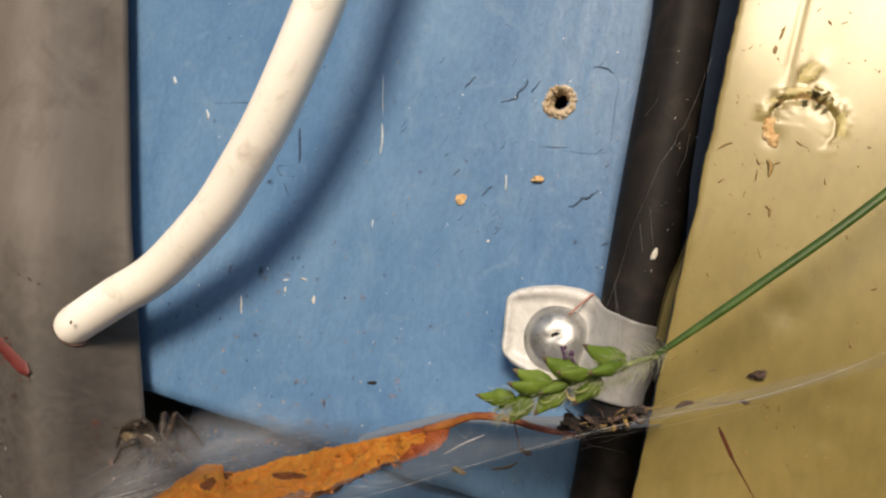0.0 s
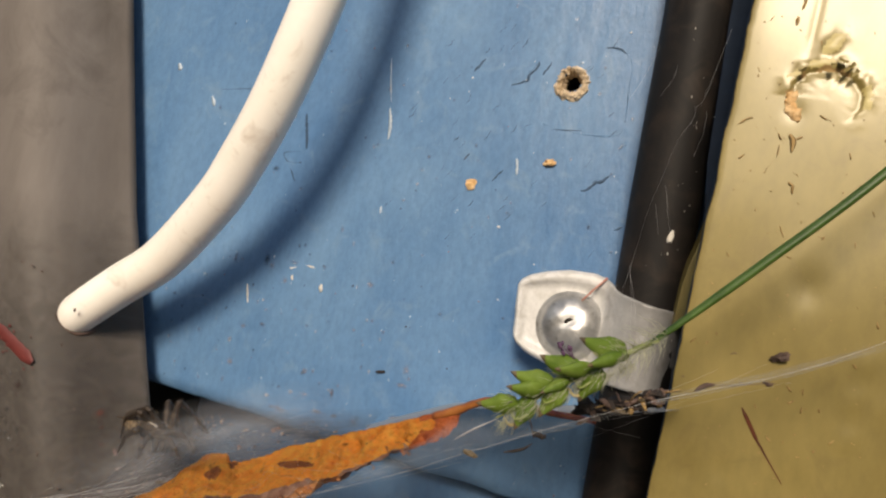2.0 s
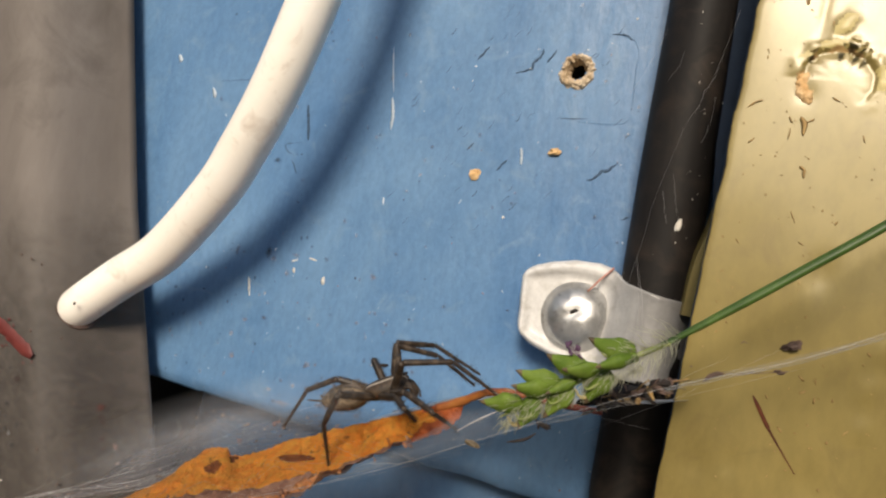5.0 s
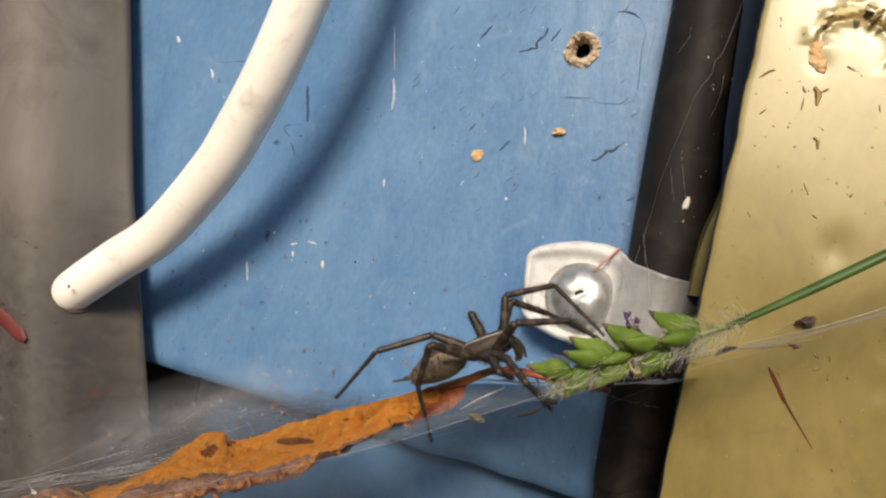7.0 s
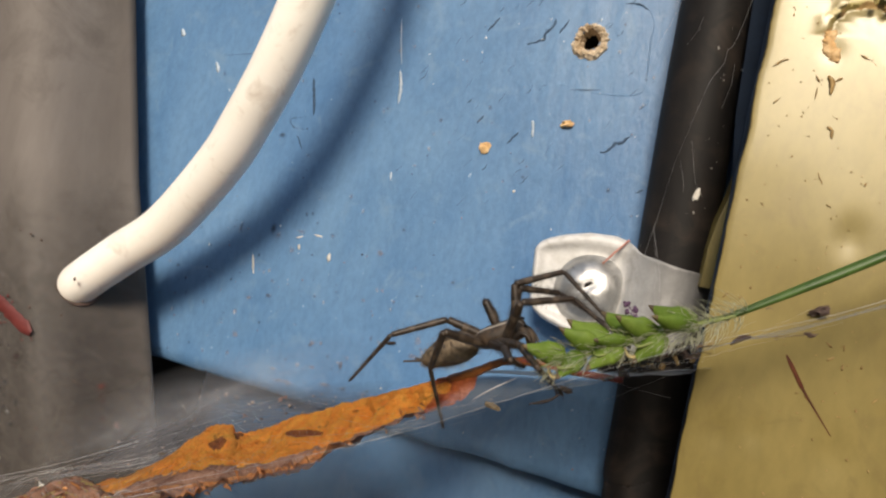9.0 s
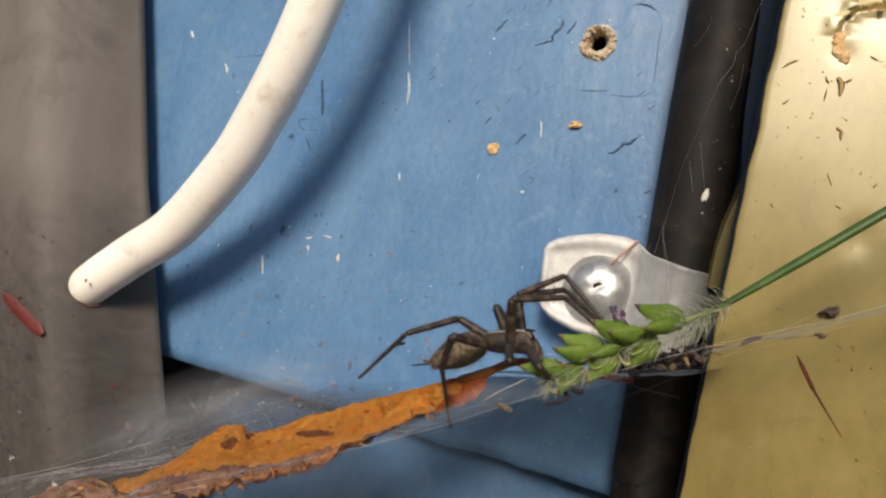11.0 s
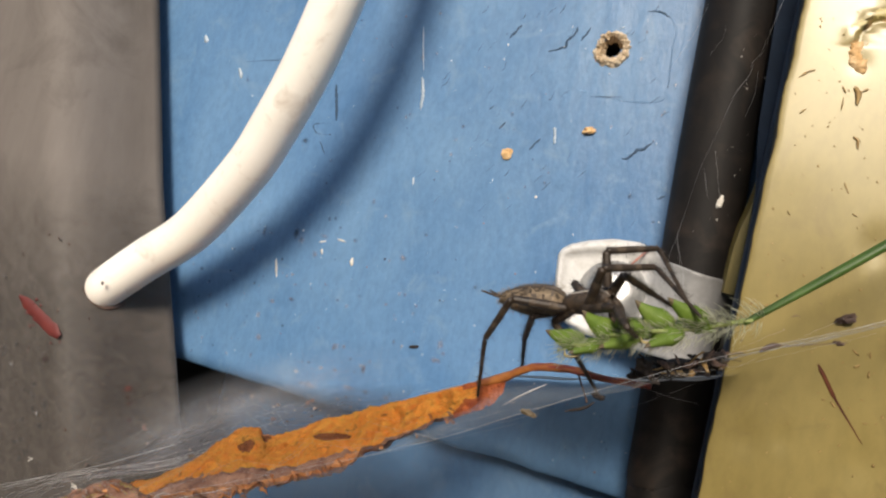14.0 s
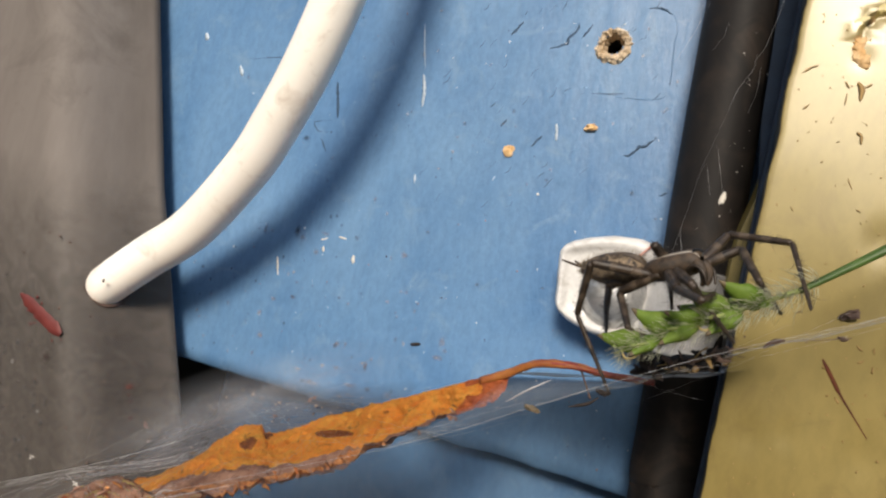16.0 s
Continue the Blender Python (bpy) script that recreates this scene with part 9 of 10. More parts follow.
    walk(spider_parts['N2 femur'], [
        (0, pose(0.00260, -0.00125, -0.00030, 43.4, 75.7, 64.7)),
        (2, pose(0.00260, -0.00125, -0.00030, 43.4, 75.7, 64.7)),
        (2.22, pose(0.00260, -0.00125, -0.00030, 43.4, 75.7, 64.7)),
        (2.34, pose(0.00260, -0.00125, -0.00030, -11.7, 81.2, -1.1)),
        (2.5, pose(0.00260, -0.00125, -0.00030, -11.7, 81.2, -1.1)),
        (2.85, pose(0.00260, -0.00125, -0.00030, -11.7, 81.2, -1.1)),
        (3, pose(0.00260, -0.00125, -0.00030, -169.1, 86.4, 177.0)),
        (3.12, pose(0.00260, -0.00125, -0.00030, 10.2, 52.7, 22.6)),
        (3.5, pose(0.00260, -0.00125, -0.00030, 10.2, 52.7, 22.6)),
        (3.7, pose(0.00260, -0.00125, -0.00030, 10.4, 52.8, 22.5)),
        (4.4, pose(0.00260, -0.00125, -0.00030, 17.2, 81.6, -7.0)),
        (5.1, pose(0.00260, -0.00125, -0.00030, 92.3, 85.6, 41.2)),
        (5.8, pose(0.00260, -0.00125, -0.00030, 156.6, 82.5, 83.6)),
        (6, pose(0.00260, -0.00125, -0.00030, 157.8, 82.2, 84.6)),
        (6.5, pose(0.00260, -0.00125, -0.00030, 158.9, 81.9, 85.4)),
        (7, pose(0.00260, -0.00125, -0.00030, 145.4, 78.7, 95.3)),
        (7.5, pose(0.00260, -0.00125, -0.00030, 126.7, 69.2, 66.3)),
        (8, pose(0.00260, -0.00125, -0.00030, 145.8, 78.4, 96.4)),
        (8.2, pose(0.00260, -0.00125, -0.00030, 146.7, 78.1, 97.4)),
        (8.9, pose(0.00260, -0.00125, -0.00030, 142.4, 77.9, 98.2)),
        (9.6, pose(0.00260, -0.00125, -0.00030, 138.1, 77.6, 99.1)),
        (10.3, pose(0.00260, -0.00125, -0.00030, 133.9, 77.4, 100.1)),
        (10.5, pose(0.00260, -0.00125, -0.00030, 134.3, 77.3, 100.6)),
        (11, pose(0.00260, -0.00125, -0.00030, 100.5, 68.3, 69.1)),
        (11.5, pose(0.00260, -0.00125, -0.00030, 105.2, 80.5, 72.6)),
        (12, pose(0.00260, -0.00125, -0.00030, 107.6, 80.4, 75.7)),
        (12.25, pose(0.00260, -0.00125, -0.00030, 85.7, 81.1, 39.7)),
        (12.5, pose(0.00260, -0.00125, -0.00030, 66.1, 79.6, 6.0)),
        (13, pose(0.00260, -0.00125, -0.00030, 94.3, 85.2, 43.8)),
        (13.1, pose(0.00260, -0.00125, -0.00030, 121.7, 78.5, 77.6)),
        (13.2, pose(0.00260, -0.00125, -0.00030, 140.5, 70.0, 112.6)),
        (13.5, pose(0.00260, -0.00125, -0.00030, 66.3, 71.3, 25.5)),
        (13.9, pose(0.00260, -0.00125, -0.00030, 99.1, 78.6, 86.1)),
        (14, pose(0.00260, -0.00125, -0.00030, 99.2, 78.6, 86.3)),
        (14.3, pose(0.00260, -0.00125, -0.00030, 174.6, 69.9, 115.5)),
        (14.5, pose(0.00260, -0.00125, -0.00030, 148.1, 67.6, 92.7)),
        (15, pose(0.00260, -0.00125, -0.00030, 149.0, 67.3, 96.4)),
        (15.5, pose(0.00260, -0.00125, -0.00030, 157.7, 66.0, 103.4)),
        (16, pose(0.00260, -0.00125, -0.00030, 161.7, 67.8, 108.5)),
    ])
    walk(spider_parts['N2 tibia'], [
        (0, pose(0.00675, 0.00029, 0.00051, 67.3, 76.4, 56.5)),
        (2, pose(0.00675, 0.00029, 0.00051, 67.3, 76.4, 56.5)),
        (2.22, pose(0.00675, 0.00029, 0.00051, 67.3, 76.4, 56.5)),
        (2.34, pose(0.00697, -0.00042, 0.00038, -152.3, 85.5, -173.0)),
        (2.5, pose(0.00697, -0.00042, 0.00038, -152.3, 85.5, -173.0)),
        (2.85, pose(0.00697, -0.00042, 0.00038, -152.3, 85.5, -173.0)),
        (3, pose(0.00696, -0.00233, -0.00058, -155.3, 77.3, 160.4)),
        (3.12, pose(0.00616, -0.00064, 0.00238, 108.1, 66.9, 95.2)),
        (3.5, pose(0.00616, -0.00064, 0.00238, 108.1, 66.9, 95.2)),
        (3.7, pose(0.00617, -0.00065, 0.00238, 107.9, 66.9, 94.7)),
        (4.4, pose(0.00666, -0.00309, 0.00033, -171.9, 68.4, 157.2)),
        (5.1, pose(0.00542, -0.00475, -0.00031, -159.6, 63.7, 154.3)),
        (5.8, pose(0.00391, -0.00552, -0.00084, -149.3, 59.6, 150.2)),
        (6, pose(0.00391, -0.00552, -0.00087, -149.7, 59.4, 150.0)),
        (6.5, pose(0.00388, -0.00552, -0.00089, -149.4, 59.4, 150.0)),
        (7, pose(0.00548, -0.00463, -0.00102, -150.2, 63.1, 154.5)),
        (7.5, pose(0.00489, -0.00500, -0.00126, -175.0, 68.2, 128.4)),
        (8, pose(0.00552, -0.00459, -0.00105, -150.8, 63.1, 154.4)),
        (8.2, pose(0.00552, -0.00458, -0.00107, -151.2, 62.8, 154.1)),
        (8.9, pose(0.00582, -0.00431, -0.00105, -152.0, 64.3, 155.9)),
        (9.6, pose(0.00609, -0.00400, -0.00102, -152.7, 65.8, 157.7)),
        (10.3, pose(0.00633, -0.00368, -0.00098, -153.4, 67.2, 159.6)),
        (10.5, pose(0.00633, -0.00367, -0.00099, -153.6, 67.1, 159.5)),
        (11, pose(0.00646, -0.00354, -0.00060, 173.9, 74.9, 124.1)),
        (11.5, pose(0.00640, -0.00366, -0.00049, -166.9, 58.9, 152.8)),
        (12, pose(0.00642, -0.00361, -0.00053, -167.5, 58.8, 152.8)),
        (12.25, pose(0.00572, -0.00449, -0.00025, -139.0, 60.9, 154.9)),
        (12.5, pose(0.00482, -0.00515, 0.00003, -108.6, 62.2, 159.0)),
        (13, pose(0.00546, -0.00472, -0.00033, -120.5, 58.6, 166.5)),
        (13.1, pose(0.00584, -0.00433, -0.00077, -132.6, 59.8, 150.4)),
        (13.2, pose(0.00650, -0.00316, -0.00149, -153.3, 56.1, 145.2)),
        (13.5, pose(0.00592, -0.00423, 0.00028, -108.1, 81.0, -160.4)),
        (13.9, pose(0.00699, -0.00225, -0.00044, -146.8, 69.9, 172.3)),
        (14, pose(0.00699, -0.00224, -0.00044, -146.9, 69.9, 172.3)),
        (14.3, pose(0.00480, -0.00487, -0.00184, -136.9, 68.2, 168.6)),
        (14.5, pose(0.00514, -0.00467, -0.00176, -159.7, 78.7, 155.0)),
        (15, pose(0.00530, -0.00453, -0.00179, -156.0, 80.1, 164.5)),
        (15.5, pose(0.00515, -0.00455, -0.00199, -160.2, 73.7, 159.2)),
        (16, pose(0.00519, -0.00456, -0.00191, -150.7, 73.7, 169.5)),
    ])
    walk(spider_parts['N2 metatarsus'], [
        (0, pose(0.01144, -0.00066, 0.00094, 126.9, -46.8, -148.7)),
        (2, pose(0.01144, -0.00066, 0.00094, 126.9, -46.8, -148.7)),
        (2.22, pose(0.01144, -0.00066, 0.00094, 126.9, -46.8, -148.7)),
        (2.34, pose(0.01144, -0.00212, 0.00004, 142.6, -55.1, -174.0)),
        (2.5, pose(0.01144, -0.00212, 0.00004, 142.6, -55.1, -174.0)),
        (2.85, pose(0.01144, -0.00212, 0.00004, 142.6, -55.1, -174.0)),
        (3, pose(0.01030, -0.00565, -0.00154, 119.7, -60.5, -162.4)),
        (3.12, pose(0.01083, -0.00159, 0.00180, 106.0, -36.2, -169.9)),
        (3.5, pose(0.01083, -0.00159, 0.00180, 106.0, -36.2, -169.9)),
        (3.7, pose(0.01083, -0.00162, 0.00180, 105.9, -36.2, -169.7)),
        (4.4, pose(0.01047, -0.00542, -0.00143, 127.7, -46.1, 163.4)),
        (5.1, pose(0.00833, -0.00801, -0.00231, 126.0, -39.8, 152.0)),
        (5.8, pose(0.00579, -0.00942, -0.00293, 123.1, -34.2, 141.8)),
        (6, pose(0.00579, -0.00940, -0.00298, 122.9, -34.2, 142.0)),
        (6.5, pose(0.00573, -0.00942, -0.00299, 122.3, -34.5, 142.5)),
        (7, pose(0.00780, -0.00839, -0.00290, 130.1, -42.2, 155.9)),
        (7.5, pose(0.00732, -0.00875, -0.00303, 114.1, -38.0, 175.0)),
        (8, pose(0.00788, -0.00831, -0.00295, 129.8, -42.7, 156.6)),
        (8.2, pose(0.00788, -0.00830, -0.00299, 129.4, -42.8, 156.8)),
        (8.9, pose(0.00838, -0.00792, -0.00289, 128.3, -45.0, 160.7)),
        (9.6, pose(0.00885, -0.00751, -0.00277, 127.0, -47.2, 164.7)),
        (10.3, pose(0.00928, -0.00708, -0.00264, 125.3, -49.3, 169.1)),
        (10.5, pose(0.00929, -0.00706, -0.00266, 125.1, -49.4, 169.3)),
        (11, pose(0.00947, -0.00707, -0.00185, 115.6, -37.4, 172.6)),
        (11.5, pose(0.00946, -0.00646, -0.00291, 124.7, -48.4, 167.2)),
        (12, pose(0.00951, -0.00637, -0.00295, 124.0, -49.0, 168.4)),
        (12.25, pose(0.00725, -0.00869, -0.00201, 119.2, -47.9, 165.9)),
        (12.5, pose(0.00445, -0.00988, -0.00069, 114.4, -47.0, 163.3)),
        (13, pose(0.00652, -0.00923, -0.00159, 144.7, -31.9, 131.0)),
        (13.1, pose(0.00654, -0.00879, -0.00241, 111.6, -51.0, 177.5)),
        (13.2, pose(0.00819, -0.00696, -0.00388, 107.4, -54.4, -167.0)),
        (13.5, pose(0.00884, -0.00803, 0.00005, 119.4, -48.2, -171.2)),
        (13.9, pose(0.01037, -0.00536, -0.00182, 111.5, -54.2, -168.1)),
        (14, pose(0.01038, -0.00535, -0.00182, 111.4, -54.3, -167.9)),
        (14.3, pose(0.00734, -0.00872, -0.00314, 105.6, -55.9, -159.5)),
        (14.5, pose(0.00843, -0.00804, -0.00264, 81.4, -47.2, -153.3)),
        (15, pose(0.00894, -0.00757, -0.00254, 72.5, -47.9, -142.5)),
        (15.5, pose(0.00862, -0.00761, -0.00326, 82.0, -51.2, -146.3)),
        (16, pose(0.00872, -0.00760, -0.00309, 80.1, -53.4, -150.4)),
    ])
    walk(spider_parts['N3 femur'], [
        (0, pose(0.00190, -0.00125, -0.00030, 69.4, 71.7, 62.9)),
        (2, pose(0.00190, -0.00125, -0.00030, 69.4, 71.7, 62.9)),
        (2.22, pose(0.00190, -0.00125, -0.00030, 69.4, 71.7, 62.9)),
        (2.34, pose(0.00190, -0.00125, -0.00030, 12.6, 80.3, 1.8)),
        (2.5, pose(0.00190, -0.00125, -0.00030, 12.6, 80.3, 1.8)),
        (2.85, pose(0.00190, -0.00125, -0.00030, 12.6, 80.3, 1.8)),
        (3, pose(0.00190, -0.00125, -0.00030, 157.3, 82.7, 118.5)),
        (3.12, pose(0.00190, -0.00125, -0.00030, 78.4, 63.0, 85.2)),
        (3.5, pose(0.00190, -0.00125, -0.00030, 78.4, 63.0, 85.2)),
        (3.7, pose(0.00190, -0.00125, -0.00030, 78.5, 63.0, 85.2)),
        (4.4, pose(0.00190, -0.00125, -0.00030, 155.0, 79.9, 126.0)),
        (5.1, pose(0.00190, -0.00125, -0.00030, 142.9, 86.4, 93.7)),
        (5.8, pose(0.00190, -0.00125, -0.00030, 35.6, 86.2, -31.4)),
        (6, pose(0.00190, -0.00125, -0.00030, 39.1, 86.5, -27.8)),
        (6.5, pose(0.00190, -0.00125, -0.00030, 43.7, 86.8, -23.7)),
        (7, pose(0.00190, -0.00125, -0.00030, 161.5, 80.5, 107.6)),
        (7.5, pose(0.00190, -0.00125, -0.00030, 116.4, 72.5, 65.0)),
        (8, pose(0.00190, -0.00125, -0.00030, 161.4, 80.2, 108.4)),
        (8.2, pose(0.00190, -0.00125, -0.00030, 162.1, 79.8, 109.0)),
        (8.9, pose(0.00190, -0.00125, -0.00030, 159.2, 79.5, 109.6)),
        (9.6, pose(0.00190, -0.00125, -0.00030, 156.4, 79.3, 110.1)),
        (10.3, pose(0.00190, -0.00125, -0.00030, 153.7, 79.0, 110.8)),
        (10.5, pose(0.00190, -0.00125, -0.00030, 153.9, 78.9, 111.2)),
        (11, pose(0.00190, -0.00125, -0.00030, 95.0, 72.2, 53.3)),
        (11.5, pose(0.00190, -0.00125, -0.00030, 160.7, 76.3, 115.9)),
        (12, pose(0.00190, -0.00125, -0.00030, 160.6, 75.7, 116.7)),
        (12.25, pose(0.00190, -0.00125, -0.00030, 22.8, 65.0, -75.5)),
        (12.5, pose(0.00190, -0.00125, -0.00030, 50.2, 32.2, -110.5)),
        (13, pose(0.00190, -0.00125, -0.00030, 34.8, 24.0, -119.3)),
        (13.1, pose(0.00190, -0.00125, -0.00030, 72.7, 25.7, -124.3)),
        (13.2, pose(0.00190, -0.00125, -0.00030, 95.5, 24.3, -139.5)),
        (13.5, pose(0.00190, -0.00125, -0.00030, 118.5, 26.8, -134.4)),
        (13.9, pose(0.00190, -0.00125, -0.00030, 106.9, 9.0, -103.5)),
        (14, pose(0.00190, -0.00125, -0.00030, 106.9, 9.0, -103.5)),
        (14.3, pose(0.00190, -0.00125, -0.00030, 104.4, 12.6, -116.8)),
        (14.5, pose(0.00190, -0.00125, -0.00030, 110.4, 21.1, -117.1)),
        (15, pose(0.00190, -0.00125, -0.00030, 119.6, 35.4, -121.5)),
        (15.25, pose(0.00190, -0.00125, -0.00030, 123.9, 15.7, -89.6)),
        (15.5, pose(0.00190, -0.00125, -0.00030, 117.2, -3.2, -60.2)),
        (16, pose(0.00190, -0.00125, -0.00030, 104.4, 3.1, -83.3)),
    ])
    walk(spider_parts['N3 tibia'], [
        (0, pose(0.00564, -0.00174, 0.00012, 93.0, 83.7, 67.3)),
        (2, pose(0.00564, -0.00174, 0.00012, 93.0, 83.7, 67.3)),
        (2.22, pose(0.00564, -0.00174, 0.00012, 93.0, 83.7, 67.3)),
        (2.34, pose(0.00558, -0.00196, 0.00033, -132.7, 78.8, -168.8)),
        (2.5, pose(0.00558, -0.00196, 0.00033, -132.7, 78.8, -168.8)),
        (2.85, pose(0.00558, -0.00196, 0.00033, -132.7, 78.8, -168.8)),
        (3, pose(0.00485, -0.00361, -0.00075, -139.9, 72.1, 165.8)),
        (3.12, pose(0.00567, -0.00088, 0.00005, 117.7, 74.3, 81.3)),
        (3.5, pose(0.00567, -0.00088, 0.00005, 117.7, 74.3, 81.3)),
        (3.7, pose(0.00567, -0.00089, 0.00004, 118.5, 74.3, 82.3)),
        (4.4, pose(0.00519, -0.00305, -0.00091, -134.9, 75.0, 173.9)),
        (5.1, pose(0.00438, -0.00412, -0.00049, -131.5, 72.2, 163.3)),
        (5.8, pose(0.00338, -0.00474, -0.00010, -127.4, 69.7, 154.1)),
        (6, pose(0.00338, -0.00474, -0.00012, -128.1, 69.6, 153.5)),
        (6.5, pose(0.00335, -0.00476, -0.00015, -128.5, 69.4, 153.0)),
        (7, pose(0.00413, -0.00427, -0.00089, -134.2, 72.1, 162.0)),
        (7.5, pose(0.00431, -0.00415, -0.00081, -160.9, 66.8, 112.4)),
        (8, pose(0.00417, -0.00424, -0.00092, -135.2, 72.0, 161.7)),
        (8.2, pose(0.00417, -0.00423, -0.00094, -135.9, 71.8, 161.1)),
        (8.9, pose(0.00434, -0.00409, -0.00094, -139.8, 71.5, 160.3)),
        (9.6, pose(0.00451, -0.00394, -0.00095, -143.6, 71.2, 159.6)),
        (10.3, pose(0.00466, -0.00378, -0.00095, -147.4, 70.9, 159.0)),
        (10.5, pose(0.00467, -0.00377, -0.00096, -147.7, 70.8, 158.8)),
        (11, pose(0.00475, -0.00377, -0.00040, 174.2, 74.3, 116.7)),
        (11.5, pose(0.00455, -0.00384, -0.00115, -138.2, 74.8, 169.1)),
        (12, pose(0.00459, -0.00379, -0.00118, -139.5, 74.6, 168.4)),
        (12.25, pose(0.00127, -0.00469, 0.00118, -113.8, 71.9, 156.2)),
        (12.5, pose(-0.00129, -0.00144, 0.00176, -89.1, 71.0, 142.6)),
        (13, pose(-0.00061, -0.00130, 0.00255, -96.3, 67.2, 132.8)),
        (13.1, pose(-0.00137, 0.00039, 0.00072, -138.0, 69.0, 128.6)),
        (13.2, pose(-0.00044, 0.00172, -0.00063, -177.9, 64.4, 123.9)),
        (13.5, pose(0.00009, 0.00167, -0.00192, 102.3, 82.7, 59.2)),
        (13.9, pose(-0.00160, -0.00023, -0.00139, 165.6, 50.7, 142.5)),
        (14, pose(-0.00160, -0.00023, -0.00139, 165.5, 50.7, 142.4)),
        (14.3, pose(-0.00129, 0.00060, -0.00122, -171.7, 52.7, 142.3)),
        (14.5, pose(-0.00106, 0.00079, -0.00154, 165.8, 47.9, 129.7)),
        (15, pose(-0.00035, 0.00141, -0.00183, -175.6, 61.0, 133.8)),
        (15.25, pose(-0.00126, -0.00070, -0.00234, -176.8, 61.4, 134.6)),
        (15.5, pose(-0.00099, -0.00301, -0.00203, -178.1, 61.8, 135.5)),
        (16, pose(-0.00176, -0.00163, -0.00124, -176.4, 40.1, 137.1)),
    ])
    walk(spider_parts['N3 metatarsus'], [
        (0, pose(0.00925, -0.00348, 0.00010, 139.0, -48.6, -151.6)),
        (2, pose(0.00925, -0.00348, 0.00010, 139.0, -48.6, -151.6)),
        (2.22, pose(0.00925, -0.00348, 0.00010, 139.0, -48.6, -151.6)),
        (2.34, pose(0.00876, -0.00433, -0.00020, 155.5, -58.5, -176.0)),
        (2.5, pose(0.00876, -0.00433, -0.00020, 155.5, -58.5, -176.0)),
        (2.85, pose(0.00876, -0.00433, -0.00020, 155.5, -58.5, -176.0)),
        (3, pose(0.00703, -0.00682, -0.00169, 139.3, -59.6, -174.6)),
        (3.12, pose(0.00890, -0.00318, -0.00045, 102.2, -44.6, -146.6)),
        (3.5, pose(0.00890, -0.00318, -0.00045, 102.2, -44.6, -146.6)),
        (3.7, pose(0.00890, -0.00319, -0.00047, 101.8, -44.7, -146.3)),
        (4.4, pose(0.00761, -0.00615, -0.00164, 124.2, -59.0, 178.1)),
        (5.1, pose(0.00594, -0.00771, -0.00130, 126.6, -50.5, 157.6)),
        (5.8, pose(0.00404, -0.00860, -0.00094, 124.9, -43.0, 142.3)),
        (6, pose(0.00404, -0.00859, -0.00098, 124.5, -43.1, 142.5)),
        (6.5, pose(0.00401, -0.00861, -0.00102, 123.9, -43.4, 143.1)),
        (7, pose(0.00577, -0.00782, -0.00175, 110.0, -53.9, 173.8)),
        (7.5, pose(0.00442, -0.00786, -0.00230, 90.6, -44.3, -154.5)),
        (8, pose(0.00585, -0.00776, -0.00179, 109.4, -54.2, 174.8)),
        (8.2, pose(0.00584, -0.00775, -0.00184, 108.9, -54.2, 175.2)),
        (8.9, pose(0.00620, -0.00750, -0.00191, 108.2, -55.1, 179.6)),
        (9.6, pose(0.00654, -0.00722, -0.00198, 107.4, -55.9, -175.9)),
        (10.3, pose(0.00686, -0.00693, -0.00205, 106.5, -56.7, -171.3)),
        (10.5, pose(0.00687, -0.00692, -0.00207, 106.2, -56.7, -171.0)),
        (11, pose(0.00683, -0.00700, -0.00148, 91.1, -45.2, -151.3)),
        (11.5, pose(0.00687, -0.00700, -0.00194, 113.7, -55.1, -179.3)),
        (12, pose(0.00694, -0.00692, -0.00199, 112.8, -55.4, -177.9)),
        (12.25, pose(0.00119, -0.00866, 0.00068, 126.1, -55.4, -178.0)),
        (12.5, pose(-0.00376, -0.00459, 0.00178, 139.5, -55.3, -178.2)),
        (13, pose(-0.00326, -0.00430, 0.00238, 148.6, -57.1, 176.5)),
        (13.1, pose(-0.00173, -0.00345, -0.00035, 122.2, -57.7, -173.1)),
        (13.2, pose(0.00144, -0.00135, -0.00236, 103.9, -59.2, -166.7)),
        (13.5, pose(0.00301, -0.00106, -0.00203, 122.4, -52.4, -173.6)),
        (13.9, pose(0.00139, -0.00127, -0.00385, 150.6, -27.9, 149.7)),
        (14, pose(0.00139, -0.00127, -0.00384, 150.6, -28.1, 149.8)),
        (14.3, pose(0.00085, -0.00179, -0.00362, 137.6, -41.1, 161.1)),
        (14.5, pose(0.00154, -0.00080, -0.00413, 114.7, -41.1, -176.4)),
        (15, pose(0.00185, -0.00132, -0.00376, 118.5, -42.0, -178.2)),
        (15.25, pose(0.00105, -0.00335, -0.00425, 122.0, -41.6, 177.3)),
        (15.5, pose(0.00143, -0.00558, -0.00392, 125.5, -41.1, 172.9)),
        (16, pose(-0.00005, -0.00356, -0.00430, 111.2, -41.5, 168.7)),
    ])
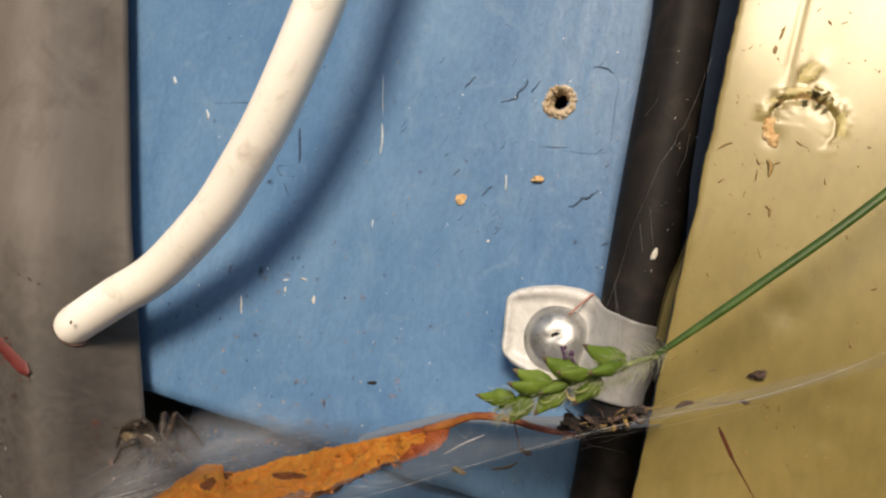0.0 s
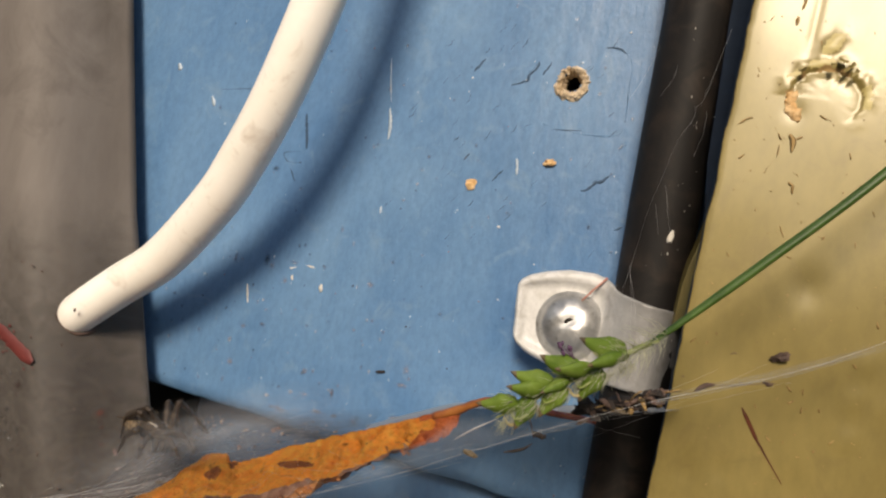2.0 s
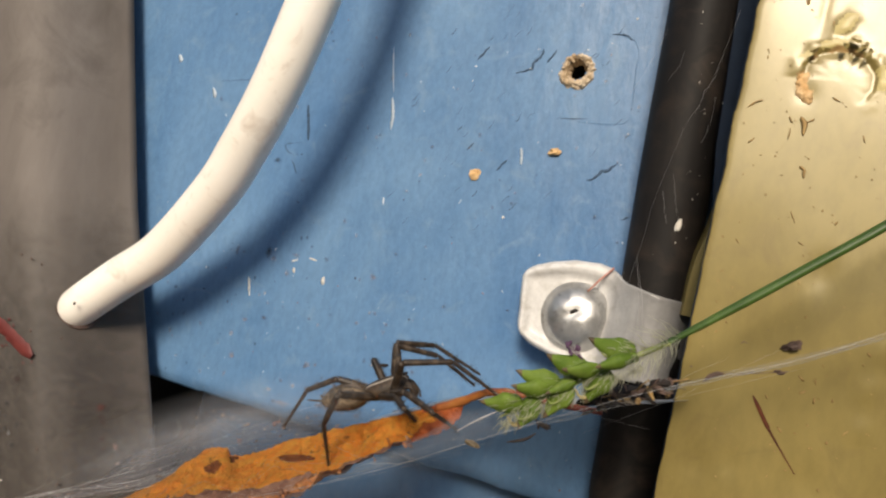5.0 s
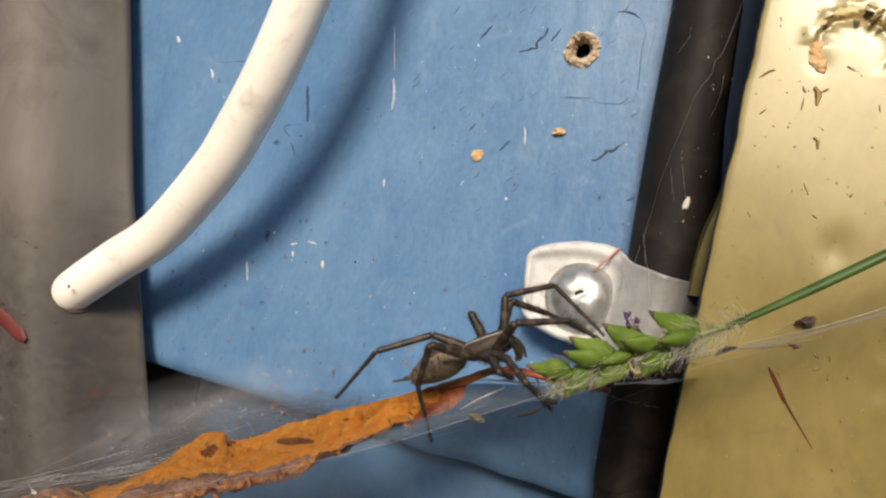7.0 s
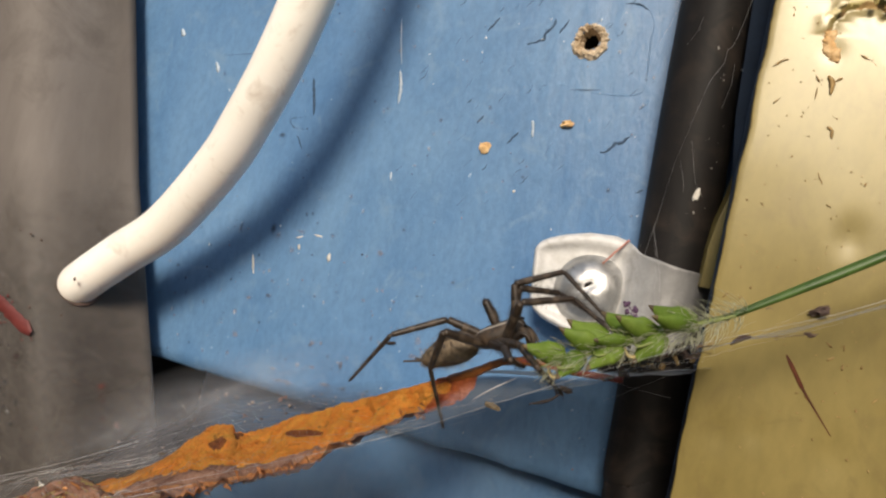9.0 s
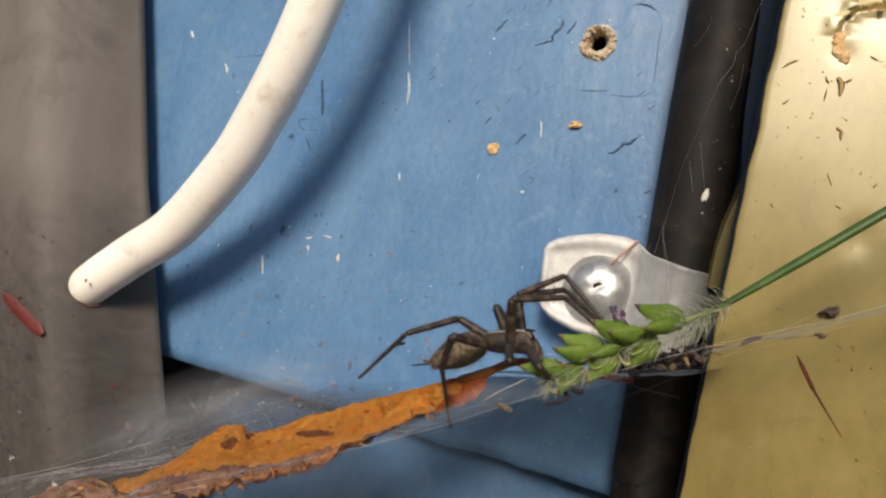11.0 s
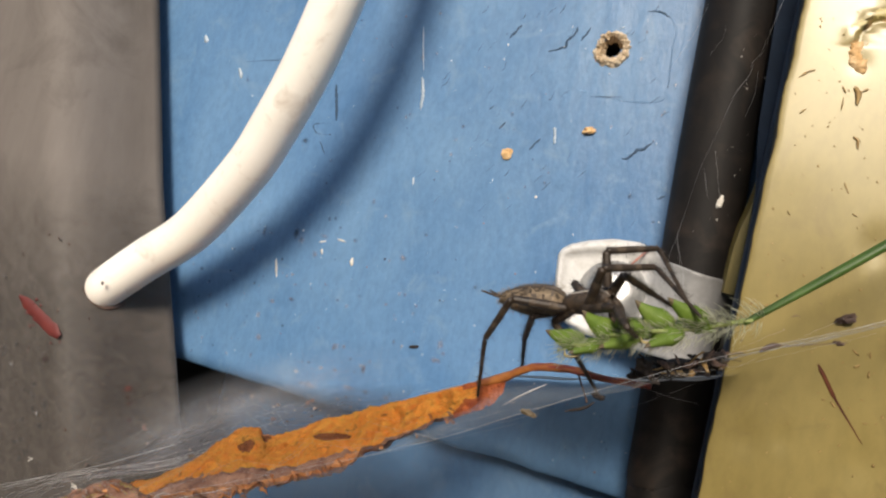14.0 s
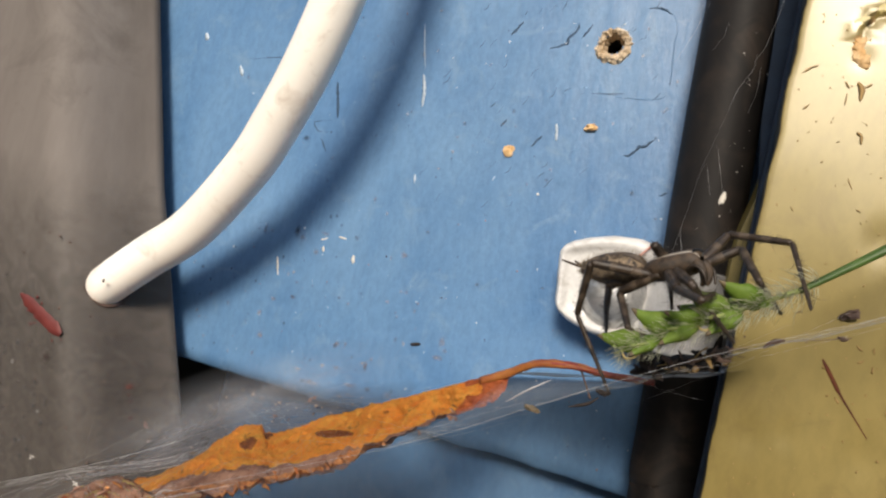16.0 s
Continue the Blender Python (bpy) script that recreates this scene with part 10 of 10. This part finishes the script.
    walk(spider_parts['N4 femur'], [
        (0, pose(0.00120, -0.00125, -0.00030, 67.8, 55.0, 45.9)),
        (2, pose(0.00120, -0.00125, -0.00030, 67.8, 55.0, 45.9)),
        (2.22, pose(0.00120, -0.00125, -0.00030, 67.8, 55.0, 45.9)),
        (2.34, pose(0.00120, -0.00125, -0.00030, 38.5, 60.5, 6.5)),
        (2.5, pose(0.00120, -0.00125, -0.00030, 38.5, 60.5, 6.5)),
        (2.85, pose(0.00120, -0.00125, -0.00030, 38.5, 60.5, 6.5)),
        (3, pose(0.00120, -0.00125, -0.00030, 53.0, 54.5, -4.8)),
        (3.12, pose(0.00120, -0.00125, -0.00030, 74.7, 39.4, 16.6)),
        (3.5, pose(0.00120, -0.00125, -0.00030, 74.7, 39.4, 16.6)),
        (3.7, pose(0.00120, -0.00125, -0.00030, 75.1, 39.5, 17.0)),
        (4.4, pose(0.00120, -0.00125, -0.00030, 59.9, 47.4, -22.9)),
        (5.1, pose(0.00120, -0.00125, -0.00030, 66.5, 40.3, -42.1)),
        (5.8, pose(0.00120, -0.00125, -0.00030, 73.6, 35.8, -57.7)),
        (6, pose(0.00120, -0.00125, -0.00030, 73.9, 35.9, -57.4)),
        (6.5, pose(0.00120, -0.00125, -0.00030, 74.3, 36.1, -56.6)),
        (7, pose(0.00120, -0.00125, -0.00030, 57.1, 40.0, -45.5)),
        (7.5, pose(0.00120, -0.00125, -0.00030, 84.7, 35.6, -32.6)),
        (8, pose(0.00120, -0.00125, -0.00030, 57.4, 40.7, -44.1)),
        (8.2, pose(0.00120, -0.00125, -0.00030, 57.8, 40.8, -43.8)),
        (8.9, pose(0.00120, -0.00125, -0.00030, 58.1, 43.3, -38.5)),
        (9.6, pose(0.00120, -0.00125, -0.00030, 58.6, 45.7, -33.0)),
        (10.3, pose(0.00120, -0.00125, -0.00030, 59.5, 48.1, -27.2)),
        (10.5, pose(0.00120, -0.00125, -0.00030, 59.8, 48.2, -26.9)),
        (11, pose(0.00120, -0.00125, -0.00030, 78.0, 40.8, -15.0)),
        (11.5, pose(0.00120, -0.00125, -0.00030, 59.7, 46.1, -32.0)),
        (12, pose(0.00120, -0.00125, -0.00030, 60.5, 46.8, -30.2)),
        (12.25, pose(0.00120, -0.00125, -0.00030, 54.8, 40.3, -44.2)),
        (12.5, pose(0.00120, -0.00125, -0.00030, 51.6, 33.1, -56.2)),
        (13, pose(0.00120, -0.00125, -0.00030, 49.2, 34.6, -61.0)),
        (13.1, pose(0.00120, -0.00125, -0.00030, 76.7, 40.8, -36.6)),
        (13.2, pose(0.00120, -0.00125, -0.00030, 104.6, 40.6, -13.9)),
        (13.5, pose(0.00120, -0.00125, -0.00030, 86.9, 42.3, -47.6)),
        (13.9, pose(0.00120, -0.00125, -0.00030, 71.3, 41.7, -55.0)),
        (14, pose(0.00120, -0.00125, -0.00030, 71.3, 41.7, -54.9)),
        (14.3, pose(0.00120, -0.00125, -0.00030, 93.9, 42.3, -48.5)),
        (14.5, pose(0.00120, -0.00125, -0.00030, 93.0, 40.9, -45.0)),
        (15, pose(0.00120, -0.00125, -0.00030, 87.5, 41.5, -52.1)),
        (15.5, pose(0.00120, -0.00125, -0.00030, 61.9, 38.7, -68.4)),
        (16, pose(0.00120, -0.00125, -0.00030, 65.8, 39.7, -66.7)),
    ])
    walk(spider_parts['N4 tibia'], [
        (0, pose(0.00543, -0.00327, 0.00074, 141.8, -58.1, -145.5)),
        (2, pose(0.00543, -0.00327, 0.00074, 141.8, -58.1, -145.5)),
        (2.22, pose(0.00543, -0.00327, 0.00074, 141.8, -58.1, -145.5)),
        (2.34, pose(0.00479, -0.00385, 0.00155, 173.8, -64.0, -178.9)),
        (2.5, pose(0.00479, -0.00385, 0.00155, 173.8, -64.0, -178.9)),
        (2.85, pose(0.00479, -0.00385, 0.00155, 173.8, -64.0, -178.9)),
        (3, pose(0.00322, -0.00527, 0.00138, 170.9, -69.2, -177.2)),
        (3.12, pose(0.00329, -0.00546, 0.00068, 115.8, -63.4, -128.1)),
        (3.5, pose(0.00329, -0.00546, 0.00068, 115.8, -63.4, -128.1)),
        (3.7, pose(0.00330, -0.00546, 0.00065, 115.8, -63.4, -128.1)),
        (4.4, pose(0.00121, -0.00576, 0.00133, 159.7, -72.1, 176.7)),
        (5.1, pose(-0.00083, -0.00535, 0.00116, 160.8, -53.7, 162.3)),
        (5.8, pose(-0.00227, -0.00438, 0.00080, 156.8, -38.0, 153.6)),
        (6, pose(-0.00226, -0.00439, 0.00078, 156.4, -38.1, 153.7)),
        (6.5, pose(-0.00224, -0.00443, 0.00075, 155.7, -38.6, 153.9)),
        (7, pose(-0.00049, -0.00527, 0.00170, 168.6, -50.9, 159.5)),
        (7.5, pose(-0.00116, -0.00541, 0.00006, 144.1, -56.6, -178.6)),
        (8, pose(-0.00041, -0.00533, 0.00166, 168.6, -51.3, 159.6)),
        (8.2, pose(-0.00040, -0.00534, 0.00163, 168.5, -51.4, 159.7)),
        (8.9, pose(0.00002, -0.00552, 0.00155, 167.1, -56.1, 161.4)),
        (9.6, pose(0.00047, -0.00566, 0.00144, 165.3, -60.9, 163.6)),
        (10.3, pose(0.00092, -0.00576, 0.00133, 162.8, -65.6, 166.6)),
        (10.5, pose(0.00093, -0.00576, 0.00131, 162.8, -65.6, 166.6)),
        (11, pose(0.00062, -0.00595, 0.00046, 145.7, -52.0, 177.8)),
        (11.5, pose(0.00048, -0.00569, 0.00138, 168.2, -50.8, 159.3)),
        (12, pose(0.00059, -0.00573, 0.00132, 168.1, -51.4, 159.5)),
        (12.25, pose(-0.00025, -0.00531, 0.00181, 161.3, -59.6, 163.5)),
        (12.5, pose(-0.00102, -0.00469, 0.00220, 150.8, -67.4, 171.2)),
        (13, pose(-0.00111, -0.00457, 0.00229, 146.7, -73.1, 168.9)),
        (13.1, pose(-0.00100, -0.00543, 0.00054, 138.7, -75.9, -169.8)),
        (13.2, pose(-0.00068, -0.00557, -0.00122, 99.7, -81.2, -124.0)),
        (13.5, pose(-0.00222, -0.00461, -0.00011, -177.7, -37.6, 178.3)),
        (13.9, pose(-0.00194, -0.00469, 0.00085, -177.3, -50.1, 174.4)),
        (14, pose(-0.00193, -0.00470, 0.00085, -177.4, -50.1, 174.4)),
        (14.3, pose(-0.00253, -0.00426, -0.00054, 154.7, -55.4, 176.2)),
        (14.5, pose(-0.00231, -0.00452, -0.00049, 147.6, -45.9, 179.6)),
        (15, pose(-0.00250, -0.00431, -0.00014, 149.7, -50.2, -177.9)),
        (15.5, pose(-0.00221, -0.00413, 0.00147, 154.3, -55.8, -175.6)),
        (16, pose(-0.00232, -0.00414, 0.00121, 168.1, -41.1, 173.0)),
    ])
    walk(spider_parts['N4 metatarsus'], [
        (0, pose(0.00075, -0.00259, -0.00142, 146.1, -47.8, -153.7)),
        (2, pose(0.00075, -0.00259, -0.00142, 146.1, -47.8, -153.7)),
        (2.22, pose(0.00075, -0.00259, -0.00142, 146.1, -47.8, -153.7)),
        (2.34, pose(0.00013, -0.00337, -0.00071, 167.3, -58.3, -177.9)),
        (2.5, pose(0.00013, -0.00337, -0.00071, 167.3, -58.3, -177.9)),
        (2.85, pose(0.00013, -0.00337, -0.00071, 167.3, -58.3, -177.9)),
        (3, pose(-0.00162, -0.00468, -0.00045, 141.8, -61.0, -175.3)),
        (3.12, pose(-0.00164, -0.00416, -0.00034, 138.2, -42.8, -158.4)),
        (3.5, pose(-0.00164, -0.00416, -0.00034, 138.2, -42.8, -158.4)),
        (3.7, pose(-0.00163, -0.00416, -0.00036, 138.0, -42.9, -158.3)),
        (4.4, pose(-0.00331, -0.00369, -0.00017, 158.5, -45.4, 174.6)),
        (5.1, pose(-0.00408, -0.00251, -0.00175, 154.3, -27.7, 165.1)),
        (5.8, pose(-0.00399, -0.00123, -0.00297, 148.5, -12.8, 156.5)),
        (6, pose(-0.00398, -0.00122, -0.00297, 148.3, -12.9, 156.5)),
        (6.5, pose(-0.00395, -0.00121, -0.00296, 147.6, -13.3, 156.8)),
        (7, pose(-0.00384, -0.00293, -0.00152, 152.1, -28.5, 166.2)),
        (7.5, pose(-0.00475, -0.00246, -0.00226, 153.1, -24.4, 173.9)),
        (8, pose(-0.00378, -0.00298, -0.00153, 151.9, -28.9, 166.4)),
        (8.2, pose(-0.00378, -0.00298, -0.00155, 151.7, -29.0, 166.5)),
        (8.9, pose(-0.00360, -0.00308, -0.00128, 154.7, -29.0, 166.5)),
        (9.6, pose(-0.00338, -0.00316, -0.00100, 157.7, -29.0, 166.5)),
        (10.3, pose(-0.00312, -0.00321, -0.00073, 160.7, -29.1, 166.5)),
        (10.5, pose(-0.00312, -0.00322, -0.00074, 160.7, -29.1, 166.5)),
        (11, pose(-0.00266, -0.00290, -0.00219, 149.6, -21.9, 172.1)),
        (11.5, pose(-0.00283, -0.00330, -0.00184, 158.9, -24.5, 164.7)),
        (12, pose(-0.00276, -0.00333, -0.00186, 158.4, -25.1, 165.0)),
        (12.25, pose(-0.00385, -0.00250, -0.00068, 157.6, -33.0, 168.6)),
        (12.5, pose(-0.00478, -0.00155, 0.00045, 156.1, -40.8, 172.8)),
        (13, pose(-0.00464, -0.00097, 0.00102, 160.0, -41.7, 169.1)),
        (13.1, pose(-0.00534, -0.00272, -0.00042, 146.4, -56.3, -174.5)),
        (13.2, pose(-0.00541, -0.00342, -0.00135, 122.3, -68.8, -147.1)),
        (13.5, pose(-0.00540, -0.00473, -0.00422, 172.5, -16.9, 177.7)),
        (13.9, pose(-0.00593, -0.00455, -0.00249, 164.5, -36.0, 178.6)),
        (14, pose(-0.00592, -0.00455, -0.00249, 164.5, -36.0, 178.6)),
        (14.3, pose(-0.00625, -0.00179, -0.00321, 147.0, -19.1, 170.1)),
        (14.5, pose(-0.00544, -0.00171, -0.00354, 157.7, 16.7, 155.8)),
        (15, pose(-0.00604, -0.00182, -0.00302, 162.2, -8.9, 163.2)),
        (15.5, pose(-0.00625, -0.00218, -0.00117, 160.7, -17.5, 165.9)),
        (16, pose(-0.00551, -0.00267, -0.00262, 166.5, 7.2, 160.4)),
    ])
    walk(grass, [
        (0, pose(-0.00103, -0.03500, 0.30327, 0.0, -31.7, 0.0)),
        (0.5, pose(-0.00220, -0.03500, 0.30301, 0.0, -39.1, 0.0)),
        (1, pose(-0.00225, -0.03500, 0.30227, 0.0, -38.4, 0.0)),
        (1.5, pose(0.00053, -0.03500, 0.30299, 0.0, -36.7, 0.0)),
        (2, pose(-0.00233, -0.03500, 0.30252, 0.0, -38.6, 0.0)),
        (2.5, pose(-0.00113, -0.03500, 0.30314, 0.0, -40.8, 0.0)),
        (3, pose(-0.00251, -0.03500, 0.30185, 0.0, -37.5, 0.0)),
        (3.5, pose(-0.00315, -0.03500, 0.30095, 0.0, -37.2, 0.0)),
        (5.8, pose(-0.00132, -0.03500, 0.30160, 0.0, -36.2, 0.0)),
        (6.5, pose(-0.00133, -0.03500, 0.30108, 0.0, -34.7, 0.0)),
        (7, pose(0.00196, -0.03500, 0.30162, 0.0, -30.3, 0.0)),
        (7.5, pose(0.00321, -0.03500, 0.30383, 0.0, -30.4, 0.0)),
        (8, pose(0.00041, -0.03500, 0.30087, 0.0, -31.6, 0.0)),
        (10.3, pose(0.00134, -0.03500, 0.30149, -50.0, -22.7, 0.0)),
        (10.5, pose(0.00106, -0.03500, 0.30119, -50.0, -25.0, 0.0)),
        (11, pose(-0.00097, -0.03500, 0.30131, -5.0, -35.4, 0.0)),
        (11.5, pose(-0.00067, -0.03500, 0.30150, -8.0, -33.8, 0.0)),
        (12, pose(0.00033, -0.03500, 0.30062, -30.0, -28.4, 0.0)),
        (12.5, pose(-0.00048, -0.03500, 0.29957, -50.0, -24.1, 0.0)),
        (13, pose(-0.00075, -0.03500, 0.29952, -55.0, -23.1, 0.0)),
        (13.5, pose(-0.00054, -0.03500, 0.30003, -55.0, -25.2, 0.0)),
        (14, pose(-0.00013, -0.03500, 0.30123, -55.0, -21.9, 0.0)),
        (14.5, pose(0.00053, -0.03500, 0.30143, -57.5, -22.1, 0.0)),
        (15, pose(0.00240, -0.03500, 0.30409, -60.0, -30.6, 0.0)),
        (15.5, pose(0.00423, -0.03500, 0.30533, -55.0, -32.3, 0.0)),
        (16, pose(0.00281, -0.03500, 0.30392, -50.0, -32.1, 0.0)),
    ])
    walk(grass_stem, [
        (0, pose(0.00000, 0.00000, 0.00000, 0.0, -13.7, 0.0)),
        (0.5, pose(0.00000, 0.00000, 0.00000, 0.0, -6.1, 0.0)),
        (1, pose(0.00000, 0.00000, 0.00000, 0.0, -10.9, 0.0)),
        (1.5, pose(0.00000, 0.00000, 0.00000, 0.0, -3.7, 0.0)),
        (2, pose(0.00000, 0.00000, 0.00000, 0.0, -7.5, 0.0)),
        (2.5, pose(0.00000, 0.00000, 0.00000, 0.0, -6.6, 0.0)),
        (3, pose(0.00000, 0.00000, 0.00000, 0.0, -8.9, 0.0)),
        (3.5, pose(0.00000, 0.00000, 0.00000, 0.0, -7.0, 0.0)),
        (5.8, pose(0.00000, 0.00000, 0.00000, 0.0, -1.9, 0.0)),
        (6.5, pose(0.00000, 0.00000, 0.00000, 0.0, -3.3, 0.0)),
        (7, pose(0.00000, 0.00000, 0.00000, 0.0, -5.5, 0.0)),
        (7.5, pose(0.00000, 0.00000, 0.00000, 0.0, -7.7, 0.0)),
        (8, pose(0.00000, 0.00000, 0.00000, 0.0, -1.3, 0.0)),
        (10.3, pose(0.00000, 0.00000, 0.00000, 50.4, -6.4, -7.7)),
        (10.5, pose(0.00000, 0.00000, 0.00000, 50.3, -5.4, -6.4)),
        (11, pose(0.00000, 0.00000, 0.00000, 5.0, -5.2, -0.5)),
        (11.5, pose(0.00000, 0.00000, 0.00000, 8.0, -2.8, -0.4)),
        (12, pose(0.00000, 0.00000, 0.00000, 30.4, -9.3, -5.4)),
        (12.5, pose(0.00000, 0.00000, 0.00000, 51.0, -9.7, -11.7)),
        (13, pose(0.00000, 0.00000, 0.00000, 56.1, -9.4, -13.7)),
        (13.5, pose(0.00000, 0.00000, 0.00000, 56.1, -9.1, -13.2)),
        (14, pose(0.00000, 0.00000, 0.00000, 56.4, -10.4, -15.2)),
        (14.5, pose(0.00000, 0.00000, 0.00000, 59.0, -10.2, -16.3)),
        (15, pose(0.00000, 0.00000, 0.00000, 60.0, -1.2, -2.0)),
        (15.5, pose(0.00000, 0.00000, 0.00000, 55.0, -1.8, -2.5)),
        (16, pose(0.00000, 0.00000, 0.00000, 50.1, -3.2, -3.9)),
    ])


motions()
